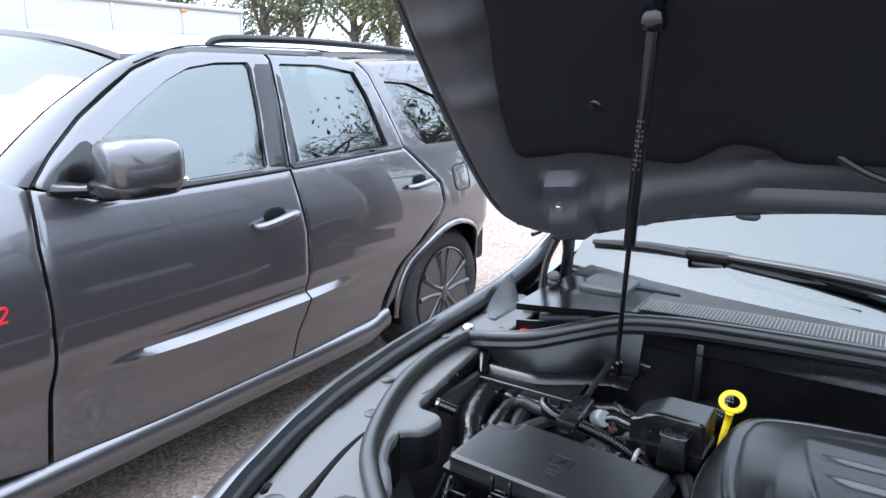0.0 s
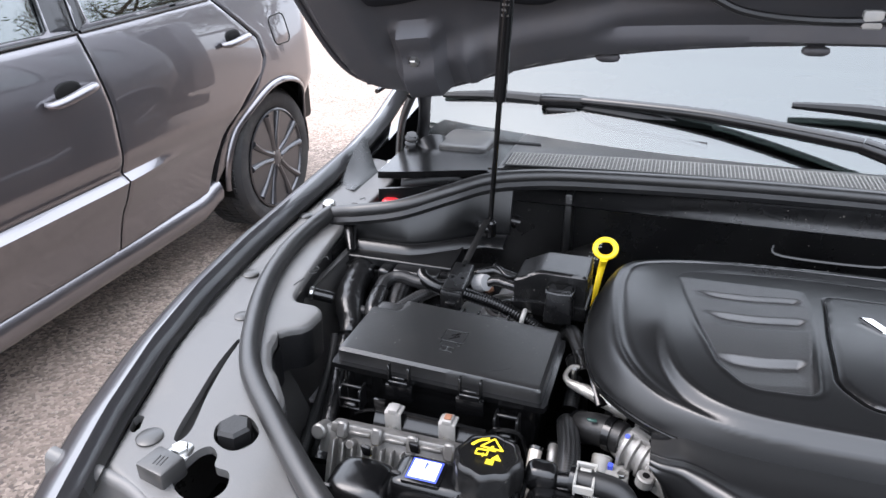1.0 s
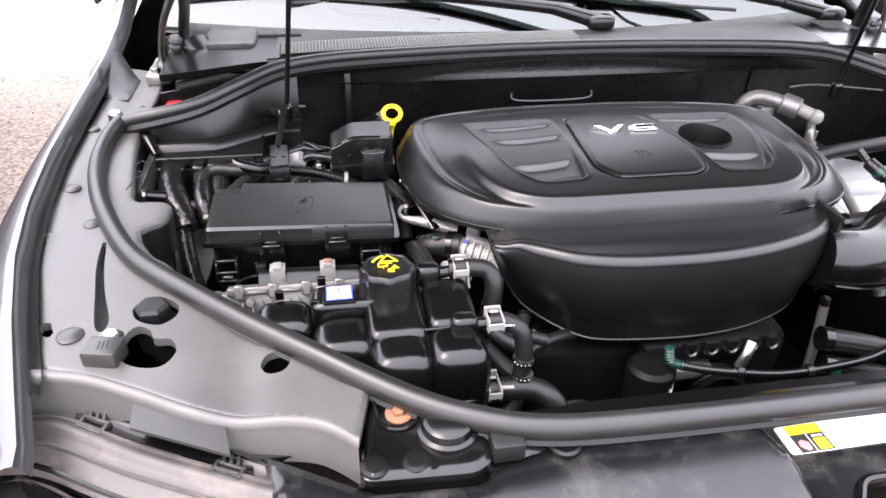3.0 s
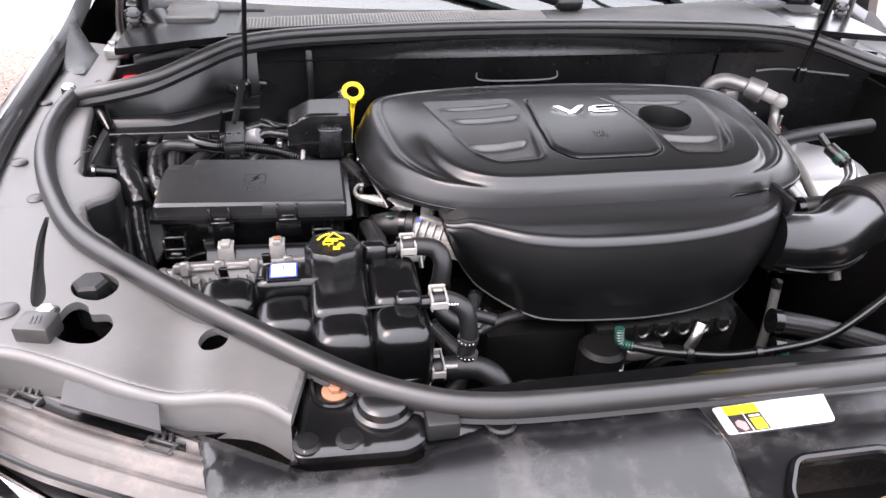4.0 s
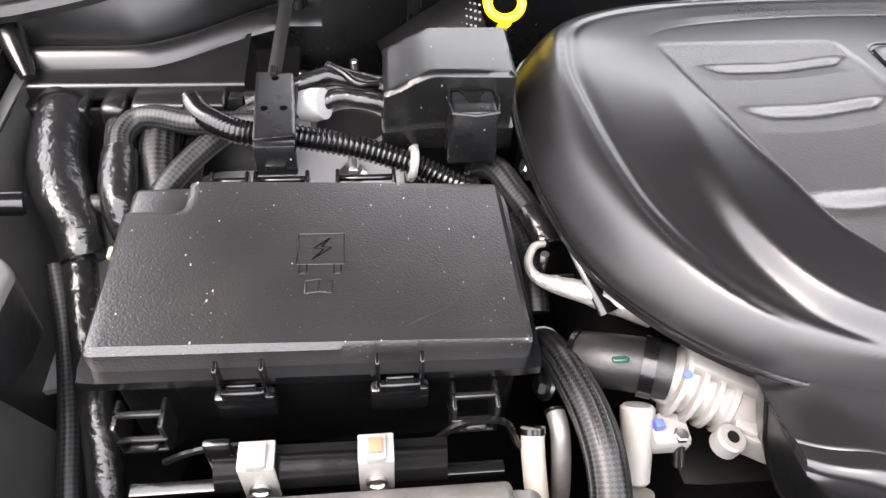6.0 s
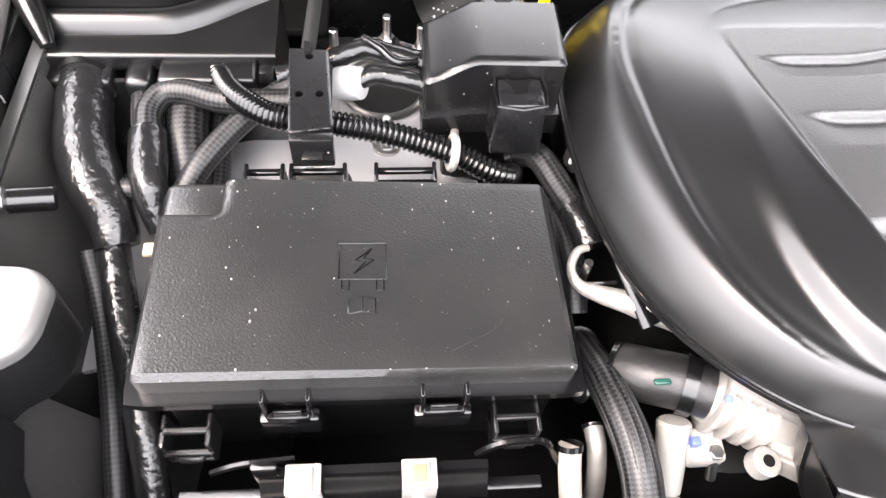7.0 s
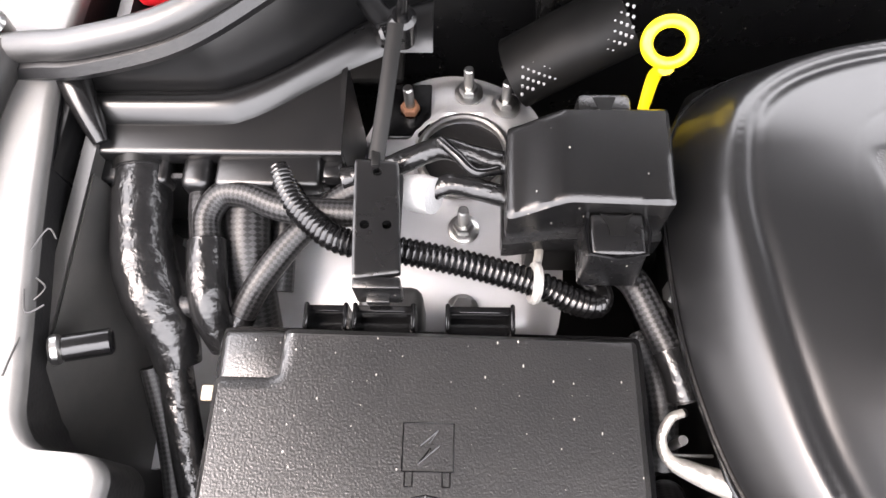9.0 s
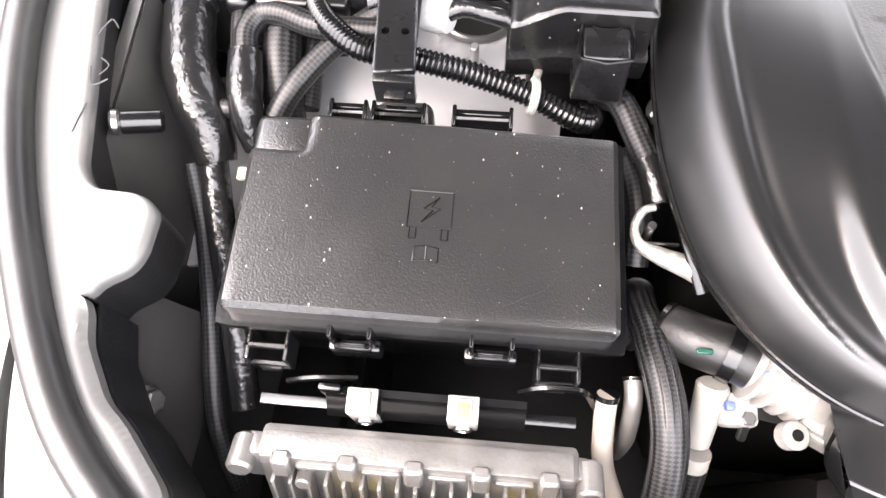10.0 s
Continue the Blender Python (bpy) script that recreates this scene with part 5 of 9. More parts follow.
cr_ = part("radiator_cover", sheet(COVER_R, 0.008, lambda x, y, d: (x, y, 1.118 - 0.015 * smooth(-0.354, -0.367, y) - 0.006 * (1 - smooth(0, 0.006, d))), [LATCH], (0, 0, -0.012)), M_DUSTED, car)
part("latch_lip", Geo().tube([(x, y, 1.106) for x, y in LATCH + LATCH[:1]], 0.005, seg=8, n=1, cap=False), M_SMOOTHBLACK, cr_)
part("latch_pocket", Geo().box((-0.02, -0.62, 1.02), (0.18, -0.44, 1.03), 0.003), M_DARK, cr_)
la = part("bonnet_latch", Geo().box((0.012, -0.545, 1.03), (0.075, -0.50, 1.088), 0.004).box((0.075, -0.55, 1.03), (0.15, -0.51, 1.07), 0.006), M_PLASTIC, car, "dirty black bonnet latch")
part("latch_spring", Geo().tube([(0.085, -0.505, 1.085), (0.10, -0.50, 1.093), (0.115, -0.505, 1.085), (0.13, -0.50, 1.092)], 0.004, seg=8, n=5), M_RUST, la)
part("latch_pin", Geo().cyl((0.03, -0.52, 1.086), (0.03, -0.52, 1.092), 0.004, bevel=0.001), M_STEEL, la)

# warning label with unreadable print
lz = 1.1036
LBM = Matrix.Translation((0.048, -0.393, lz)) @ Matrix.Rotation(radians(1.5), 4, "Z")
lb = part("warning_label", Geo().prism(rounded([(-0.067, -0.018), (0.056, -0.019), (0.068, 0.019), (-0.067, 0.018)], 0.004), 0, 0.0012, 0, m=LBM), M_LABELWHITE, cr_, "white and yellow warning sticker")
part("label_panel", Geo().prism([(-0.056, -0.018), (-0.018, -0.018), (-0.018, 0.005), (-0.056, 0.005)], 0.0012, 0.0015, 0, m=LBM), M_BLACKPRINT, lb)
part("label_band", Geo().prism([(-0.056, 0.005), (-0.018, 0.005), (-0.017, 0.0175), (-0.056, 0.0175)], 0.0012, 0.0015, 0, m=LBM), M_YPRINT, lb)
part("label_square", Geo().prism([(-0.034, -0.0165), (-0.0205, -0.0165), (-0.0205, -0.002), (-0.034, -0.002)], 0.0015, 0.0018, 0, m=LBM), M_YPRINT, lb)
part("label_divider", Geo().prism([(-0.0385, -0.018), (-0.0375, -0.018), (-0.0375, 0.008), (-0.0385, 0.008)], 0.0015, 0.0018, 0, m=LBM), M_LABELWHITE, lb)
part("label_mark", Geo().prism([(-0.053, -0.010), (-0.047, -0.0165), (-0.042, -0.015), (-0.041, -0.006), (-0.047, -0.002), (-0.052, -0.004)], 0.0015, 0.0018, 0, m=LBM), material("pinkish_red_print", (0.62, 0.22, 0.22), 0.45, var=0.2, var_scale=150), lb)
part("label_bars", Geo().prism([(-0.033, 0.0), (-0.021, 0.0), (-0.021, 0.0025), (-0.033, 0.0025)], 0.0015, 0.0018, 0, m=LBM), M_LABELWHITE, lb)
g = Geo()
for x0, x1, y in ((-0.012, 0.012, 0.012), (0.008, 0.034, 0.001), (-0.010, 0.004, -0.001), (0.0, 0.05, -0.013)):
    g.prism([(x0, y), (x1, y), (x1, y + 0.0015), (x0, y + 0.0015)], 0.0012, 0.0014, 0, m=LBM)
part("label_bars", g, M_FAINT, lb)

# lamp housing and its ledge in front of the flange
LEDGE_IN = spline([(-0.80, -0.256, 1.127), (-0.747, -0.246, 1.127), (-0.67, -0.292, 1.125), (-0.566, -0.346, 1.123), (-0.525, -0.368, 1.121)], 8)
LEDGE_OUT = spline([(-0.80, -0.272, 1.125), (-0.745, -0.279, 1.125), (-0.66, -0.327, 1.123), (-0.562, -0.374, 1.121), (-0.518, -0.392, 1.119)], 8)


def ledge(u, v):
    """Lamp trim: a shelf, a raised bead, then a sloping outer band."""
    k = u * (len(LEDGE_IN) - 1)
    i = min(int(k), len(LEDGE_IN) - 2)
    a, b = LEDGE_IN[i].lerp(LEDGE_IN[i + 1], k - i), LEDGE_OUT[i].lerp(LEDGE_OUT[i + 1], k - i)
    if v < 0.4:
        return a.lerp(b, v / 0.4) + Vector((0, 0, -0.004 * math.sin(math.pi * v / 0.4)))
    w = (v - 0.4) / 0.6
    return b + Vector((-0.012 * w, -0.048 * w, 0.004 * math.sin(math.pi * min(1, w * 3)) - 0.016 * w ** 1.5))


lt_ = part("lamp_ledge", Geo().grid(ledge, 40, 24, (0, 0, -0.01)), M_LAMPTRIM, car, "faded brownish grey trim ledge over the head lamp")
for v, r in ((0.04, 0.0022), (0.38, 0.0026), (0.72, 0.0024), (0.97, 0.0030)):
    part("ledge_rib", Geo().tube([Vector(ledge(k / 20, v)) + Vector((0, 0, 0.001)) for k in range(21)], r, seg=6, n=1), M_SMOOTHBLACK if v in (0.04, 0.97) else M_LAMPTRIM, lt_)
part("dark_insert", Geo().grid(lambda u, v: Vector(ledge(0.30 + 0.50 * u, 0.12 + 0.18 * v)) + Vector((0, 0, 0.0012)), 16, 3), M_SMOOTHBLACK, lt_)
for x, y in ((-0.71, -0.291), (-0.574, -0.366)):
    zc_ = 1.1245 if x < -0.65 else 1.122
    cl_ = part("lamp_clip", Geo().box((x - 0.016, y - 0.009, zc_ - 0.006), (x + 0.016, y - 0.005, zc_ + 0.003), 0.001, 1, m=Matrix.Translation((x, y, 0)) @ Matrix.Rotation(radians(-27), 4, "Z") @ Matrix.Translation((-x, -y, 0)))
        .box((x - 0.016, y + 0.004, zc_ - 0.006), (x + 0.016, y + 0.008, zc_ + 0.003), 0.001, 1, m=Matrix.Translation((x, y, 0)) @ Matrix.Rotation(radians(-27), 4, "Z") @ Matrix.Translation((-x, -y, 0)))
        .box((x - 0.016, y - 0.006, zc_ - 0.006), (x - 0.012, y + 0.006, zc_ + 0.003), 0.001, 1, m=Matrix.Translation((x, y, 0)) @ Matrix.Rotation(radians(-27), 4, "Z") @ Matrix.Translation((-x, -y, 0)))
        .box((x + 0.012, y - 0.006, zc_ - 0.006), (x + 0.016, y + 0.006, zc_ + 0.003), 0.001, 1, m=Matrix.Translation((x, y, 0)) @ Matrix.Rotation(radians(-27), 4, "Z") @ Matrix.Translation((-x, -y, 0))), M_GUTTER, car, "grey snap clip")
    part("clip_teeth", Geo().box((x - 0.006, y + 0.008, zc_ - 0.004), (x - 0.003, y + 0.018, zc_ + 0.004), 0.0005, 1).box((x + 0.001, y + 0.006, zc_ - 0.004), (x + 0.004, y + 0.016, zc_ + 0.004), 0.0005, 1).box((x + 0.008, y + 0.003, zc_ - 0.004), (x + 0.011, y + 0.013, zc_ + 0.004), 0.0005, 1), M_GUTTER, cl_)
FLAP = [Vector(p) for p in ((-0.668, -0.287, 1.149), (-0.575, -0.336, 1.147), (-0.569, -0.366, 1.143), (-0.666, -0.320, 1.145))]
part("lamp_flap", Geo().grid(lambda u, v: FLAP[0].lerp(FLAP[1], u).lerp(FLAP[3].lerp(FLAP[2], u), v), 8, 4, (0, 0, -0.004)), M_GUTTER, car, "grey rubber flap")
part("head_lamp", Geo().grid(lambda u, v: (-0.845 + 0.36 * u, -0.25 - 0.27 * u ** 0.9 - 0.12 * math.sin(0.5 * math.pi * v), 1.10 - 0.02 * u - 0.20 * v ** 1.6), 30, 14, (0.004, 0.006, -0.003)), M_LAMP, car, "clear head lamp lens")
part("lamp_bowl", Geo().grid(lambda u, v: (-0.83 + 0.34 * u, -0.235 - 0.26 * u ** 0.9 - 0.08 * math.sin(0.5 * math.pi * v), 1.075 - 0.02 * u - 0.20 * v ** 1.6), 20, 10, (0, 0.01, 0)), M_RIM, car)
part("lamp_reflector", Geo().lobe((-0.74, -0.36, 1.0), (0.05, 0.04, 0.05), 0.8), M_CHROME, car)

# cowl, screen and wipers
def cowl(u, v):
    x = -0.74 + 1.48 * u
    s = x / 0.74
    yf = 0.503 - 0.07 * s * s - 0.03 * smooth(0.72, 1.0, abs(s))
    yb = 0.645 + 0.13 * s * s
    return (x, yf + (yb - yf) * v, 1.246 + 0.006 * math.sin(math.pi * v) - 0.010 * v)


co = part("cowl_panel", Geo().grid(lambda u, v: cowl(0.13 + 0.76 * u, v), 40, 10, (0, 0, -0.012)), M_COWLGREY, car, "faded grey plastic cowl panel")
for u0, w in ((0.0, 0.13), (0.89, 0.11)):
    part("cowl_end", Geo().grid(lambda u, v: cowl(u0 + w * u, v), 8, 10, (0, 0, -0.012)), M_SMOOTHBLACK, co, "black cowl end piece")


def lattice(x0, x1, y0, y1, z0, z1, nx, ny):
    """Screen of thin bars, laid over a near-black sheet that stands for shade."""
    g = Geo()
    for k in range(nx + 1):
        u = k / nx
        x = x0 + (x1 - x0) * u
        sh = 0.07 * (x / 0.74) ** 2
        g.cyl((x, y0 - sh, z0), (x, y1 - sh, z1), 0.0008, seg=4)
    for j in range(ny + 1):
        v = j / ny
        pts = []
        for k in range(9):
            x = x0 + (x1 - x0) * k / 8
            pts.append((x, y0 + (y1 - y0) * v - 0.07 * (x / 0.74) ** 2, z0 + (z1 - z0) * v))
        g.tube(pts, 0.0006, seg=4, n=2)
    return g


gr = part("cowl_grille", lattice(-0.535, 0.055, 0.520, 0.580, 1.2525, 1.2535, 94, 9), M_MESHGREY, co, "grey mesh air inlet grille")
# added near-black sheet, so that the mesh holes look shaded
part("grille_shade", Geo().grid(lambda u, v: (-0.54 + 0.60 * u, 0.517 + 0.066 * v - 0.07 * ((-0.54 + 0.60 * u) / 0.74) ** 2, 1.2508 + 0.0008 * v), 20, 3), M_DARK, gr)
part("cowl_grille", lattice(0.62, 0.69, 0.60, 0.66, 1.2525, 1.2535, 12, 9), M_COWLGREY, co)
part("cowl_lip", Geo().tube([(x, 0.497 - 0.07 * (x / 0.74) ** 2 - 0.03 * smooth(0.72, 1, abs(x / 0.74)), 1.2465) for x in [-0.56 + 0.07 * k for k in range(17)]], 0.006, seg=8, n=3), M_SMOOTHBLACK, co)
part("end_cap", Geo().lobe((-0.635, 0.60, 1.243), (0.05, 0.06, 0.014), 0.35, 24), M_COWLGREY, co)


def screen_pt(u, v):
    s = 2 * v - 1
    return (0.80 * s * (1 - 0.09 * u), 0.655 + 0.72 * u + (0.14 - 0.08 * u) * s * s, 1.232 + 0.505 * u - 0.008 * s * s)


part("windscreen", Geo().grid(screen_pt, 20, 40, (0, 0.005, -0.006)), M_CLEAR, car, "pale reflecting windscreen")
part("screen_band", Geo().grid(lambda u, v: tuple(Vector(screen_pt(0.1 * u - 0.01, v)) + Vector((0, 0.007, -0.008))), 2, 30), M_BLACKPRINT, car)
for s in (-1, 1):
    part("screen_pillar", Geo().tube([(s * 0.82, 0.93, 1.33), (s * 0.80, 1.08, 1.47), (s * 0.755, 1.4, 1.73)], 0.035, seg=10, n=6), M_PAINT_DIMMED, car)


def wiper(tip, holder, arm):
    """Flat blade with holder, bent arm in two lengths and its pivot cap."""
    w = part("wiper", Geo().tube(arm[:3], [0.010, 0.0135, 0.0135], seg=12, n=8), M_SMOOTHBLACK, car, "black windscreen wiper")
    part("arm_head", Geo().tube(arm[2:], [0.0145, 0.016, 0.017], seg=12, n=6), M_SMOOTHBLACK, w)
    part("blade", Geo().tube(tip, [0.006, 0.012, 0.014, 0.012, 0.006], seg=8, n=8), M_RUBBER, w)
    h = Vector(holder)
    part("blade_holder", Geo().box(h - Vector((0.050, 0.014, 0.008)), h + Vector((0.045, 0.014, 0.016)), 0.006, 2).box(h - Vector((0.035, 0.016, 0.026)), h + Vector((0.03, 0.006, -0.006)), 0.006, 2), M_SMOOTHBLACK, w)
    part("pivot_cap", Geo().lobe(arm[-1], (0.03, 0.022, 0.016), 0.55, 20), M_SMOOTHBLACK, w)
    part("washer_hose", Geo().tube([h + Vector((0.035, -0.01, -0.014)), h + Vector((0.08, -0.04, -0.028)), h + Vector((0.17, -0.06, -0.034)), h + Vector((0.28, -0.085, -0.038))], 0.004, seg=6, n=8), M_RUBBER, w)


wiper([(-0.76, 0.835, 1.274), (-0.62, 0.815, 1.285), (-0.485, 0.79, 1.284), (-0.33, 0.755, 1.276), (-0.20, 0.735, 1.268)], (-0.485, 0.78, 1.288),
      [(-0.45, 0.775, 1.295), (-0.21, 0.722, 1.296), (0.035, 0.65, 1.282), (0.13, 0.62, 1.259)])
wiper([(-0.07, 0.745, 1.32), (0.05, 0.74, 1.318), (0.17, 0.728, 1.308), (0.30, 0.718, 1.30), (0.42, 0.71, 1.288)], (0.17, 0.722, 1.311),
      [(0.20, 0.722, 1.318), (0.41, 0.722, 1.302), (0.576, 0.66, 1.284), (0.685, 0.635, 1.260)])

# ------------------------------------------------------------------ bonnet, hinges and gas struts
HA = radians(49)
H_D, H_N = Vector((0, -math.cos(HA), math.sin(HA))), Vector((0, math.sin(HA), math.cos(HA)))
H_O = Vector((0, 0.50, 1.36))


def hood_pt(x, u, lift=0.0):
    """Underside of the open bonnet: x across, u metres up from its rear edge, lift along its normal."""
    crown = 0.085 * (1 - (x / 0.87) ** 2) + lift
    return H_O + Vector((x, 0, 0)) + H_D * u + H_N * crown


HOOD_H = [(-0.735, -0.050), (-0.802, -0.020), (-0.836, 0.03), (-0.850, 0.12), (-0.854, 0.26), (-0.850, 0.45), (-0.832, 0.7), (-0.785, 0.88), (-0.66, 0.99), (-0.4, 1.04)]
HOOD_REAR = [(-0.655, -0.046), (-0.555, -0.014), (-0.44, 0.012), (-0.33, 0.028), (-0.19, 0.040)]
HOOD = loop2(HOOD_H + [(0, 1.06)] + [(-x, u) for x, u in reversed(HOOD_H)] + [(-x, u) for x, u in HOOD_REAR] + [(0, 0.048)] + list(reversed(HOOD_REAR)), 4)
bonnet = part("bonnet", sheet(HOOD, 0.03, lambda x, u, d: hood_pt(x, u, 0.03 + 0.012 * smooth(0, 0.02, d)), (), tuple(H_N * 0.012)), M_PAINT_DIMMED, car, "grey painted bonnet standing open")


def inner_skin(x, u, d):
    """Pressed inner panel: hemmed rim, raised frame along the edges, hollow in the middle, pockets by the hinges."""
    lift = 0.018 - 0.030 * smooth(0.010, 0.035, d) + 0.022 * smooth(0.09, 0.13, d)
    ax = abs(x)
    lift -= 0.024 * smooth(0.64, 0.655, ax) * smooth(0.725, 0.71, ax) * smooth(-0.04, 0.0, u) * (1 - smooth(0.115, 0.135, u))
    lift -= 0.016 * (math.exp(-((ax - 0.60) / 0.016) ** 2) + 0.6 * math.exp(-((ax - 0.545) / 0.014) ** 2)) * (1 - smooth(0.06, 0.15, u)) * smooth(-0.02, 0.02, u)
    lift += 0.016 * smooth(0.085, 0.10, u) * smooth(0.175, 0.14, u) * (1 - smooth(0.36, 0.42, ax))
    for k in (0.33, 0.47, 0.61):
        lift -= 0.014 * math.exp(-((u - k) / 0.025) ** 2) * smooth(0.70, 0.74, ax) * (1 - smooth(0.80, 0.83, ax))
    return hood_pt(x, u, lift)


SKIN = HOOD
SKIN_HOLES = [loop2([(sx * 0.735 + 0.009 * math.cos(a), u0 + 0.006 * math.sin(a)) for a in [k * 1.2566 for k in range(5)]], 3) for sx in (-1, 1) for u0 in (0.12,)]
SKIN_HOLES += [loop2([(-0.583 + 0.0095 * math.cos(a), 0.070 + 0.0075 * math.sin(a)) for a in [k * 1.2566 for k in range(5)]], 3),
               loop2([(-0.79 + 0.009 * math.cos(a), 0.012 + 0.0055 * math.sin(a)) for a in [k * 1.2566 for k in range(5)]], 3),
               rounded([(-0.825, 0.500), (-0.805, 0.500), (-0.805, 0.508), (-0.825, 0.508)], 0.002), rounded([(-0.79, 0.428), (-0.775, 0.428), (-0.775, 0.435), (-0.79, 0.435)], 0.002)]
sk = part("inner_panel", sheet(SKIN, 0.009, inner_skin, SKIN_HOLES, tuple(H_N * 0.003)), M_HOODIN, bonnet, "grey pressed inner panel")
PAD = loop2([(-0.742, 0.20), (-0.738, 0.30), (-0.722, 0.40), (-0.705, 0.48), (-0.69, 0.70), (-0.65, 0.85), (-0.52, 0.94), (0, 0.97), (0.52, 0.94), (0.65, 0.85), (0.69, 0.70), (0.705, 0.48), (0.722, 0.40), (0.738, 0.30), (0.742, 0.20), (0.70, 0.186), (0.6, 0.19), (0.48, 0.165), (0.40, 0.20), (0.35, 0.196), (0.31, 0.168), (0.15, 0.164), (0, 0.160), (-0.15, 0.164), (-0.31, 0.166), (-0.345, 0.192), (-0.40, 0.205), (-0.44, 0.180), (-0.48, 0.162), (-0.56, 0.178), (-0.63, 0.194), (-0.70, 0.186)], 4)
part("insulation_pad", sheet(PAD, 0.016, lambda x, u, d: hood_pt(x, u, -0.004 - 0.010 * smooth(0, 0.015, d) + 0.002 * noise.noise(Vector((x * 9, u * 9, 0)))), (), tuple(H_N * 0.008)), M_PAD, bonnet, "black felt insulation pad")
part("rim_bead", Geo().tube([hood_pt(x, u, 0.020) for x, u in HOOD[::2] + HOOD[:1]], 0.006, seg=8, n=2, cap=False), M_HOODIN, bonnet)
for x in (-0.385, -0.085, 0.30):
    part("rear_tab", Geo().lobe(hood_pt(x, 0.044 - 0.12 * x * x, 0.006), (0.02, 0.008, 0.008), 0.8, 12), M_HOODIN, bonnet)
part("washer_hose", Geo().tube([hood_pt(-0.26, 0.19, -0.012), hood_pt(-0.20, 0.165, -0.030), hood_pt(-0.1, 0.150, -0.032), hood_pt(0.02, 0.155, -0.03), hood_pt(0.2, 0.17, -0.02)], 0.006, seg=8, n=8), M_RUBBER, bonnet)
part("hose_clip", Geo().box(hood_pt(-0.055, 0.147, -0.042), hood_pt(-0.03, 0.157, -0.017), 0.003), M_WHITE, bonnet)
for x, u in ((-0.585, 0.30), (-0.4, 0.6), (0.2, 0.5)):
    part("pad_clip", Geo().rev([(0.013, 0), (0.011, 0.004), (0, 0.005)], Matrix.Translation(hood_pt(x, u, -0.012)) @ (-H_N).to_track_quat("Z", "Y").to_matrix().to_4x4(), 16), M_PLASTIC, bonnet)

for s in (-1, 1):
    def hp(x, y, z, s=s):
        return (s * x, y, z)
    h = part("hinge", Geo().tube([hp(0.735, 0.60, 1.195), hp(0.722, 0.585, 1.26), hp(0.705, 0.552, 1.325), hp(0.694, 0.515, 1.375), hp(0.690, 0.478, 1.425), hp(0.692, 0.462, 1.447)], [0.016, 0.013, 0.012, 0.016, 0.021, 0.012], seg=12, n=8, flat=0.4), M_HINGE, car, "dull plated steel bonnet hinge")
    part("hinge_plate", Geo().tube([hp(0.676, 0.500, 1.385), hp(0.672, 0.480, 1.418), hp(0.680, 0.462, 1.444), hp(0.700, 0.462, 1.446), hp(0.709, 0.480, 1.420), hp(0.706, 0.512, 1.372)], 0.004, seg=8, n=6), M_HINGE, h)
    for p, r, n_ in ((hp(0.690, 0.468, 1.425), 0.009, (0, -0.76, -0.65)), (hp(0.694, 0.508, 1.374), 0.008, (0, -0.76, -0.65))):
        part("hinge_bolt", Geo().hexa(p, r, 0.012, n_), M_STEEL, h)
    part("hinge_link", Geo().tube([hp(0.768, 0.575, 1.20), hp(0.760, 0.560, 1.25), hp(0.745, 0.545, 1.30), hp(0.722, 0.530, 1.345)], [0.009, 0.007, 0.007, 0.009], seg=10, n=6, flat=0.6), M_STEEL, h, "bright plated hinge link")
    part("hinge_spring", Geo().tube([hp(0.742, 0.566, 1.215), hp(0.735, 0.556, 1.245), hp(0.730, 0.546, 1.27)], 0.011, seg=12, n=8, ridge=0.003, pitch=0.012), M_SMOOTHBLACK, h)
    part("hinge_base", Geo().box((s * 0.775 - 0.022, 0.545, 1.178), (s * 0.775 + 0.022, 0.66, 1.198), 0.003).hexa(hp(0.782, 0.565, 1.196), 0.009, 0.012).hexa(hp(0.775, 0.605, 1.196), 0.009, 0.016), M_STEEL, h)

ST0, ST1 = Vector((-0.53, 0.357, 1.185)), Vector((-0.466, 0.203, 1.722))
for s in (1, -1):
    a, b = Vector((s * ST0.x, ST0.y, ST0.z)), Vector((s * ST1.x, ST1.y, ST1.z))
    st = part("gas_strut", Geo().cyl(a.lerp(b, 0.42), b, 0.0088, seg=20, bevel=0.002), M_SMOOTHBLACK, car, "black gas strut holding the bonnet")
    part("strut_rod", Geo().cyl(a, a.lerp(b, 0.44), 0.004, seg=14), M_SMOOTHBLACK, st)
    part("strut_socket", Geo().cyl(a - Vector((0, 0, 0.012)), a + (b - a).normalized() * 0.02, 0.010, seg=16, bevel=0.003), M_SMOOTHBLACK, st)
    part("strut_socket", Geo().lobe(b, (0.016, 0.016, 0.016), 0.7, 14).cyl(b, b + Vector((-s * 0.0, 0.03, 0.03)), 0.008), M_SMOOTHBLACK, st)
    d = (b - a).normalized()
    g = Geo()
    for k in range(11):
        c = a.lerp(b, 0.64) + d * (0.007 * k)
        for q in range(-1, 2):
            if (k * 7 + q * 5) % 4 == 0:
                continue
            an = radians(-90 + 24 * q)
            c2 = c + Vector((math.cos(an), math.sin(an), 0)) * 0.0088
            g.box(c2 - Vector((0.001, 0.0006, 0.0016)), c2 + Vector((0.001, 0.0006, 0.0016)), 0, 1)
    part("strut_print", g, M_COWLGREY, st, "worn print")

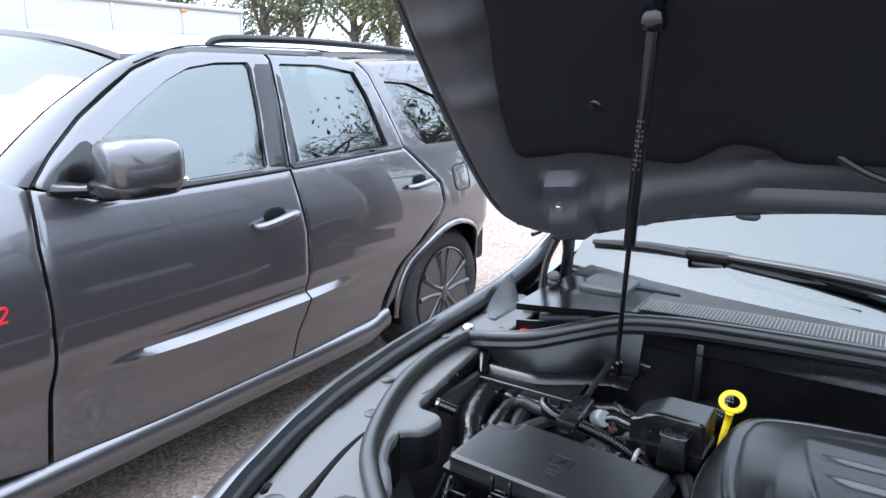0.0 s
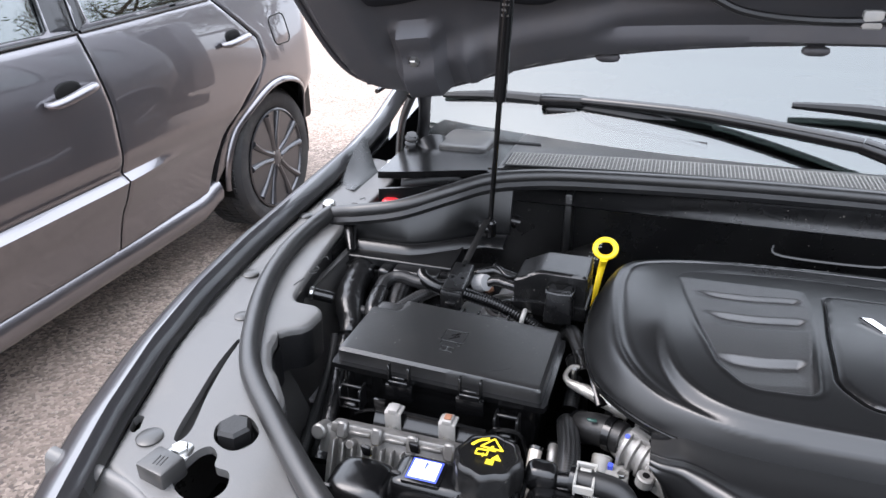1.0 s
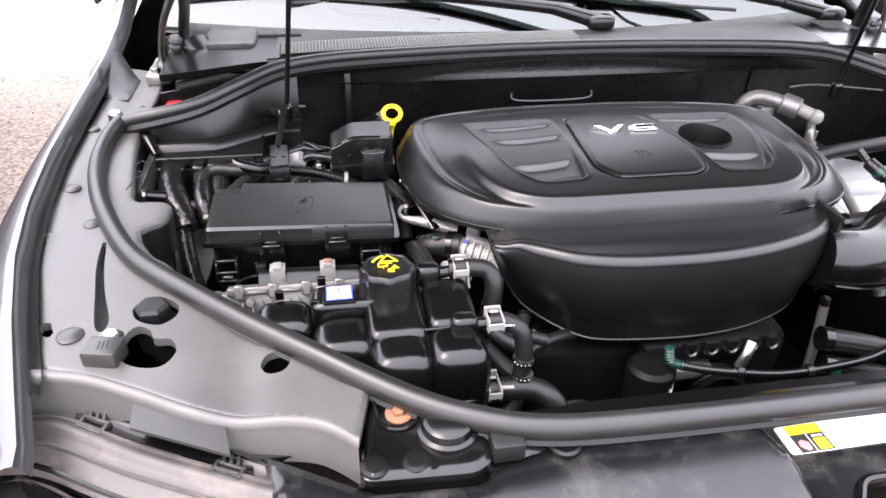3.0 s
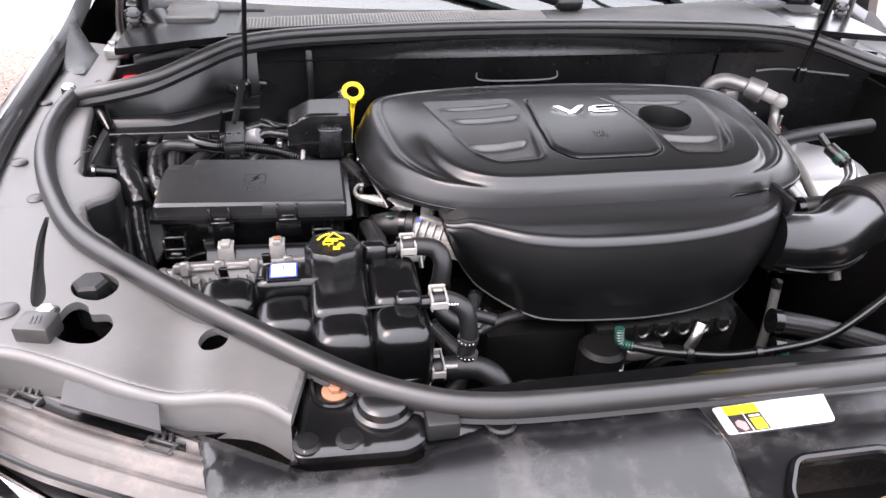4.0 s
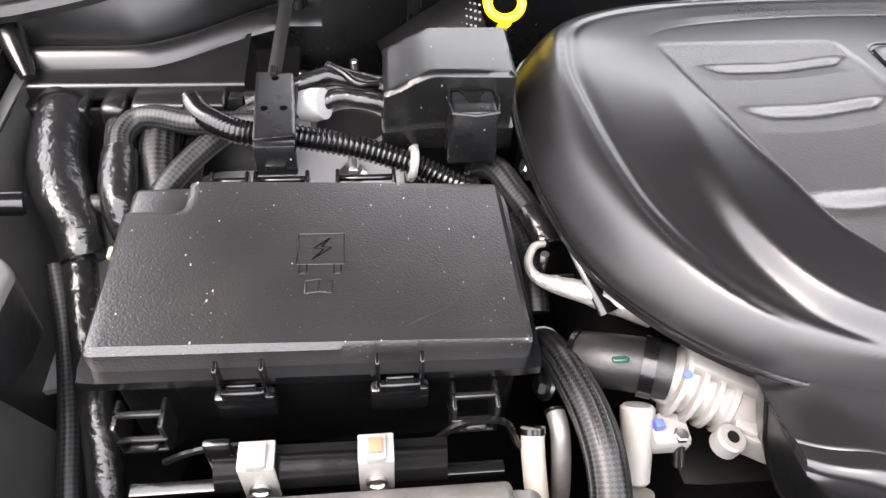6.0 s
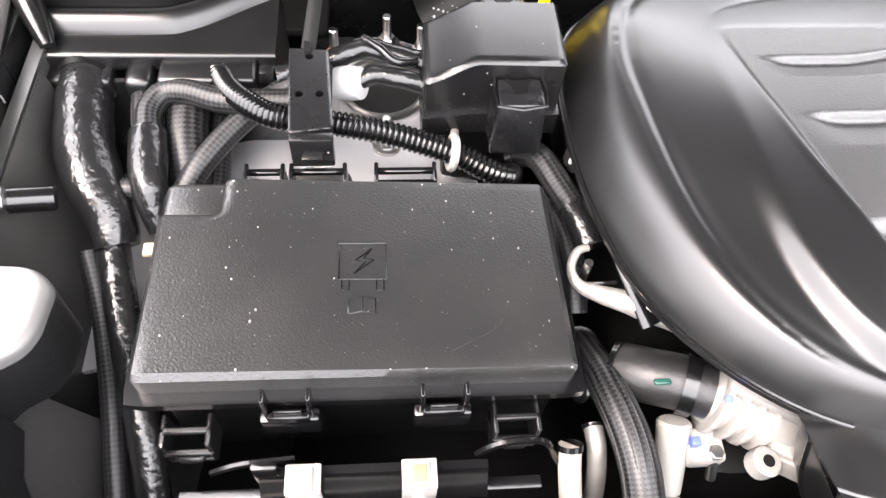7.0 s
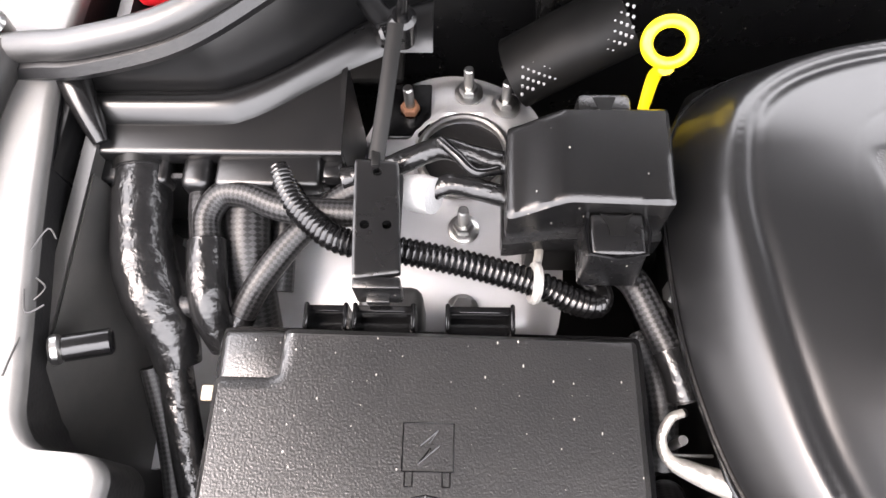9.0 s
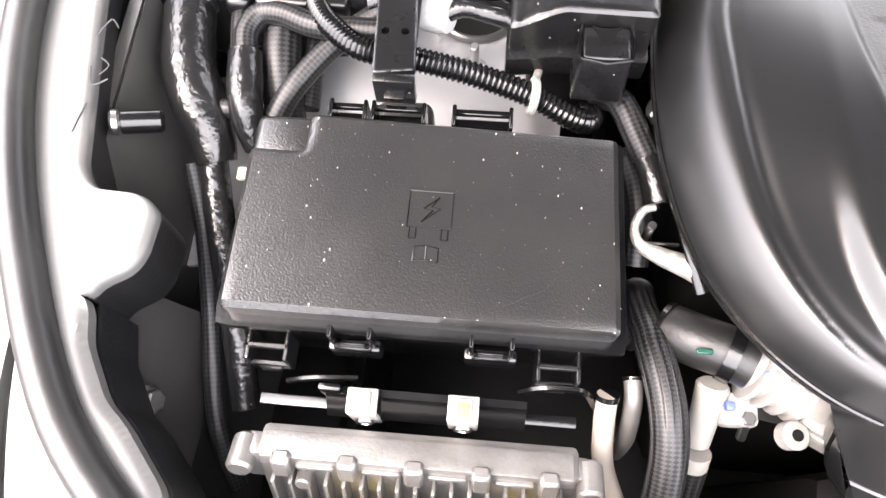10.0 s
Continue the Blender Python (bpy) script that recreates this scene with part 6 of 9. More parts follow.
# ------------------------------------------------------------------ engine cover
COVER = loop2([(-0.350, 0.16), (-0.338, 0.09), (-0.318, 0.038), (-0.284, -0.006), (-0.238, -0.036), (-0.17, -0.053), (-0.05, -0.057), (0.06, -0.057), (0.17, -0.053), (0.248, -0.036), (0.304, -0.002), (0.338, 0.05), (0.356, 0.11), (0.358, 0.18), (0.350, 0.27), (0.322, 0.325), (0.26, 0.36), (0.15, 0.380), (0, 0.386), (-0.15, 0.380), (-0.26, 0.36), (-0.325, 0.325), (-0.348, 0.26)], 6)
CREASE_H = [(0, -0.050), (-0.06, -0.050), (-0.13, -0.049), (-0.18, -0.044), (-0.222, -0.030), (-0.256, -0.006), (-0.282, 0.028), (-0.299, 0.070), (-0.309, 0.12), (-0.316, 0.18), (-0.318, 0.24), (-0.300, 0.300), (-0.24, 0.338), (-0.14, 0.356)]
PLATEAU_H = [(0, -0.035), (-0.08, -0.035), (-0.150, -0.033), (-0.190, -0.024), (-0.220, -0.002), (-0.238, 0.030), (-0.248, 0.075), (-0.252, 0.14), (-0.253, 0.20), (-0.247, 0.25), (-0.220, 0.288), (-0.12, 0.310)]


def both(h, back):
    return loop2(h + [(0, back)] + [(-x, y) for x, y in reversed(h[1:])], 5)


CREASE, PLATEAU = both(CREASE_H, 0.362), both(PLATEAU_H, 0.316)
RECESS = [(-0.242, 0.262), (-0.083, 0.262), (-0.083, 0.20), (-0.090, 0.125), (-0.101, 0.010), (-0.168, 0.006), (-0.194, 0.040), (-0.218, 0.12), (-0.233, 0.19)]
DOOR = rounded([(-0.061, 0.247), (0.066, 0.250), (0.084, 0.18), (0.090, 0.10), (0.083, 0.022), (0.062, 0.004), (-0.056, 0.004), (-0.080, 0.036), (-0.075, 0.13)], 0.013, 5)
REC_L = rounded(RECESS, 0.016, 6)
REC_R = [(0.006 - x, y) for x, y in reversed(REC_L)]
OIL_C = (0.139, 0.136)
OIL = [(OIL_C[0] + 0.041 * math.cos(k * 0.1571), OIL_C[1] + 0.044 * math.sin(k * 0.1571)) for k in range(40)]


def plateau_z(x, y):
    return 1.2075 + 0.003 * (1 - (x / 0.30) ** 2) - (0.42 if y > 0.07 else 0.30) * (y - 0.07) ** 2


def rim_z(x, y):
    """Lower edge of the cover: it falls towards the rear and arches over a fitting at the front."""
    return 1.162 - 0.014 * smooth(-0.04, 0.10, y) - 0.012 * smooth(0.10, 0.30, y) + 0.007 * smooth(0.045, 0.03, abs(x - 0.195)) * smooth(0.0, -0.03, y)


def engine_z(x, y, d, dc, dp):
    """Height of the cover: near upright skirt, a rounded bead, a hollow, a riser or sloping shoulder, then the crowned top."""
    zr = rim_z(x, y)
    zc = 1.1945 - 0.002 * smooth(0.02, 0.10, y) - 0.012 * smooth(0.26, 0.36, y)
    zp = plateau_z(x, y)
    side = smooth(0.02, 0.13, y) * smooth(0.16, 0.23, abs(x))
    if dc < 0:
        w1 = max(1e-4, d - dc)
        t = d / w1
        z = zr + (zc - zr) * (1 - (1 - t) ** (1.0 + 0.7 * smooth(0.006, 0.027, w1)))
        m1 = min(2.8, (zc - zr) / w1)
    elif dp < 0:
        w2 = max(1e-4, dc - dp)
        t = dc / w2
        front = 0.08 * t + 0.92 * smooth(-0.015, -0.001, dp)
        slope = max(0.0, (dc - 0.010) / max(0.006, w2 - 0.010))
        z = zc + (zp - zc) * ((1 - side) * front + side * slope)
        m1 = 2.6 - 1.5 * side
    else:
        z, m1 = zp, 0
    r = 0.006
    if abs(dc) < r:
        z -= (0.62 - 0.12 * side) * m1 * (r - abs(dc)) ** 2 / (4 * r)
    r = 0.0045
    if abs(dp) < r:
        z -= 0.55 * (1 - 0.7 * side) * (r - abs(dp)) ** 2 / (4 * r)
    # hollow behind the bead
    z -= (0.0010 + 0.0012 * side) * math.exp(-((dc - 0.0085) / 0.0045) ** 2)
    return z - 0.003 * (1 - smooth(0, 0.003, d))


def recess_field(x, y, ql, qr, qd):
    """How deep the top is pressed in at x, y."""
    out = 0.0
    for q, s in ((ql, -1), (qr, 1)):
        if (x * s) < 0.04:
            continue
        deep = 0.010 * smooth(0.17, 0.02, y) + 0.0022 * smooth(0.28, 0.20, y)
        out -= deep * smooth(-0.001, 0.0075, q)
        out += 0.0010 * math.exp(-((q + 0.0035) / 0.003) ** 2) * smooth(0.2, 0.05, y)
        ax = abs(x - 0.003 * (s + 1))
        for yc, w, x0, x1, dd in ((0.213, 0.0085, 0.094, 0.222, 0.007), (0.150, 0.0105, 0.096, 0.213, 0.008), (0.058, 0.016, 0.106, 0.204, 0.0085)):
            if s > 0 and 0.1 < yc < 0.2:
                continue
            # the slots bend a little towards the rear at their inner ends
            yy = yc + 0.010 * smooth(0.16, 0.09, ax)
            k = smooth(x0 - 0.006, x0 + 0.008, ax) * smooth(x1 + 0.006, x1 - 0.035, ax)
            # sharp back wall, floor running up gently to the front
            u = (y - yy) / w
            out -= dd * k * smooth(1.25, 0.65, u) * min(1.0, max(0.0, (u + 1.7) / 2.5))
    # the pocket that the centre panel sits in
    out -= 0.005 * math.exp(-((qd + 0.001) / 0.0024) ** 2) if qd < 0 else 0.005
    return out


def cover_fn(x, y, d, dc, dp, ql, qr, qd):
    z = engine_z(x, y, d, dc, dp)
    if dp > -0.03:
        z += recess_field(x, y, ql, qr, qd)
    return (x, y, z)


ec = thing("engine_cover", "satin black plastic engine cover with two recesses and a V6 badge", "engine cover", at=(0, 0.17, 1.1))
shell = part("cover_shell", sheet(COVER, 0.0016, cover_fn, [OIL], (0, 0, -0.004), (CREASE, PLATEAU, REC_L, REC_R, DOOR)), M_COVER, ec, angle=75)
# the recess floors are coarse grained in the same moulding
shell.data.materials.append(M_GRAIN)
mids = np.array([tuple(p.center)[:2] for p in shell.data.polygons])
grained = (sdf(REC_L, mids)[0] > 0.0045) | (sdf(REC_R, mids)[0] > 0.0045)
shell.data.polygons.foreach_set("material_index", [int(k) for k in grained])
part("cover_rim", Geo().tube([(x, y, rim_z(x, y) + 0.0005) for x, y in COVER + COVER[:1]], 0.0018, seg=8, n=1, cap=False), M_SMOOTHBLACK, ec)
part("oil_filler_well", Geo().grid(lambda u, v: (OIL_C[0] + (0.041 - 0.006 * v) * math.cos(2 * math.pi * u), OIL_C[1] + (0.044 - 0.006 * v) * math.sin(2 * math.pi * u), plateau_z(*OIL_C) + 0.001 - 0.05 * v), 40, 4), M_COVER, ec)
part("oil_filler_cap", Geo().rev([(0.038, 0), (0.036, 0.006), (0.03, 0.008), (0, 0.008)], Matrix.Translation((*OIL_C, 1.152)), 30), M_PLASTIC, ec)
# door panel, 2 mm proud of the cover
dp = part("centre_panel", sheet(DOOR, 0.004, lambda x, y, d: (x, y, plateau_z(x, y) + 0.003 - 0.003 * (1 - smooth(0, 0.004, d))), (), (0, 0, -0.006)), M_COVER, ec, "smooth black centre panel")
pz = plateau_z(0, 0.125) + 0.0031
BM = Matrix.Translation((0.013, 0.163, plateau_z(0, 0.163) + 0.0031)) @ Matrix.Rotation(radians(1), 4, 'X') @ Matrix.Translation((0, -0.152, -pz))


def badge(poly, name):
    part(name, Geo().prism(poly, pz, pz + 0.0046, 0.0012, m=BM), M_CHROME, dp, "bright silver badge letter")


badge([(-0.052, 0.166), (-0.038, 0.166), (-0.026, 0.148), (-0.008, 0.166), (0.004, 0.166), (-0.020, 0.137), (-0.033, 0.137)], "letter_v")
o6 = rounded([(0.008, 0.160), (0.020, 0.167), (0.055, 0.167), (0.052, 0.160), (0.022, 0.1595), (0.019, 0.155), (0.050, 0.155), (0.054, 0.150), (0.052, 0.141), (0.045, 0.137), (0.012, 0.137), (0.004, 0.143)], 0.003, 2)
part("digit_six", moved(sheet(o6, 0.0012, lambda x, y, d: (x, y, pz + 0.0042 - 0.001 * (1 - smooth(0, 0.002, d))), [rounded([(0.016, 0.143), (0.042, 0.143), (0.043, 0.149), (0.016, 0.149)], 0.002)], (0, 0, -0.0042)), BM), M_CHROME, dp, "bright silver badge digit")
g = Geo()
for k in range(3):
    zk = plateau_z(0, 0.063 + 0.007 * k) + 0.003
    for q in range(3):
        g.box((-0.005 + 0.0075 * q, 0.061 + 0.007 * k, zk - 0.001), (0.0005 + 0.0075 * q, 0.0655 + 0.007 * k, zk + 0.0008), 0.0005, 1)
part("moulded_mark", g, M_PLASTIC, dp)

# front shroud below the cover
RIDGE = [(q.x, q.y) for q in spline([(-0.256, -0.088, 0), (-0.240, -0.095, 0), (-0.222, -0.104, 0), (-0.195, -0.121, 0), (-0.158, -0.142, 0), (-0.104, -0.156, 0), (-0.04, -0.161, 0), (0.03, -0.160, 0), (0.105, -0.149, 0), (0.172, -0.128, 0), (0.208, -0.106, 0), (0.228, -0.08, 0)], 10)]
FOOT = [(q.x, q.y) for q in spline([(-0.256, 1.160, 0), (-0.248, 1.134, 0), (-0.235, 1.101, 0), (-0.218, 1.070, 0), (-0.198, 1.051, 0), (-0.17, 1.042, 0), (-0.13, 1.038, 0), (-0.075, 1.036, 0), (0.08, 1.031, 0), (0.159, 1.034, 0), (0.205, 1.042, 0), (0.235, 1.050, 0)], 10)]


def shroud(u, v):
    """Flat top running to a rounded ridge, then a near upright face with a curved foot."""
    x = -0.256 + 0.484 * u
    yr, zr, r = table(RIDGE, x), 1.177 + 0.002 * math.sin(math.pi * u) - 0.007 * smooth(-0.222, -0.250, x), 0.013 - 0.008 * smooth(-0.20, -0.24, x)
    zf = table(FOOT, x)
    if v < 0.30:
        k = v / 0.30
        return (x, -0.040 + (yr + r + 0.040) * k, zr - 0.012 * (1 - k))
    if v < 0.45:
        a = (v - 0.30) / 0.15 * math.pi / 2
        return (x, yr + r - r * math.sin(a), zr - r + r * math.cos(a))
    k = (v - 0.45) / 0.55
    return (x, yr - 0.006 * math.sin(math.pi * min(1, k * 1.3)) + (0.018 + 0.026 * smooth(-0.12, -0.20, x)) * k * k, zr - r - (zr - r - zf) * k)


sh = thing("intake_shroud", "curved black plastic shroud in front of the engine", "intake shroud", at=(0, -0.1, 1.0))
part("shroud_shell", Geo().grid(shroud, 110, 100, (0, 0.012, -0.002)), M_COVER, sh, angle=70)
part("edge_bead", Geo().tube([Vector(shroud(k / 40, 1.0)) for k in range(41)], 0.002, seg=6, n=1), M_PLASTIC, sh)
part("end_wall", Geo().grid(lambda u, v: (0.228 + 0.002 * math.sin(3 * v), -0.05 - 0.055 * u, 1.185 - 0.12 * v), 4, 6, (-0.006, 0, 0)), M_COVER, sh)

# engine castings under the cover, their shade put into a near-black colour
en = thing("engine", "cast engine block with belts and pulleys, coloured near-black for shade", "engine", at=(0, 0.1, 0.5))
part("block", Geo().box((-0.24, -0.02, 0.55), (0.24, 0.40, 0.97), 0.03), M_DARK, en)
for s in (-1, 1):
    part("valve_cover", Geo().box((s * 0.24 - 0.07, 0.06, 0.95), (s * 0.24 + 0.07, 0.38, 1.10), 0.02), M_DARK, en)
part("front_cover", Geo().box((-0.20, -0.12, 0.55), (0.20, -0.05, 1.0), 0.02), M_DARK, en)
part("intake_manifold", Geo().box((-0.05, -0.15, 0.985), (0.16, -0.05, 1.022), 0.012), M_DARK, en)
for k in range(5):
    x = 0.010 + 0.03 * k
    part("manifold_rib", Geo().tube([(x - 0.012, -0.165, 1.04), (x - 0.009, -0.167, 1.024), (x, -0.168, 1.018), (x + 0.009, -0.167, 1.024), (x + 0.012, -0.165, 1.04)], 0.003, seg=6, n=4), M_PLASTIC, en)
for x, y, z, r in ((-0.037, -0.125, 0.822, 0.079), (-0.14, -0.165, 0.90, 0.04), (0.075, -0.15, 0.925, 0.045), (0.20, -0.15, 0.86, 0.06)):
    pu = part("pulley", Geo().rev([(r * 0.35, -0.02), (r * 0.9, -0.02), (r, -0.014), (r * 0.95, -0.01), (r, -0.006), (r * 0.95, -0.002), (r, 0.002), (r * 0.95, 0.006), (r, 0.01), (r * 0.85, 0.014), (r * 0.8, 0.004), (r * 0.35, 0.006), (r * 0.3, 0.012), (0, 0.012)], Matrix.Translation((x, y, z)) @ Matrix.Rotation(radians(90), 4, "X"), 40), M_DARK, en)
    if r > 0.07:
        part("hub", Geo().rev([(0.034, 0.010), (0.034, 0.014), (0.028, 0.017), (0.026, 0.020), (0, 0.021)], Matrix.Translation((x, y, z)) @ Matrix.Rotation(radians(90), 4, "X"), 30), M_RUST, pu, "rusty pulley hub")
part("pulley_bolt", Geo().hexa((0.075, -0.162, 0.925), 0.011, 0.01, (0, -1, 0)), M_RUST, en)
part("drive_belt", Geo().tube([(-0.115, -0.128, 0.84), (-0.04, -0.13, 0.903), (0.01, -0.14, 0.95), (0.075, -0.15, 0.971), (0.121, -0.15, 0.925)], 0.008, seg=8, n=8, flat=0.4), M_RUBBER, en)
part("tensioner_arm", Geo().tube([(-0.175, -0.17, 0.87), (-0.158, -0.185, 0.897), (-0.142, -0.18, 0.915)], [0.012, 0.016, 0.010], seg=12, n=6, flat=0.6), M_ALU, en, "grey cast tensioner arm")
cn = part("canister", Geo().cyl((-0.045, -0.178, 0.85), (-0.045, -0.168, 1.012), 0.033, seg=28, bevel=0.006), M_DARK, en, "black canister with a white label")
la_ = part("canister_label", Geo().grid(lambda u, v: (-0.045 + 0.0336 * math.sin(0.05 + 0.72 * u), -0.172 + 0.004 * v - 0.0336 * math.cos(0.05 + 0.72 * u), 0.955 + 0.040 * v), 6, 2), M_LABELWHITE, cn)
part("label_bars", Geo().grid(lambda u, v: (-0.045 + 0.034 * math.sin(0.14 + 0.10 * u), -0.172 + 0.004 * v - 0.034 * math.cos(0.14 + 0.10 * u), 0.96 + 0.030 * v), 2, 2).grid(lambda u, v: (-0.045 + 0.034 * math.sin(0.44 + 0.08 * u), -0.172 + 0.004 * v - 0.034 * math.cos(0.44 + 0.08 * u), 0.970 + 0.022 * v), 2, 2), M_GREYBAR, la_)
part("alloy_bracket", Geo().box((0.0, -0.15, 0.955), (0.065, -0.115, 0.978), 0.008).lobe((0.02, -0.148, 0.975), (0.028, 0.014, 0.012), 0.7), M_ALU, en, "rough grey cast bracket")
part("steel_stay", Geo().tube([(0.078, -0.19, 1.055), (0.07, -0.198, 1.04), (0.062, -0.2, 1.02)], 0.007, seg=8, n=5, flat=0.4), M_STEEL, en)
part("bright_pipe", Geo().tube([(0.012, -0.178, 0.945), (0.02, -0.182, 0.91), (0.032, -0.185, 0.86)], 0.008, seg=12, n=5), M_HINGE, en)

# ------------------------------------------------------------------ fuse box
LZ = 1.168
LID = [(-0.630, 0.002), (-0.378, 0.004), (-0.378, 0.147), (-0.594, 0.149), (-0.594, 0.118), (-0.632, 0.118)]


def lid_z(x, y):
    return LZ + 0.002 - 0.045 * (x + 0.63) - 0.05 * y


fb = thing("fuse_box", "black plastic fuse box with a grained lid and moulded symbols", "fuse box", at=(-0.505, 0.075, 1.05))
lid = part("lid", sheet(rounded(LID, 0.0045, 4), 0.004, lambda x, y, d: (x, y, lid_z(x, y) - 0.004 * (1 - smooth(0, 0.004, d)) ** 2), (), (0, 0, -0.022)), M_PEBBLE, fb, "finely grained black lid")
part("lid_corner", Geo().box((-0.634, 0.113, 1.125), (-0.590, 0.150, 1.1535), 0.006, 3), M_PEBBLE, lid)
part("lid_rim", sheet(rounded([(-0.637, -0.006), (-0.371, -0.004), (-0.371, 0.154), (-0.637, 0.154)], 0.006, 4), 0.012, lambda x, y, d: (x, y, lid_z(x, y) - 0.019), (), (0, 0, -0.007)), M_SMOOTHBLACK, lid)
part("case", Geo().box((-0.626, 0.006, 1.04), (-0.382, 0.146, 1.142), 0.008, 2), M_SMOOTHBLACK, fb)
for x in (-0.546, -0.458):
    la2 = part("latch", Geo().box((x - 0.017, -0.014, 1.118), (x + 0.017, -0.006, 1.140), 0.002), M_SMOOTHBLACK, fb)
    for q in (-0.0125, 0.0125):
        part("latch_post", Geo().box((x + q - 0.0014, -0.012, 1.138), (x + q + 0.0014, -0.004, 1.166), 0.0007, 1), M_SMOOTHBLACK, la2)
    part("latch_bar", Geo().box((x - 0.012, -0.015, 1.140), (x + 0.012, -0.010, 1.147), 0.001, 1).box((x - 0.008, -0.013, 1.147), (x + 0.008, -0.011, 1.152), 0.0007, 1), M_SMOOTHBLACK, la2)
for x in (-0.607, -0.413):
    c = part("side_clip", Geo().box((x - 0.0145, -0.022, 1.098), (x + 0.0145, -0.018, 1.101), 0.001, 1).box((x - 0.0145, -0.022, 1.098), (x - 0.0115, -0.002, 1.128), 0.001, 1).box((x + 0.0115, -0.022, 1.098), (x + 0.0145, -0.002, 1.128), 0.001, 1).box((x - 0.0145, -0.023, 1.112), (x + 0.0145, -0.019, 1.115), 0.001, 1).box((x - 0.0145, -0.014, 1.124), (x + 0.0145, -0.010, 1.128), 0.001, 1).box((x - 0.008, -0.025, 1.103), (x + 0.008, -0.018, 1.109), 0.002, 1), M_PLASTIC, fb)
for x, w in ((-0.572, 0.014), (-0.535, 0.02), (-0.474, 0.022)):
    part("rear_clip", Geo().box((x - w, 0.152, 1.122), (x + w, 0.170, 1.128), 0.001, 1).box((x - w, 0.152, 1.126), (x - w + 0.003, 0.170, 1.148), 0.001, 1).box((x + w - 0.003, 0.152, 1.126), (x + w, 0.170, 1.148), 0.001, 1).box((x - w, 0.165, 1.138), (x + w, 0.170, 1.142), 0.001, 1), M_SMOOTHBLACK, fb)


def on_lid(pts, r, closed=True):
    q = [(x, y, lid_z(x, y) + 0.0002) for x, y in pts]
    return Geo().tube(q + (q[:1] if closed else []), r, seg=5, n=1)


part("box_symbol", on_lid([(-0.518, 0.066), (-0.489, 0.066), (-0.489, 0.093), (-0.518, 0.093)], 0.0005), M_SMOOTHBLACK, lid)
for x in (-0.514, -0.493):
    part("foot_symbol", on_lid([(x - 0.0022, 0.058), (x + 0.0022, 0.058), (x + 0.0022, 0.066), (x - 0.0022, 0.066)], 0.0005), M_SMOOTHBLACK, lid)
part("bolt_symbol", on_lid([(-0.498, 0.089), (-0.508, 0.080), (-0.502, 0.079), (-0.509, 0.070), (-0.497, 0.0805), (-0.503, 0.0815)], 0.0005), M_SMOOTHBLACK, lid)
part("book_symbol", on_lid([(-0.512, 0.042), (-0.504, 0.0435), (-0.496, 0.042), (-0.496, 0.052), (-0.504, 0.0535), (-0.512, 0.052)], 0.0005), M_SMOOTHBLACK, lid)
part("book_fold", on_lid([(-0.504, 0.0435), (-0.504, 0.0535)], 0.0005, False), M_SMOOTHBLACK, lid)
# scuffs and specks of dust on the lid
g = Geo()
rs = random.Random(9)
for k in range(200):
    x, y = rs.uniform(-0.62, -0.385), rs.uniform(0.008, 0.143)
    if x < -0.59 and y > 0.115:
        continue
    s = rs.uniform(0.00005, 0.00022)
    g.lobe((x, y, lid_z(x, y) + 0.0001), (s * rs.uniform(0.8, 2), s, 0.00015), 1.0, 6)
tagged(part("dust", g, M_WHITE, lid, "specks of pale dust"), kind="stuff")
sc = part("scratch", on_lid([(-0.453, 0.016), (-0.440, 0.023), (-0.428, 0.029), (-0.421, 0.035), (-0.4205, 0.038)], 0.00015, False), M_COWLGREY, lid)
part("brown_tab", Geo().box((-0.652, 0.110, 1.122), (-0.632, 0.120, 1.126), 0.001), material("brown_clip", (0.2, 0.17, 0.12), 0.6, var=0.3, var_scale=60), fb)

# bracket strip with two clips in front of it
br = thing("clip_bracket", "black steel bracket strip with two pale clips", "bracket", at=(-0.5, -0.03, 1.08))
part("strip", Geo().grid(lambda u, v: (-0.568 + 0.132 * u, -0.036 + 0.006 * math.cos(math.pi * v), 1.124 - 0.004 * u - 0.020 * v), 12, 10, (0, 0.005, 0)), M_SMOOTHBLACK, br)
part("wing", Geo().box((-0.571, -0.03, 1.10), (-0.556, -0.025, 1.136), 0.002).box((-0.62, -0.036, 1.086), (-0.40, -0.028, 1.092), 0.001), M_SMOOTHBLACK, br)
for x in (-0.542, -0.477):
    c = part("spring_clip", Geo().box((x - 0.010, -0.043, 1.093), (x + 0.010, -0.040, 1.131), 0.0012).box((x - 0.006, -0.043, 1.128), (x + 0.006, -0.028, 1.136), 0.002).box((x - 0.010, -0.042, 1.129), (x + 0.010, -0.026, 1.132), 0.001), M_CAST, br, "pale spring steel clip")
    part("clip_eye", Geo().rev([(0.0062, 0), (0.0062, 0.0022), (0.0045, 0.003), (0.004, 0.0012), (0, 0.0012)], Matrix.Translation((x, -0.0432, 1.108)) @ Matrix.Rotation(radians(90), 4, "X"), 20), M_STEEL, c)
part("clip_pad", Geo().box((-0.481, -0.040, 1.1355), (-0.473, -0.031, 1.1375), 0.0006), M_RUST, br)
wr = Geo().tube([(-0.60, -0.02, 1.10), (-0.58, -0.018, 1.108), (-0.55, -0.016, 1.108)], 0.0022, seg=6, n=5)
part("wire", wr, M_SMOOTHBLACK, br)
part("wire", Geo().tube([(-0.44, -0.016, 1.10), (-0.425, -0.014, 1.113), (-0.40, -0.014, 1.113), (-0.388, -0.02, 1.09), (-0.375, -0.03, 1.088)], 0.0025, seg=6, n=6), M_SMOOTHBLACK, br)
for o in br.children:
    o.location += Vector((0.004, -0.010, 0.001))

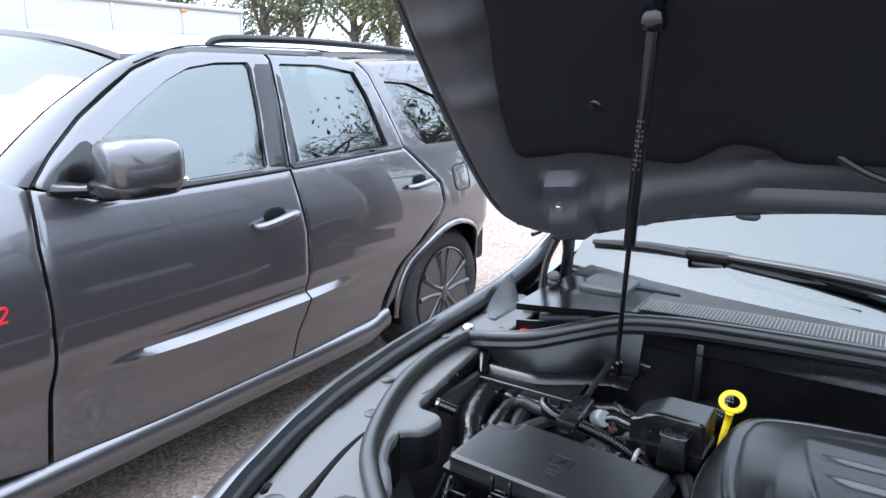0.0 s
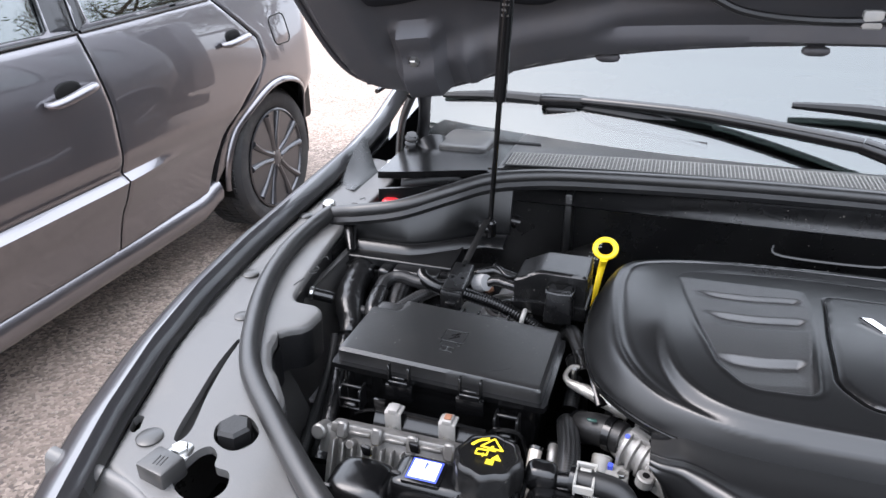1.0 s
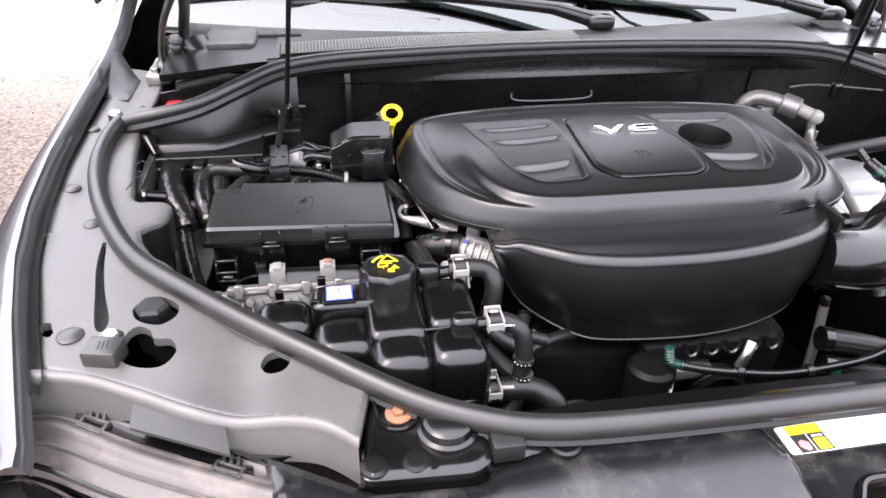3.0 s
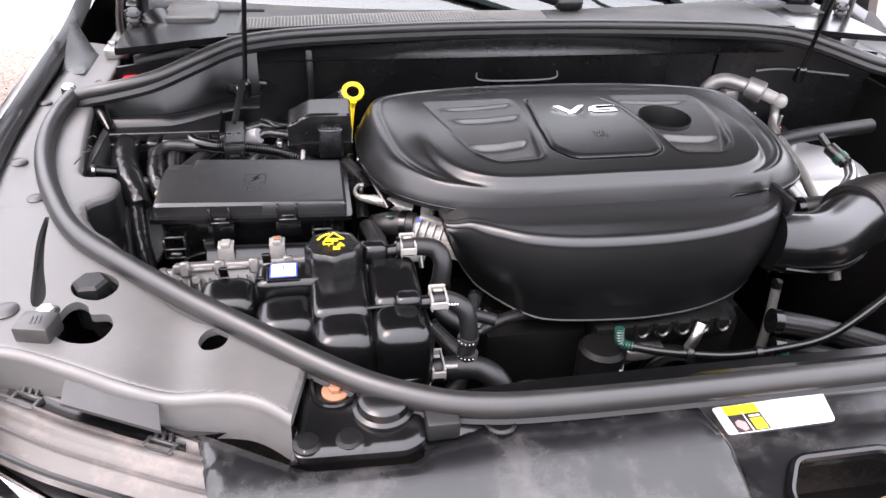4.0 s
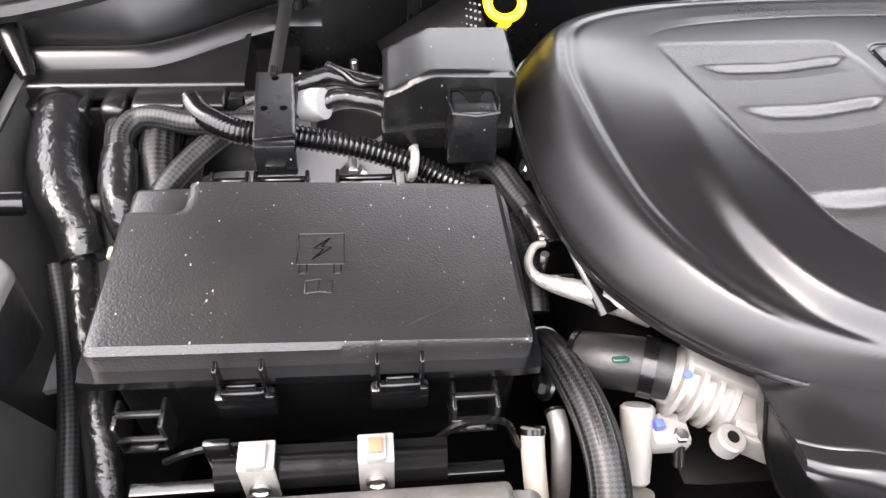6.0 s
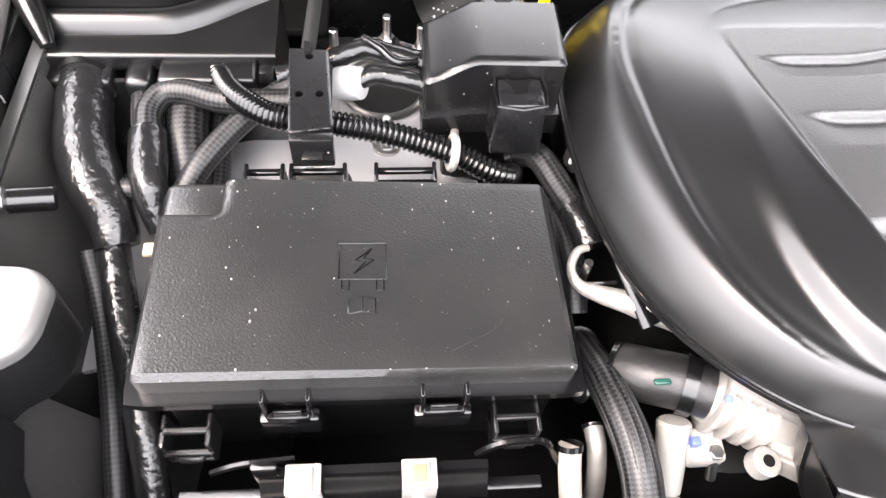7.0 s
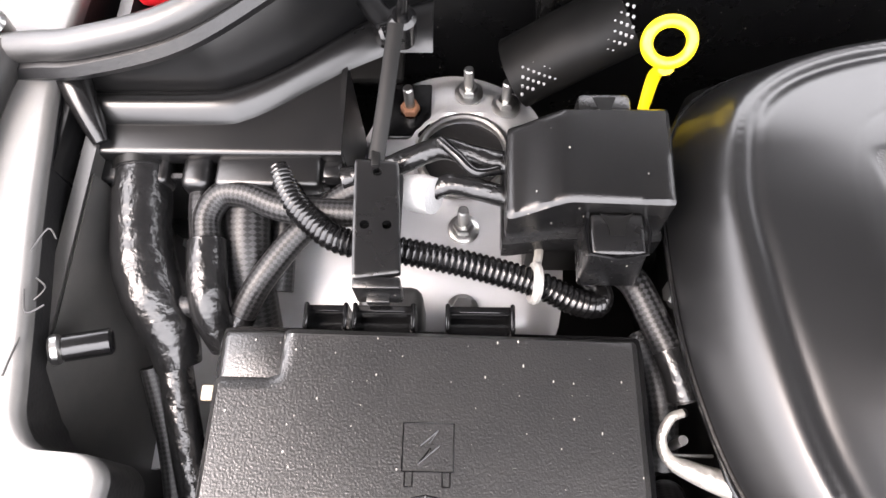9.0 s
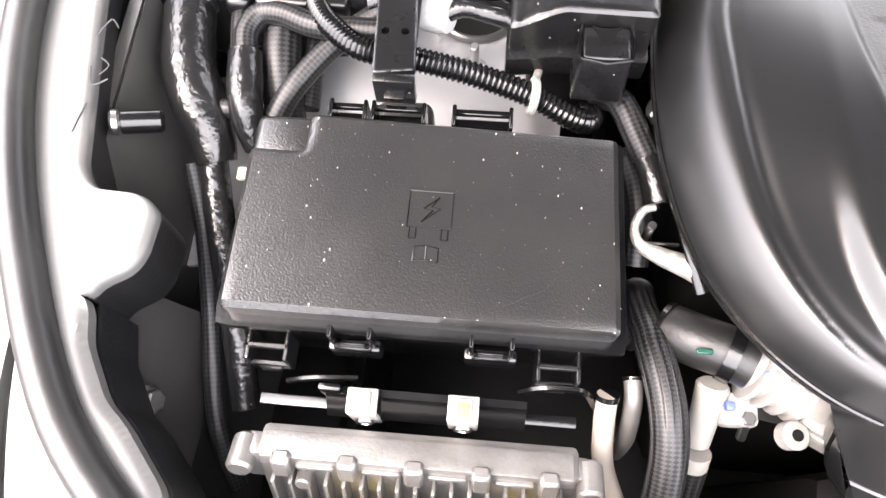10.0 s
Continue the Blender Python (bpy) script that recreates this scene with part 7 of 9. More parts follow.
# ------------------------------------------------------------------ engine control module
em = thing("control_module", "cast aluminium engine control module with cooling fins", "control module", at=(-0.5, -0.08, 1.0))
TILT_M = Matrix.Translation((0, -0.066, 1.118)) @ Matrix.Rotation(radians(-24), 4, "X") @ Matrix.Translation((0, 0.060, -1.135))
part("module_body", Geo().box((-0.604, -0.076, 1.00), (-0.397, -0.052, 1.134), 0.004, m=TILT_M), M_ALU, em)
part("module_top", Geo().box((-0.600, -0.080, 1.128), (-0.401, -0.060, 1.139), 0.002, m=TILT_M), M_ALU, em)
for k in range(17):
    x = -0.592 + 0.0115 * k
    part("fin", Geo().box((x - 0.0013, -0.088, 1.03), (x + 0.0013, -0.074, 1.121), 0.0008, 1, m=TILT_M), M_ALU, em)
for k in range(5):
    x = -0.585 + 0.042 * k
    part("lug", Geo().box((x - 0.006, -0.086, 1.124), (x + 0.006, -0.076, 1.143), 0.002, 1, m=TILT_M), M_ALU, em)
    if k < 4:
        part("slot_rail", Geo().box((x + 0.009, -0.083, 1.130), (x + 0.033, -0.078, 1.134), 0.001, 1, m=TILT_M), M_ALU, em)
for x in (-0.614, -0.390):
    part("mounting_ear", Geo().cyl(TILT_M @ Vector((x, -0.084, 1.125)), TILT_M @ Vector((x, -0.060, 1.125)), 0.009, seg=20, bevel=0.002).box((min(x, -0.502) if x < -0.5 else -0.40, -0.075, 1.10), (-0.60 if x < -0.5 else x, -0.058, 1.132), 0.003, m=TILT_M), M_ALU, em)
part("stud", Geo().cyl((-0.572, -0.078, 1.104), (-0.572, -0.098, 1.116), 0.0052, seg=16, bevel=0.001), M_ALU, em)
for x in (-0.540, -0.425):
    cnx = part("connector", Geo().box((x - 0.020, -0.142, 1.02), (x + 0.020, -0.104, 1.078), 0.004), M_PLASTIC, em, "grey and yellow connector")
    part("connector_lock", Geo().box((x - 0.020, -0.122, 1.077), (x + 0.020, -0.106, 1.085), 0.002), M_YELLOW, cnx)
    part("connector_tab", Geo().box((x - 0.0235, -0.138, 1.035), (x - 0.0198, -0.110, 1.074), 0.001), M_BLUE, cnx)
    part("connector_tab", Geo().box((x + 0.0198, -0.138, 1.035), (x + 0.0235, -0.110, 1.074), 0.001), M_GREEN, cnx)

# ------------------------------------------------------------------ coolant tank
tk = thing("coolant_tank", "black moulded coolant tank with swollen chambers", "coolant tank", at=(-0.42, -0.22, 0.98))
for c, h, e in (((-0.525, -0.168, 1.108), (0.036, 0.033, 0.046), 0.55), ((-0.452, -0.158, 1.105), (0.044, 0.024, 0.060), 0.32), ((-0.457, -0.210, 1.100), (0.039, 0.036, 0.053), 0.55), ((-0.398, -0.190, 1.105), (0.035, 0.050, 0.058), 0.3),
                ((-0.334, -0.182, 1.105), (0.031, 0.050, 0.060), 0.32), ((-0.397, -0.248, 1.106), (0.036, 0.036, 0.051), 0.55), ((-0.334, -0.245, 1.106), (0.036, 0.038, 0.052), 0.55)):
    part("chamber", Geo().lobe(c, h, e, 36), M_SMOOTHBLACK, tk, angle=60)
part("tank_bottom", Geo().lobe((-0.355, -0.240, 1.075), (0.056, 0.040, 0.032), 0.45, 28), M_CREAM, tk, "translucent cream lower half with coolant")
part("tank_seam", Geo().tube([(-0.432, -0.25, 1.092), (-0.415, -0.276, 1.092), (-0.365, -0.282, 1.092), (-0.315, -0.278, 1.092), (-0.299, -0.25, 1.092), (-0.299, -0.20, 1.092)], 0.004, seg=8, n=8), M_SMOOTHBLACK, tk)
for a, b in (((-0.366, -0.14, 1.160), (-0.366, -0.27, 1.142)), ((-0.43, -0.228, 1.150), (-0.302, -0.226, 1.156))):
    part("moulding_ridge", Geo().tube([a, tuple((p + q) / 2 + (0.003 if i == 2 else 0) for i, (p, q) in enumerate(zip(a, b))), b], 0.0022, seg=6, n=8), M_SMOOTHBLACK, tk)
for p in ((-0.478, -0.245, 1.11), (-0.462, -0.248, 1.108), (-0.422, -0.28, 1.11), (-0.408, -0.283, 1.108)):
    part("web", Geo().box((p[0] - 0.0012, p[1] - 0.006, p[2] - 0.04), (p[0] + 0.0012, p[1] + 0.012, p[2] + 0.022), 0.0005, 1), M_SMOOTHBLACK, tk)
for x, y, z in ((-0.553, -0.185, 1.138), (-0.530, -0.139, 1.152), (-0.480, -0.133, 1.164), (-0.487, -0.165, 1.154)):
    part("tank_clip", Geo().box((x - 0.005, y - 0.0022, z - 0.004), (x + 0.005, y + 0.0022, z + 0.012), 0.001, 1, m=Matrix.Translation((x, y, z)) @ Matrix.Rotation(radians(18), 4, "X") @ Matrix.Translation((-x, -y, -z))), M_SMOOTHBLACK, tk)
# level label
lf = part("label_frame", Geo().box((-0.4795, -0.1775, 1.1605), (-0.4405, -0.1425, 1.1665), 0.004, 2), M_SMOOTHBLACK, tk)
part("label_border", Geo().box((-0.4755, -0.1735, 1.1665), (-0.4445, -0.1460, 1.1671), 0.0002, 1), M_BLUE, lf, "blue bordered white label")
lw = part("level_label", Geo().box((-0.4735, -0.1715, 1.1671), (-0.4465, -0.1480, 1.1676), 0.0002, 1), M_LABELWHITE, lf)
part("label_symbol", Geo().box((-0.4612, -0.159, 1.1676), (-0.4592, -0.150, 1.1679), 0, 1).box((-0.4592, -0.1535, 1.1676), (-0.4572, -0.1525, 1.1679), 0, 1), M_BLUE, lw)
g = Geo()
for k in range(3):
    g.box((-0.470 + 0.002 * (k % 2), -0.1705 + 0.0028 * k, 1.1676), (-0.450, -0.1697 + 0.0028 * k, 1.1678), 0, 1)
part("label_bars", g, M_GREYBAR, lw)
# pressure cap
CAPC = Vector((-0.4015, -0.146, 1.160))
CAPM = Matrix.Translation(CAPC) @ Matrix.Rotation(radians(-3), 4, "X")


def lobes(a, r, h):
    return r * (1 + 0.045 * math.cos(8 * a) * smooth(0.015, 0.03, r))


cap = part("pressure_cap", Geo().rev([(0.030, -0.016), (0.0318, -0.004), (0.0328, 0.010), (0.0325, 0.023), (0.0312, 0.0275), (0.029, 0.0298), (0.0268, 0.0298), (0.026, 0.0288), (0.0, 0.0290)], CAPM, 96, lobes), M_PLASTIC, tk, "black ribbed pressure cap with yellow symbols")
part("filler_neck", Geo().cyl((-0.40, -0.152, 1.13), CAPC, 0.028, seg=28), M_SMOOTHBLACK, tk)


def on_cap(poly, name):
    part(name, Geo().prism([(0.86 * x, 0.86 * y) for x, y in poly], 0.0289, 0.0297, 0, m=CAPM), M_YPRINT, cap)


def stroke(pts, w, name, closed=True):
    gq = Geo()
    qs = pts + (pts[:1] if closed else [])
    for (ax, ay), (bx, by) in zip(qs, qs[1:]):
        d = Vector((bx - ax, by - ay)).normalized() * (w / 2)
        nn = Vector((-d.y, d.x))
        gq.prism([(ax - d.x + nn.x, ay - d.y + nn.y), (ax - d.x - nn.x, ay - d.y - nn.y), (bx + d.x - nn.x, by + d.y - nn.y), (bx + d.x + nn.x, by + d.y + nn.y)], 0.0327, 0.0335, 0, m=CAPM)
    part(name, gq, M_YPRINT, cap)


stroke([(-0.0085, 0.0045), (0.0125, 0.0035), (0.0015, 0.0185)], 0.0014, "triangle_symbol")
on_cap([(-0.003, 0.006), (0.007, 0.006), (0.006, 0.010), (0.003, 0.0105), (0.0025, 0.0145), (0.0, 0.0135), (-0.001, 0.010), (-0.003, 0.009)], "steam_symbol")
stroke([(-0.0165, 0.0055), (-0.0135, 0.0105), (-0.009, 0.0145), (-0.0045, 0.0165)], 0.0028, "arc_symbol", False)
stroke([(-0.011, -0.007), (-0.0005, -0.0065), (-0.0005, 0.0005), (-0.011, 0.0)], 0.0014, "book_symbol")
on_cap([(-0.0063, -0.0062), (-0.0053, -0.0062), (-0.0053, 0.0), (-0.0063, 0.0)], "book_fold")
on_cap([(0.0045, -0.0065), (0.0155, -0.0072), (0.0098, 0.0015)], "solid_triangle")
for k in range(3):
    on_cap([(-0.0005 + 0.001 * (k % 2), -0.0155 + 0.0026 * k), (0.0085, -0.0158 + 0.0026 * k), (0.0085, -0.0138 + 0.0026 * k), (0.0, -0.0135 + 0.0026 * k)], "cap_bar")

# spouts, hoses and white clips
for nm, p0, p1 in (("spout", (-0.346, -0.133, 1.165), (-0.322, -0.131, 1.168)), ("spout", (-0.318, -0.228, 1.158), (-0.300, -0.229, 1.160))):
    part(nm, Geo().lobe(Vector(p0) - Vector((0.006, 0, 0)), (0.016, 0.012, 0.015), 0.6, 18).cyl(p0, Vector(p1) + Vector((0.02, 0, 0)), 0.0075, seg=16), M_SMOOTHBLACK, tk)
part("side_spout", Geo().cyl((-0.372, -0.128, 1.158), (-0.352, -0.130, 1.160), 0.005, seg=12), M_SMOOTHBLACK, tk)


def hose(name, pts, r, mat, label, cat="hose", **kw):
    t = thing(name, label, cat, "hoses and pipes of the engine bay", at=pts[0])
    part("hose_wall", Geo().tube(pts, r, **kw), mat, t)
    ps = spline(pts, 8)
    part("end_collar", Geo().tube(ps[:3], (r[0] if isinstance(r, list) else r) * 1.12, seg=16, n=2), M_SMOOTHBLACK, t)
    return t


def spring_clip(parent, c, w=0.0095, h=0.0125):
    x, y, z = c
    part("hose_clip", Geo().box((x - w, y - h - 0.002, z - 0.006), (x - w + 0.0024, y + h, z + 0.011), 0.0008, 1)
         .box((x + w - 0.0024, y - h - 0.002, z - 0.006), (x + w, y + h, z + 0.011), 0.0008, 1)
         .box((x - w, y + h - 0.003, z + 0.004), (x + w, y + h + 0.0005, z + 0.013), 0.001, 1)
         .box((x - w * 0.55, y + h * 0.1, z + 0.010), (x + w * 0.55, y + h * 0.4, z + 0.0125), 0.0008, 1)
         .box((x - w, y - h - 0.003, z - 0.002), (x + w, y - h, z + 0.007), 0.0008, 1), M_WHITE, parent, "white nylon hose clip")


hA = hose("coolant_hose", [(-0.325, -0.131, 1.169), (-0.30, -0.133, 1.170), (-0.279, -0.135, 1.166), (-0.270, -0.145, 1.152), (-0.274, -0.154, 1.125), (-0.28, -0.162, 1.10), (-0.265, -0.172, 1.085), (-0.235, -0.18, 1.07)], 0.0115, M_RUBBER, "short black coolant hose with a white clip", seg=16, n=8)
spring_clip(hA, (-0.312, -0.133, 1.170))
part("hose_band", Geo().cyl((-0.2735, -0.154, 1.128), (-0.2745, -0.156, 1.121), 0.0135, seg=20), M_SMOOTHBLACK, hA)
hB = hose("coolant_hose", [(-0.298, -0.229, 1.160), (-0.277, -0.230, 1.160), (-0.260, -0.238, 1.150), (-0.256, -0.246, 1.122), (-0.260, -0.252, 1.09), (-0.268, -0.262, 1.062), (-0.288, -0.272, 1.04), (-0.31, -0.28, 1.02)], 0.0105, M_RUBBER, "thin black coolant hose with pale print", seg=16, n=8)
spring_clip(hB, (-0.290, -0.229, 1.161))
for k in range(2):
    part("steel_band", Geo().cyl((-0.2562, -0.2465 - 0.003 * k, 1.118 - 0.020 * k), (-0.2568, -0.2472 - 0.003 * k, 1.1125 - 0.020 * k), 0.0122, seg=20), M_STEEL, hB)
    g = Geo()
    for q in range(5):
        an = radians(200 + 22 * q)
        g.lobe((-0.2564 + 0.0125 * math.cos(an), -0.247 - 0.003 * k + 0.0125 * math.sin(an), 1.1155 - 0.020 * k), (0.0012, 0.0012, 0.0018), 0.8, 8)
    part("band_teeth", g, M_STEEL, hB)
g = Geo()
for k in range(6):
    g.box((-0.286 + 0.003 * k, -0.2425, 1.1625), (-0.2845 + 0.003 * k, -0.2395, 1.1635), 0, 1)
part("hose_print", g, M_LABELWHITE, hB)
hC = hose("coolant_hose", [(-0.312, -0.255, 1.078), (-0.285, -0.255, 1.08), (-0.245, -0.258, 1.078), (-0.222, -0.272, 1.065), (-0.215, -0.285, 1.03), (-0.22, -0.295, 0.96)], 0.0145, M_RUBBER, "thick black lower coolant hose", seg=18, n=8)
spring_clip(hC, (-0.294, -0.258, 1.088), w=0.008, h=0.016)
part("hose_stud", Geo().cyl((-0.286, -0.268, 1.095), (-0.272, -0.270, 1.096), 0.0025), M_WHITE, hC)
hose("radiator_pipe", [(-0.222, -0.150, 1.036), (-0.20, -0.136, 1.036), (-0.16, -0.12, 1.035), (-0.11, -0.10, 1.02)], 0.0085, M_RUBBER, "slim dark pipe below the shroud", "pipe", seg=14, n=8)
pf = hose("pipe_joint", [(-0.240, -0.170, 1.034), (-0.222, -0.143, 1.037), (-0.202, -0.117, 1.038)], [0.0085, 0.011, 0.0085], M_ALU, "grey pipe joint with a black clamp", "pipe", seg=14, n=5)
part("clamp", Geo().cyl((-0.207, -0.122, 1.038), (-0.199, -0.112, 1.038), 0.0145, seg=20, bevel=0.002), M_SMOOTHBLACK, pf)
hose("braided_hose", [(-0.292, -0.19, 1.09), (-0.272, -0.215, 1.08), (-0.25, -0.235, 1.068), (-0.228, -0.25, 1.055), (-0.21, -0.265, 1.02)], 0.011, M_BRAID, "black braided sleeve hose", seg=16, n=10)
hose("braided_hose", [(-0.215, -0.11, 1.07), (-0.228, -0.14, 1.062), (-0.236, -0.165, 1.05), (-0.24, -0.19, 1.03)], 0.009, M_BRAID, "black braided sleeve hose", seg=16, n=10)
hose("braided_hose", [(-0.262, -0.165, 1.08), (-0.235, -0.17, 1.085), (-0.205, -0.178, 1.08)], 0.008, M_BRAID, "thin black braided hose", seg=14, n=8)
bh = hose("braided_hose", [(-0.347, 0.065, 1.060), (-0.350, 0.045, 1.085), (-0.347, 0.015, 1.105), (-0.339, -0.025, 1.108), (-0.336, -0.06, 1.098), (-0.340, -0.10, 1.075), (-0.342, -0.12, 1.04)], 0.0125, M_BRAIDFINE, "black braided fuel line with lengthwise ribs", seg=20, n=10)
for q in range(7):
    an = radians(15 + 25 * q)
    off = Vector((0.0122 * math.cos(an), 0, 0.0122 * math.sin(an)))
    part("rib", Geo().tube([Vector(p) + off for p in ((-0.347, 0.065, 1.060), (-0.350, 0.045, 1.085), (-0.347, 0.015, 1.105), (-0.339, -0.025, 1.108), (-0.336, -0.06, 1.098), (-0.340, -0.10, 1.075), (-0.342, -0.12, 1.04))], 0.0009, seg=5, n=8), M_BRAIDFINE, bh)
hose("steel_pipe", [(-0.376, -0.022, 1.10), (-0.376, -0.04, 1.085), (-0.372, -0.065, 1.06), (-0.36, -0.09, 1.04), (-0.345, -0.11, 1.0)], 0.0075, material("tan_coated_steel", (0.42, 0.38, 0.33), 0.4, metal=0.4, var=0.15, var_scale=40), "tan coated steel pipe", "pipe", seg=14, n=8)
hose("steel_pipe", [(-0.358, -0.008, 1.095), (-0.357, -0.025, 1.09), (-0.356, -0.045, 1.06), (-0.352, -0.05, 1.0)], 0.0065, M_ALU, "short bare metal pipe", "pipe", seg=14, n=8)

# thermostat housing and its hose
th = thing("thermostat_housing", "pale cast aluminium thermostat housing with ribs", "housing", at=(-0.26, 0.0, 1.06))
THM = Matrix.Translation((-0.278, 0.006, 1.104)) @ Matrix.Rotation(radians(-26), 4, "Z") @ Matrix.Rotation(radians(8), 4, "Y")
ribs = []
for k in range(4):
    ribs += [(0.0205, 0.011 * k), (0.0265 - 0.001 * k, 0.0012 + 0.011 * k), (0.0265 - 0.001 * k, 0.0045 + 0.011 * k), (0.0205, 0.006 + 0.011 * k)]
part("housing_body", Geo().rev([(0.018, -0.010)] + ribs + [(0.020, 0.05), (0.017, 0.06), (0.015, 0.075)], THM @ Matrix.Rotation(radians(90), 4, "Y"), 36), M_CAST, th)
part("housing_rail", Geo().box((0.0, -0.006, 0.018), (0.052, 0.006, 0.0275), 0.002, m=THM), M_CAST, th)
part("housing_arm", Geo().box((0.040, -0.024, -0.002), (0.130, 0.010, 0.010), 0.004, m=THM), M_CAST, th)
part("arm_web", Geo().box((0.044, -0.0275, -0.012), (0.128, -0.0235, 0.008), 0.002, m=THM), M_CAST, th)
for p, r, h in (((0.010, 0.020, 0.018), 0.006, 0.016), ((0.040, -0.032, -0.004), 0.0095, 0.014), ((0.066, -0.006, 0.006), 0.007, 0.009), ((0.10, -0.010, 0.006), 0.006, 0.007)):
    bs = part("boss", Geo().cyl(THM @ Vector(p), THM @ (Vector(p) + Vector((0, 0, h))), r, seg=18, bevel=0.0015), M_CAST, th)
    part("boss_hole", Geo().cyl(THM @ (Vector(p) + Vector((0, 0, h - 0.001))), THM @ (Vector(p) + Vector((0, 0, h + 0.0004))), r * 0.42, seg=12), M_DARK, bs)
part("blue_mark", Geo().cyl(THM @ Vector((0.0015, -0.012, 0.0235)), THM @ Vector((0.0015, -0.0125, 0.0248)), 0.0028, seg=12), M_BLUE, th)
part("sensor_screw", Geo().cyl((-0.280, -0.030, 1.090), (-0.278, -0.040, 1.070), 0.0035, seg=10).hexa((-0.280, -0.030, 1.09), 0.005, 0.005), M_STEEL, th)
part("lifting_ear", Geo().box((-0.004, 0.012, 0.018), (0.010, 0.018, 0.040), 0.002, m=THM), M_CAST, th)
hh = hose("heater_hose", [(-0.335, 0.028, 1.098), (-0.318, 0.018, 1.108), (-0.30, 0.011, 1.112), (-0.283, 0.004, 1.113)], 0.0185, M_RUBBER, "thick black hose on the thermostat housing", seg=20, n=6)
part("hose_band", Geo().cyl((-0.3, 0.011, 1.112), (-0.292, 0.0075, 1.113), 0.0205, seg=24), M_SMOOTHBLACK, hh)
part("band_mark", Geo().box((-0.325, 0.003, 1.1285), (-0.314, 0.007, 1.1315), 0.001, 1), M_GREEN, hh)
wq = thing("white_connector", "white nylon quick connector below the housing", "connector", at=(-0.3, -0.05, 1.05))
part("body", Geo().cyl((-0.303, -0.008, 1.095), (-0.306, -0.046, 1.06), 0.0115, 0.009, seg=18, bevel=0.002).box((-0.298, -0.035, 1.075), (-0.272, -0.012, 1.092), 0.004), M_WHITE, wq)
part("collar", Geo().cyl((-0.3065, -0.050, 1.056), (-0.307, -0.060, 1.046), 0.0125, seg=18), M_WHITE, wq)
part("blue_lock", Geo().box((-0.296, -0.026, 1.091), (-0.290, -0.020, 1.098), 0.001), M_BLUE, wq)
part("hose_end", Geo().tube([(-0.307, -0.058, 1.048), (-0.308, -0.08, 1.02), (-0.303, -0.10, 0.97)], 0.013, seg=16, n=6), M_BRAID, wq)
fp = hose("foil_pipe", [(-0.346, 0.108, 1.126), (-0.356, 0.104, 1.127), (-0.362, 0.092, 1.124), (-0.358, 0.080, 1.122), (-0.344, 0.073, 1.121), (-0.318, 0.064, 1.119), (-0.28, 0.052, 1.11)], [0.0026, 0.003, 0.003, 0.004, 0.0062, 0.009, 0.0095], material("crinkled_foil", (0.36, 0.345, 0.32), 0.35, metal=0.6, var=0.2, var_scale=80, bump=0.8, bump_scale=220, bump_dist=0.002), "crinkled silver foil wrapped pipe", "pipe", seg=14, n=8, lump=0.08)
part("pipe_bolt", Geo().cyl((-0.352, 0.090, 1.11), (-0.352, 0.090, 1.135), 0.003, seg=10).box((-0.355, 0.082, 1.117), (-0.33, 0.084, 1.12), 0.0005, 1), M_STEEL, fp)
hose("rubber_strap", [(-0.331, 0.115, 1.14), (-0.326, 0.085, 1.135), (-0.312, 0.05, 1.118)], 0.008, M_SMOOTHBLACK, "flat black plastic strap beside the cover", "strap", seg=10, n=8, flat=0.4)

# ------------------------------------------------------------------ rear left corner: plenum, strut tower, looms
def seal_at(x):
    """Height and place of the rear weather strip at x."""
    return (table([(p[0], p[1]) for p in SEAL_R], x), table([(p[0], p[2]) for p in SEAL_R], x))


LINE_B = [(-0.755, 0.302), (-0.663, 0.302), (-0.642, 0.306), (-0.621, 0.317), (-0.598, 0.333), (-0.573, 0.349), (-0.54, 0.366)]
LINE_A = [(-0.755, 0.327), (-0.675, 0.327), (-0.650, 0.332), (-0.613, 0.352), (-0.58, 0.378), (-0.548, 0.400), (-0.50, 0.418)]
LINE_B = [(p.x, p.y) for p in spline([(a, b, 0) for a, b in LINE_B], 6)]
LINE_A = [(p.x, p.y) for p in spline([(a, b, 0) for a, b in LINE_A], 6)]


def duct_top(u, v):
    """Rounded rib along the duct and the wall that climbs from it to the weather strip."""
    x = -0.755 + 0.245 * u
    yb, ya = table(LINE_B, x), table(LINE_A, x)
    ys, zs = seal_at(x)
    if v < 0.45:
        k = v / 0.45
        return (x, yb + (ya - yb) * k, 1.1475 + 0.010 * math.sin(math.pi * k) ** 0.8 + 0.003 * k)
    k = (v - 0.45) / 0.55
    return (x, ya + (ys + 0.004 - ya) * k ** 1.2, 1.1505 + (zs - 0.008 - 1.1505) * k ** 0.75)


def duct_panel(u, v):
    """Flat panel in front of the rib, with a rounded lip and a short drop."""
    x = -0.750 + 0.178 * u
    yb = table(LINE_B, x)
    if v < 0.7:
        return (x, yb - (yb - 0.283) * v / 0.7, 1.1475 - 0.001 * v)
    a = (v - 0.7) / 0.3
    return (x, 0.283 - 0.004 * math.sin(min(1, a * 2) * math.pi / 2), 1.1468 - 0.003 * (1 - math.cos(min(1, a * 2) * math.pi / 2)) - 0.012 * max(0, a - 0.5) * 2)


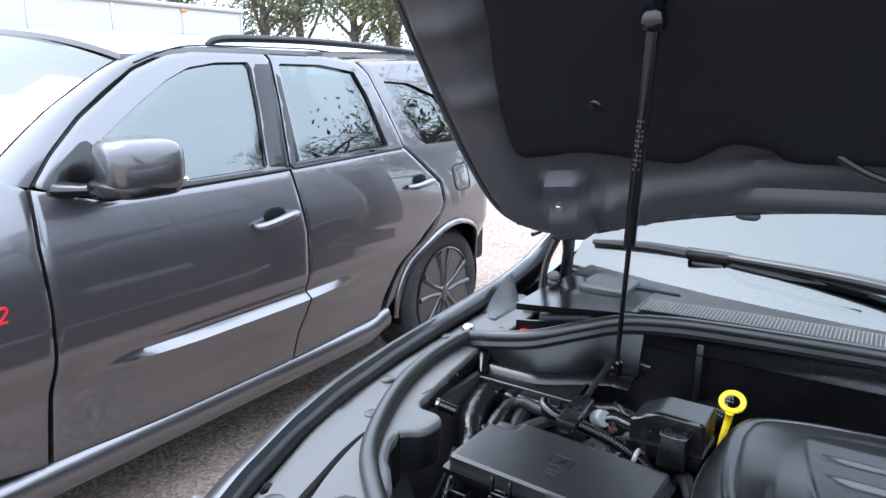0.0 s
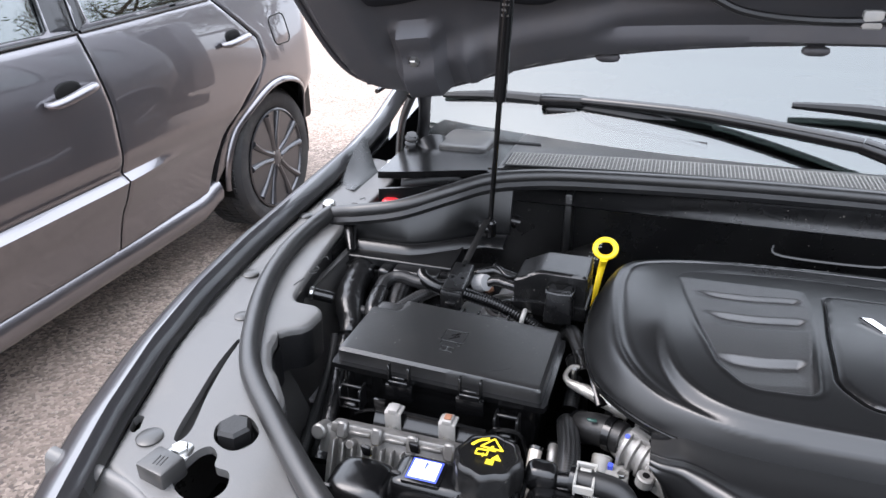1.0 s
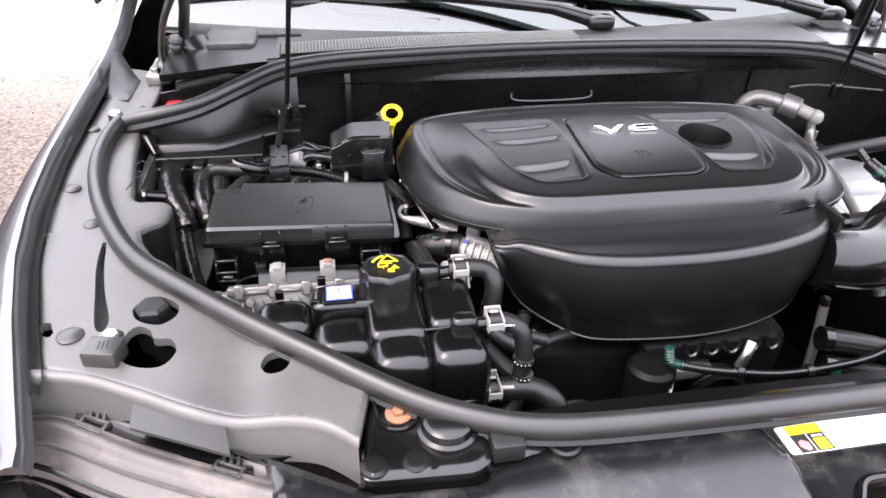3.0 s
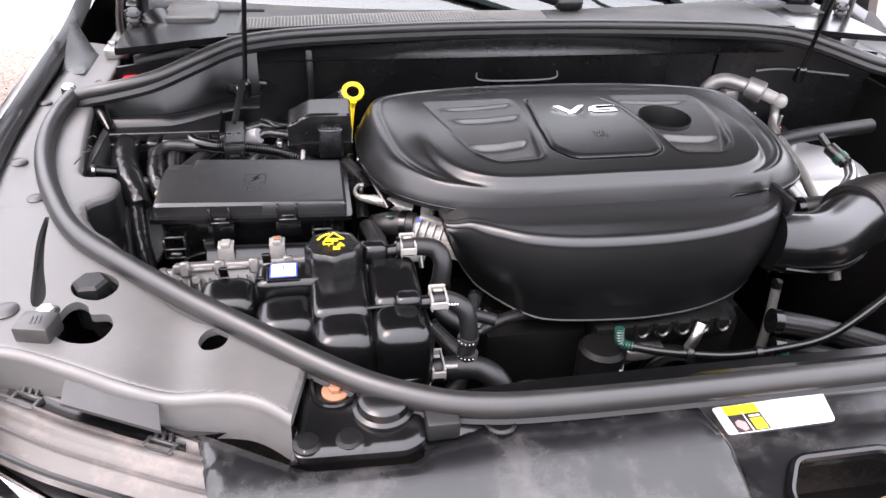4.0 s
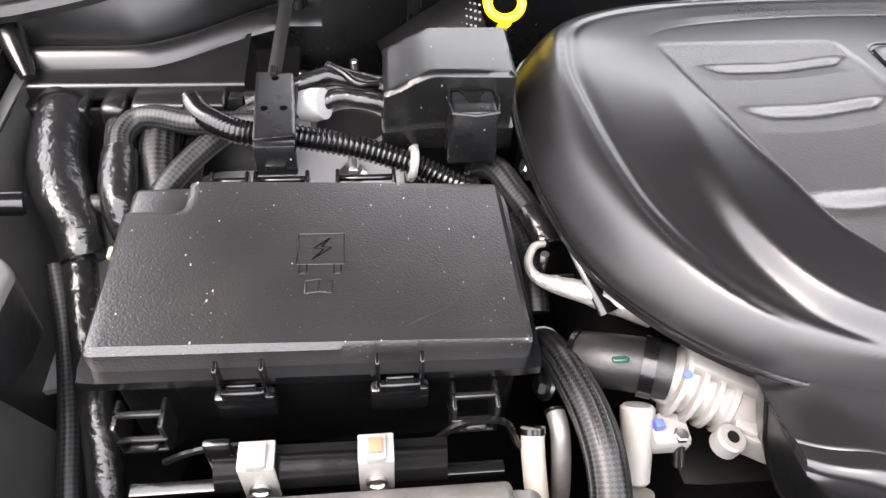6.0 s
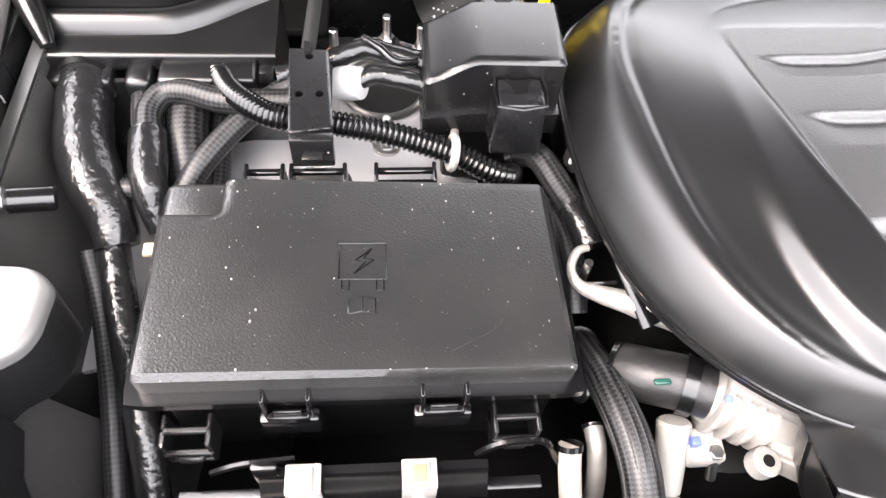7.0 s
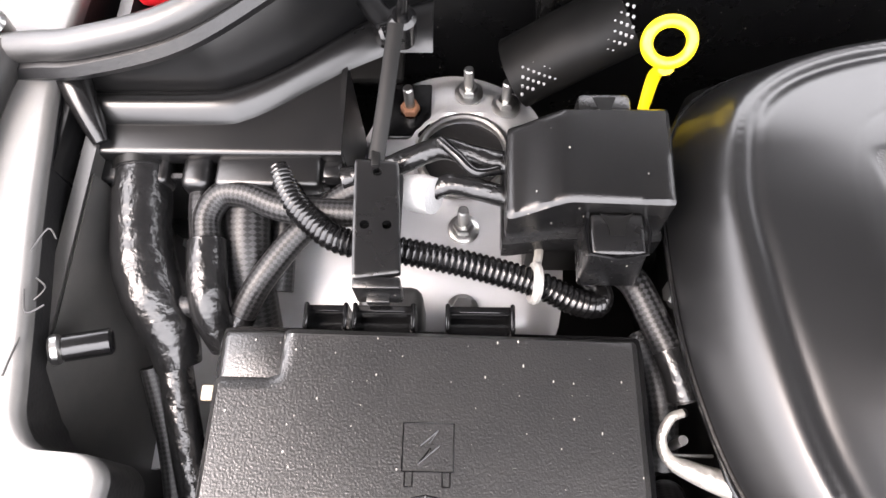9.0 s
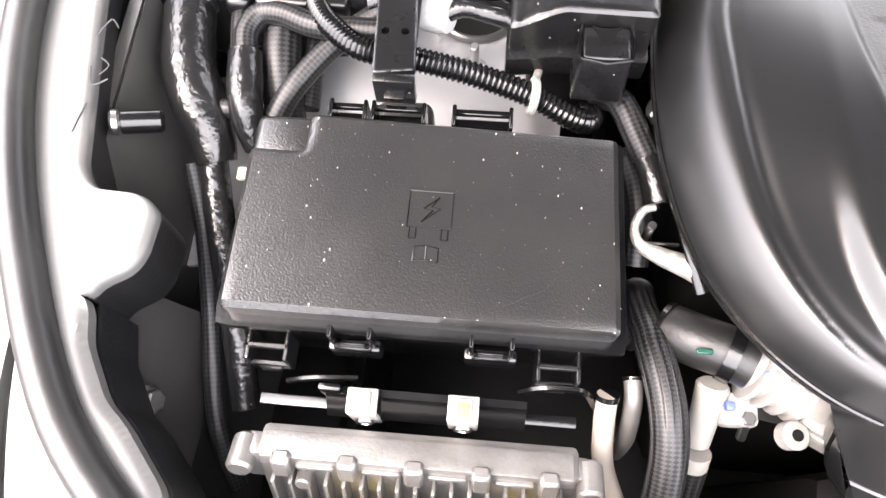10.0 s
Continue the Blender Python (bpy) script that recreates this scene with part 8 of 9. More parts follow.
pn = thing("plenum_duct", "black moulded plenum duct under the weather strip", "duct", at=(-0.66, 0.33, 1.05))
part("duct_shell", Geo().grid(duct_top, 70, 60, (0, 0.006, -0.004)), M_SATIN, pn, angle=55)
part("duct_panel", Geo().grid(duct_panel, 40, 30, (0, 0.004, -0.003)), M_SATIN, pn, angle=55)
part("left_ledge", Geo().box((-0.750, 0.262, 1.116), (-0.698, 0.284, 1.136), 0.004, 3), M_SATIN, pn)
part("hump", Geo().box((-0.687, 0.257, 1.118), (-0.666, 0.284, 1.1395), 0.006, 3), M_SATIN, pn)
part("raised_lid", Geo().box((-0.661, 0.256, 1.126), (-0.586, 0.284, 1.1425), 0.004, 3).box((-0.592, 0.262, 1.12), (-0.572, 0.284, 1.136), 0.003, 2), M_SATIN, pn)
for x in (-0.752, -0.578):
    part("edge_clip", Geo().box((x - 0.006, 0.262, 1.120), (x + 0.006, 0.272, 1.144), 0.002, 2), M_SATIN, pn)
part("duct_end", Geo().grid(lambda u, v: (-0.572, 0.284 + 0.07 * u, (1.146 + 0.004 * smooth(0.2, 1, u)) * (1 - v) + 1.02 * v), 10, 6, (-0.004, 0, 0)), M_SATIN, pn)
part("duct_front", Geo().grid(lambda u, v: (-0.755 + 0.183 * u, 0.268 + 0.004 * v, 1.130 - 0.12 * v), 10, 4, (0, 0.004, 0)), M_PLASTIC, pn)
part("duct_strut", Geo().tube([(-0.775, 0.352, 1.172), (-0.757, 0.315, 1.165), (-0.742, 0.285, 1.15)], [0.016, 0.011, 0.006], seg=10, n=5), M_SMOOTHBLACK, pn)
part("corner_wall", Geo().grid(lambda u, v: (-0.762 + 0.02 * v, 0.255 + 0.1 * u, 1.165 - 0.2 * v), 6, 6, (-0.005, 0, 0)), M_PLASTIC, pn)
# hollow behind the strip, its floor and back near-black for shade; red terminal cover
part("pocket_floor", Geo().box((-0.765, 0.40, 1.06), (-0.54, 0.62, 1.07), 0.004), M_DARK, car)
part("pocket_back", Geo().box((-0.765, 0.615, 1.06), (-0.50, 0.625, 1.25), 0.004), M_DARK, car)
part("pocket_bracket", Geo().grid(lambda u, v: (-0.735 + 0.22 * u, 0.50 + 0.03 * math.sin(2.2 * u) - 0.02 * v, 1.20 + 0.035 * u - 0.07 * v + 0.012 * math.sin(5 * v)), 20, 8, (0, 0.004, 0)), M_PLASTIC, car)
part("pocket_boss", Geo().tube([(-0.70, 0.57, 1.25), (-0.665, 0.53, 1.225), (-0.60, 0.505, 1.222), (-0.54, 0.49, 1.232)], [0.03, 0.02, 0.016, 0.014], seg=12, n=8, flat=0.7), M_PLASTIC, car)
rt = thing("terminal_cover", "red plastic battery terminal cover", "terminal cover", at=(-0.72, 0.43, 1.13))
part("cap", Geo().box((-0.744, 0.412, 1.14), (-0.711, 0.452, 1.190), 0.009, 3), M_RED, rt)
part("side_cap", Geo().box((-0.709, 0.424, 1.142), (-0.690, 0.452, 1.183), 0.009, 3), M_RED, rt)
part("cable", Geo().tube([(-0.722, 0.425, 1.145), (-0.715, 0.405, 1.125), (-0.70, 0.40, 1.09)], 0.009, seg=12, n=6, ridge=0.001, pitch=0.004), M_SMOOTHBLACK, rt)

# firewall beads and insulation edge
for x0, x1, z in ((-0.45, -0.38, 1.222), (-0.02, 0.045, 1.222), (0.36, 0.42, 1.218)):
    part("firewall_slot", Geo().box((x0, 0.478, z - 0.002), (x1, 0.484, z + 0.002), 0.001, 1), M_GUTTER, car)
part("firewall_step", Geo().grid(lambda u, v: (-0.54 + 1.08 * u, 0.486 - 0.05 * v, 1.235 - 0.028 * math.sin(1.5 * v)), 20, 5, (0, 0.006, -0.004)), M_PLASTIC, car)
part("firewall_tray", Geo().tube([(-0.10, 0.455, 1.17), (-0.085, 0.45, 1.155), (0.05, 0.45, 1.155), (0.065, 0.455, 1.17)], 0.003, seg=6, n=5), M_SMOOTHBLACK, car)
for s in (-1, 1):
    part("side_wall", Geo().grid(lambda u, v, s=s: (s * (0.42 + 0.33 * u), 0.475 - 0.05 * u, 1.235 - 0.03 * u - 0.5 * v), 12, 8, (0, 0.006, 0)), M_PLASTIC, car)
    part("wall_bead", Geo().tube([(s * 0.50, 0.452, 1.16), (s * 0.56, 0.445, 1.165), (s * 0.70, 0.425, 1.155)], 0.003, seg=6, n=6), M_GUTTER, car)
part("firewall_rib", Geo().box((-0.425, 0.44, 1.08), (-0.412, 0.48, 1.225), 0.004), M_PLASTIC, car)

# strut towers
TOWER = loop2([(-0.665, 0.19), (-0.60, 0.155), (-0.50, 0.15), (-0.42, 0.17), (-0.405, 0.25), (-0.412, 0.34), (-0.43, 0.395), (-0.49, 0.425), (-0.55, 0.405), (-0.59, 0.33), (-0.66, 0.29)], 6)
RING = [(-0.487 + 0.037 * math.cos(k * 0.209), 0.328 + 0.037 * math.sin(k * 0.209)) for k in range(30)]


def tower_z(x, y, d):
    z = 1.040 + 0.018 * smooth(0, 0.03, d) + 0.006 * math.exp(-((math.hypot(x + 0.487, y - 0.328) - 0.045) / 0.006) ** 2)
    z -= 0.012 * smooth(0.25, 0.18, y) + 0.02 * smooth(-0.60, -0.66, x)
    return (x, y, z)


STUDS = ((-0.533, 0.373), (-0.483, 0.392), (-0.451, 0.379), (-0.486, 0.262))
for s in (-1, 1):
    m_ = Matrix.Identity(4) if s < 0 else mir
    tw = part("strut_tower", moved(sheet(TOWER, 0.007, tower_z, [RING], (0, 0, -0.006)), m_), M_SILVER, car, "dusty silver strut tower")
    part("tower_ring", moved(Geo().tube([(x, y, 1.064) for x, y in RING + RING[:1]], 0.0035, seg=8, n=1, cap=False), m_), M_STEEL, tw)
    part("tower_cup", moved(Geo().rev([(0.037, 0), (0.036, -0.02), (0.022, -0.03), (0.018, -0.012), (0, -0.01)], Matrix.Translation((-0.487, 0.328, 1.055)), 30), m_), M_RUBBER, tw)
    for i, (x, y) in enumerate(STUDS):
        b = part("tower_stud", moved(Geo().cyl((x, y, 1.055), (x, y, 1.094), 0.0042, seg=14, bevel=0.001), m_), M_STEEL, tw)
        part("stud_nut", moved(Geo().rev([(0.0125, 1.058), (0.0125, 1.0615), (0.009, 1.063)], Matrix.Translation((x, y, 0)), 20).hexa((x, y, 1.062), 0.0082, 0.008), m_), M_RUST if i == 0 else M_STEEL, b)
    part("tower_plate", moved(Geo().box((-0.56, 0.345, 1.0585), (-0.515, 0.40, 1.063), 0.012, 3), m_), M_SMOOTHBLACK, tw)
part("tower_bolt", Geo().rev([(0.0125, 1.05), (0.0125, 1.056), (0.009, 1.058)], Matrix.Translation((-0.486, 0.196, 0)), 20).hexa((-0.486, 0.196, 1.057), 0.008, 0.01), M_STEEL, car)
part("tower_eye", Geo().tube([(-0.43, 0.242, 1.062), (-0.42, 0.236, 1.062), (-0.415, 0.245, 1.062), (-0.422, 0.252, 1.062), (-0.43, 0.242, 1.062)], 0.002, seg=6, n=5), M_SMOOTHBLACK, car)

part("side_apron", sheet(rounded([(-0.762, 0.07), (-0.66, 0.09), (-0.655, 0.20), (-0.645, 0.30), (-0.762, 0.30)], 0.01), 0.012, lambda x, y, d: (x, y, 1.012 + 0.012 * smooth(-0.70, -0.66, x)), (), (0, 0, -0.006)), M_SILVER, car, "dusty silver painted side apron")

# punched bracket over the looms
bk = thing("loom_bracket", "black punched plastic bracket over the wiring looms", "bracket", at=(-0.54, 0.22, 1.1))
BKO = rounded([(-0.5575, 0.262), (-0.5285, 0.260), (-0.5235, 0.182), (-0.5535, 0.178)], 0.002, 2)
hol = [[(cx + 0.0032 * math.cos(k * 0.524), cy + 0.0032 * math.sin(k * 0.524)) for k in range(12)] for cx, cy in ((-0.542, 0.252), (-0.5478, 0.214), (-0.5335, 0.214))]
part("plate", sheet(BKO, 0.0014, lambda x, y, d: (x, y, 1.170 - 0.0008 * (1 - smooth(0, 0.0012, d))), hol, (0, 0, -0.006)), M_SATIN, bk)
part("front_lip", Geo().box((-0.5535, 0.172, 1.140), (-0.5235, 0.180, 1.168), 0.0015).box((-0.546, 0.168, 1.147), (-0.531, 0.173, 1.153), 0.001), M_PLASTIC, bk)
# added near-black plate that gives the punched holes their shade
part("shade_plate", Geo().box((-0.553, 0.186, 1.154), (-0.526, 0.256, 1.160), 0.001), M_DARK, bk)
part("bracket_block", Geo().box((-0.5585, 0.158, 1.06), (-0.513, 0.196, 1.112), 0.009, 3), M_GUTTER, bk, "grey metal block under the bracket")
part("post", Geo().box((-0.5465, 0.256, 1.166), (-0.5405, 0.268, 1.172), 0.001).tube([(-0.5435, 0.262, 1.168), (-0.537, 0.30, 1.188), (-0.531, 0.342, 1.207)], 0.0055, seg=8, n=5, flat=0.3), M_DARK, bk)
part("strut_ball", Geo().cyl((-0.545, 0.345, 1.19), (-0.525, 0.355, 1.187), 0.0085, seg=16, bevel=0.002).tube([(-0.56, 0.40, 1.17), (-0.545, 0.37, 1.18), (-0.53, 0.352, 1.187)], 0.009, seg=10, n=5), M_SMOOTHBLACK, bk)

# relay box
rb = thing("relay_box", "black plastic relay box with a hooked tab", "relay box", at=(-0.405, 0.25, 1.1))
RLY = [(-0.4575, 0.281), (-0.42, 0.287), (-0.356, 0.287), (-0.3575, 0.2185), (-0.42, 0.2205), (-0.4585, 0.215)]
part("box_lid", sheet(rounded(RLY, 0.003, 2), 0.003, lambda x, y, d: (x, y, 1.194 - 0.014 * smooth(-0.418, -0.460, x) - 0.003 * (1 - smooth(0, 0.003, d))), (), (0, 0, -0.05)), M_PLASTIC, rb)
part("box_skirt", sheet(rounded([(x * 1.0 + (0.002 if x > -0.4 else -0.002), y - (0.004 if y < 0.25 else -0.002)) for x, y in RLY], 0.003, 2), 0.006, lambda x, y, d: (x, y, 1.146), (), (0, 0, -0.02)), M_PLASTIC, rb)
tab = part("front_tab", Geo().box((-0.4110, 0.188, 1.132), (-0.3715, 0.222, 1.180), 0.003, 3, taper=0.003), M_PLASTIC, rb)
part("tab_hook", Geo().prism([(-0.4015, 0.2185), (-0.395, 0.2155), (-0.388, 0.2155), (-0.3815, 0.2185), (-0.386, 0.2105), (-0.387, 0.2035), (-0.396, 0.2035), (-0.397, 0.2105)], 1.1800, 1.1808, 0), M_DARK, tab)
part("tab_lip", Geo().tube([(-0.4085, 0.2195, 1.1790), (-0.4085, 0.1925, 1.1785), (-0.3740, 0.1925, 1.1785), (-0.3740, 0.2195, 1.1790)], 0.0014, seg=6, n=2), M_SMOOTHBLACK, tab)
rear_tab = part("rear_tab", Geo().box((-0.412, 0.285, 1.15), (-0.377, 0.304, 1.185), 0.004, 2), M_PLASTIC, rb)
part("tab_hook", Geo().prism([(-0.402, 0.300), (-0.387, 0.300), (-0.390, 0.293), (-0.391, 0.288), (-0.398, 0.288), (-0.399, 0.293)], 1.1845, 1.1856, 0), M_DARK, rear_tab)
part("box_foot", Geo().box((-0.44, 0.23, 1.05), (-0.37, 0.28, 1.13), 0.004), M_DARK, rb)

# dipstick
ds = thing("dipstick", "yellow plastic oil dipstick handle", "dipstick", at=(-0.348, 0.352, 1.08))
DM = Matrix.Translation((-0.346, 0.349, 1.180)) @ Matrix.Rotation(radians(48), 4, "X")
ring = [DM @ Vector((0.0155 * math.cos(a), 0.0142 * math.sin(a), 0)) for a in [k * 2 * math.pi / 40 for k in range(41)]]
part("ring", Geo().tube(ring, 0.0044, seg=12, n=1, flat=0.75, cap=False), M_YELLOW, ds)
part("stem", Geo().tube([DM @ Vector((0, -0.018, 0)), Vector((-0.349, 0.345, 1.148)), Vector((-0.353, 0.330, 1.115)), Vector((-0.356, 0.318, 1.07))], [0.0062, 0.0055, 0.0045, 0.0035], seg=10, n=6, flat=0.7), M_YELLOW, ds)
part("tube", Geo().tube([(-0.356, 0.318, 1.075), (-0.358, 0.305, 1.0), (-0.35, 0.29, 0.9)], 0.006, seg=10, n=5), M_STEEL, ds)


def loom(pts, r, mat, label, name="wiring_loom", **kw):
    t = thing(name, label, "wiring loom", "wiring looms of the engine bay", at=pts[0])
    ps = spline(pts, 8)
    part("tape_end", Geo().tube(ps[:4], (r[0] if isinstance(r, list) else r) * 1.07, seg=16, n=2), M_TAPE, t)
    part("sleeve", Geo().tube(pts, r, seg=kw.pop("seg", 18), n=kw.pop("n", 10), **kw), mat, t)
    return t


l1 = loom([(-0.722, 0.285, 1.125), (-0.718, 0.25, 1.122), (-0.713, 0.215, 1.118), (-0.702, 0.185, 1.112), (-0.69, 0.162, 1.102), (-0.684, 0.14, 1.09)], [0.019, 0.021, 0.022, 0.022, 0.019, 0.016], M_TAPE, "thick loom wrapped in crumpled shiny tape", lump=0.05)
part("lower_sleeve", Geo().tube([(-0.692, 0.165, 1.098), (-0.684, 0.12, 1.08), (-0.672, 0.07, 1.065), (-0.658, 0.02, 1.05), (-0.648, -0.04, 1.02)], 0.012, seg=18, n=10), M_TAPE, l1)
part("collar", Geo().cyl((-0.7225, 0.29, 1.125), (-0.721, 0.275, 1.124), 0.0215, seg=22), M_BRAID, l1)
part("outer_sleeve", Geo().tube([(-0.706, 0.14, 1.085), (-0.694, 0.09, 1.06), (-0.682, 0.03, 1.045), (-0.67, -0.05, 1.02), (-0.655, -0.10, 0.98)], 0.008, seg=14, n=10), M_BRAID, l1)
part("branch", Geo().tube([(-0.694, 0.183, 1.11), (-0.68, 0.178, 1.11), (-0.664, 0.178, 1.11)], 0.0085, seg=14, n=8), M_BRAID, l1)
l2 = loom([(-0.676, 0.275, 1.12), (-0.674, 0.25, 1.122), (-0.669, 0.22, 1.12), (-0.664, 0.195, 1.118)], 0.0095, M_BRAID, "braided loom ending in a taped joint")
part("tape_wrap", Geo().tube([(-0.6665, 0.222, 1.121), (-0.663, 0.195, 1.118), (-0.660, 0.175, 1.112), (-0.653, 0.155, 1.09)], [0.014, 0.0145, 0.0135, 0.011], seg=18, n=10, lump=0.05, seed=4), M_TAPE, l2)
loom([(-0.664, 0.215, 1.122), (-0.667, 0.238, 1.127), (-0.657, 0.254, 1.131), (-0.638, 0.253, 1.134), (-0.612, 0.242, 1.136), (-0.585, 0.238, 1.138), (-0.555, 0.236, 1.14)], 0.0098, M_BRAID, "braided loom bent in a hook")
loom([(-0.642, 0.285, 1.115), (-0.643, 0.25, 1.112), (-0.641, 0.215, 1.10), (-0.635, 0.17, 1.07)], 0.0165, M_BRAID, "thick upright braided loom")
loom([(-0.618, 0.285, 1.10), (-0.62, 0.25, 1.095), (-0.622, 0.2, 1.08)], 0.010, M_BRAID, "braided loom half hidden behind others")
loom([(-0.646, 0.168, 1.095), (-0.628, 0.195, 1.112), (-0.603, 0.226, 1.122), (-0.575, 0.250, 1.13), (-0.55, 0.262, 1.138)], 0.0095, M_BRAID, "black braided loom running on a slant")
l6 = loom([(-0.616, 0.272, 1.135), (-0.607, 0.252, 1.140), (-0.594, 0.234, 1.145), (-0.573, 0.215, 1.149), (-0.553, 0.208, 1.150), (-0.528, 0.205, 1.150), (-0.484, 0.198, 1.145), (-0.440, 0.190, 1.134), (-0.412, 0.181, 1.124), (-0.396, 0.181, 1.115), (-0.390, 0.192, 1.105), (-0.393, 0.205, 1.09)], 0.0085, M_SMOOTHBLACK, "glossy black corrugated conduit", ridge=0.0011, pitch=0.0042)
zt = thing("cable_tie", "white nylon cable tie round the conduit", "cable tie", at=(-0.44, 0.19, 1.13))
zr = [Vector((-0.438, 0.1895, 1.1335)) + Vector((0.35, 0.1, 0.0)).normalized() * 0 + Vector((0.002 * math.sin(a), 0.0112 * math.cos(a), 0.0112 * math.sin(a))) for a in [k * 2 * math.pi / 24 for k in range(25)]]
part("loop", Geo().tube(zr, 0.0034, seg=8, n=1, flat=1.0, cap=False), M_WHITE, zt)
part("tail", Geo().tube([(-0.437, 0.199, 1.14), (-0.434, 0.215, 1.13), (-0.433, 0.232, 1.11)], 0.003, seg=6, n=5, flat=0.5), M_WHITE, zt)
l7 = loom([(-0.383, 0.215, 1.10), (-0.370, 0.198, 1.118), (-0.357, 0.168, 1.118), (-0.346, 0.140, 1.116), (-0.340, 0.118, 1.11)], 0.0105, M_BRAID, "braided loom beside the engine cover")
part("tape_wrap", Geo().tube([(-0.350, 0.150, 1.117), (-0.345, 0.135, 1.115), (-0.341, 0.12, 1.11)], 0.0112, seg=14, n=8, lump=0.14, seed=8), M_TAPE, l7)
loom([(-0.362, 0.165, 1.095), (-0.356, 0.14, 1.10), (-0.352, 0.11, 1.095), (-0.352, 0.08, 1.08)], 0.010, M_BRAID, "dark ribbed loom low beside the fuse box")
l8 = loom([(-0.570, 0.262, 1.140), (-0.545, 0.268, 1.143), (-0.522, 0.274, 1.150), (-0.502, 0.281, 1.152), (-0.482, 0.277, 1.150), (-0.455, 0.27, 1.148)], 0.008, M_TAPE, "taped cable running into the relay box", lump=0.12)
loom([(-0.510, 0.25, 1.145), (-0.495, 0.254, 1.150), (-0.475, 0.250, 1.150), (-0.455, 0.245, 1.148)], 0.0072, M_TAPE, "taped cable with a frayed grey end", lump=0.12)
loom([(-0.502, 0.281, 1.162), (-0.490, 0.268, 1.164), (-0.478, 0.258, 1.160), (-0.462, 0.262, 1.156)], 0.0035, M_SMOOTHBLACK, "thin grey wire over the taped cables")
fo_ = thing("foam_collar", "grey foam collar round a cable", "foam collar", at=(-0.515, 0.25, 1.14))
part("collar", Geo().rev([(0.0075, -0.010), (0.0125, -0.010), (0.0135, 0.0), (0.0125, 0.010), (0.0075, 0.010)], Matrix.Translation((-0.514, 0.248, 1.147)) @ Matrix.Rotation(radians(68), 4, "Y") @ Matrix.Rotation(radians(20), 4, "X"), 20), material("grey_foam", (0.25, 0.25, 0.25), 0.9, var=0.2, var_scale=60, bump=0.6, bump_scale=400), fo_)
# perforated heat sleeve behind the relay box
hs_ = thing("heat_sleeve", "black perforated heat shield sleeve", "heat shield", at=(-0.4, 0.4, 1.0))
part("sleeve", Geo().tube([(-0.445, 0.395, 1.085), (-0.42, 0.40, 1.10), (-0.395, 0.405, 1.115), (-0.36, 0.415, 1.13)], 0.032, seg=20, n=10, flat=0.8), M_DARK, hs_)
g = Geo()
for i in range(20):
    for k in range(11):
        a = radians(20 + 14 * k + 7 * (i % 2))
        c = Vector((-0.44 + 0.0042 * i, 0.396 + 0.0010 * i, 1.087 + 0.0022 * i))
        p = c + Vector((0, -0.0325 * math.cos(a), 0.0275 * math.sin(a)))
        g.lobe(p, (0.0014, 0.0014, 0.0014), 0.8, 6)
tagged(part("perforations", g, M_GREYBAR, hs_), kind="stuff")
# fasteners in the gap right of the fuse box
for p in ((-0.343, 0.185, 1.13), (-0.35, 0.03, 1.06)):
    gb = thing("engine_bolt", "steel bolt head deep in the gap", "bolt", at=p)
    part("head", Geo().rev([(0.011, 0), (0.011, 0.003), (0.009, 0.004)], Matrix.Translation(p) @ Matrix.Rotation(radians(-70), 4, "Y"), 18).hexa(p, 0.0075, 0.009, (-0.9, 0, 0.3)), M_STEEL, gb)

# ------------------------------------------------------------------ right side of the bay
ip = thing("intake_pipe", "fat black plastic intake pipe", "intake pipe", at=(0.3, -0.1, 1.0))
part("pipe_wall", Geo().tube([(0.205, -0.105, 1.125), (0.245, -0.11, 1.118), (0.30, -0.10, 1.112), (0.37, -0.06, 1.11), (0.44, -0.02, 1.11), (0.56, 0.0, 1.10)], [0.042, 0.045, 0.046, 0.047, 0.048, 0.048], seg=30, n=10), M_SMOOTHBLACK, ip)
part("pipe_seam", Geo().tube([(0.21, -0.150, 1.105), (0.27, -0.155, 1.098), (0.34, -0.13, 1.092), (0.42, -0.075, 1.092), (0.5, -0.05, 1.09)], 0.0025, seg=6, n=8), M_SMOOTHBLACK, ip)
part("bellows", Geo().tube([(0.385, -0.045, 1.112), (0.43, -0.025, 1.112), (0.475, -0.012, 1.11)], 0.049, seg=26, n=10, ridge=0.004, pitch=0.012), M_RUBBER, ip)
ac = thing("refrigerant_line", "bare aluminium refrigerant line with a service port", "pipe", at=(0.4, 0.35, 1.1))
part("line", Geo().tube([(0.36, 0.40, 1.09), (0.362, 0.395, 1.145), (0.385, 0.385, 1.168), (0.42, 0.365, 1.165), (0.445, 0.345, 1.158)], 0.0145, seg=18, n=8), M_ALU, ac)
part("line_collar", Geo().cyl((0.425, 0.362, 1.164), (0.452, 0.340, 1.157), 0.021, seg=22, bevel=0.003), M_ALU, ac)
part("service_port", Geo().cyl((0.452, 0.342, 1.157), (0.472, 0.325, 1.150), 0.0125, seg=18, bevel=0.002).lobe((0.477, 0.320, 1.148), (0.014, 0.014, 0.014), 0.8, 16), M_WHITE, ac)
part("lower_line", Geo().tube([(0.47, 0.32, 1.145), (0.472, 0.315, 1.12), (0.46, 0.29, 1.105), (0.44, 0.21, 1.10), (0.425, 0.14, 1.095), (0.41, 0.05, 1.07)], 0.0085, seg=14, n=8), M_ALU, ac)
part("block", Geo().box((0.385, 0.36, 1.12), (0.415, 0.40, 1.155), 0.004), M_ALU, ac)
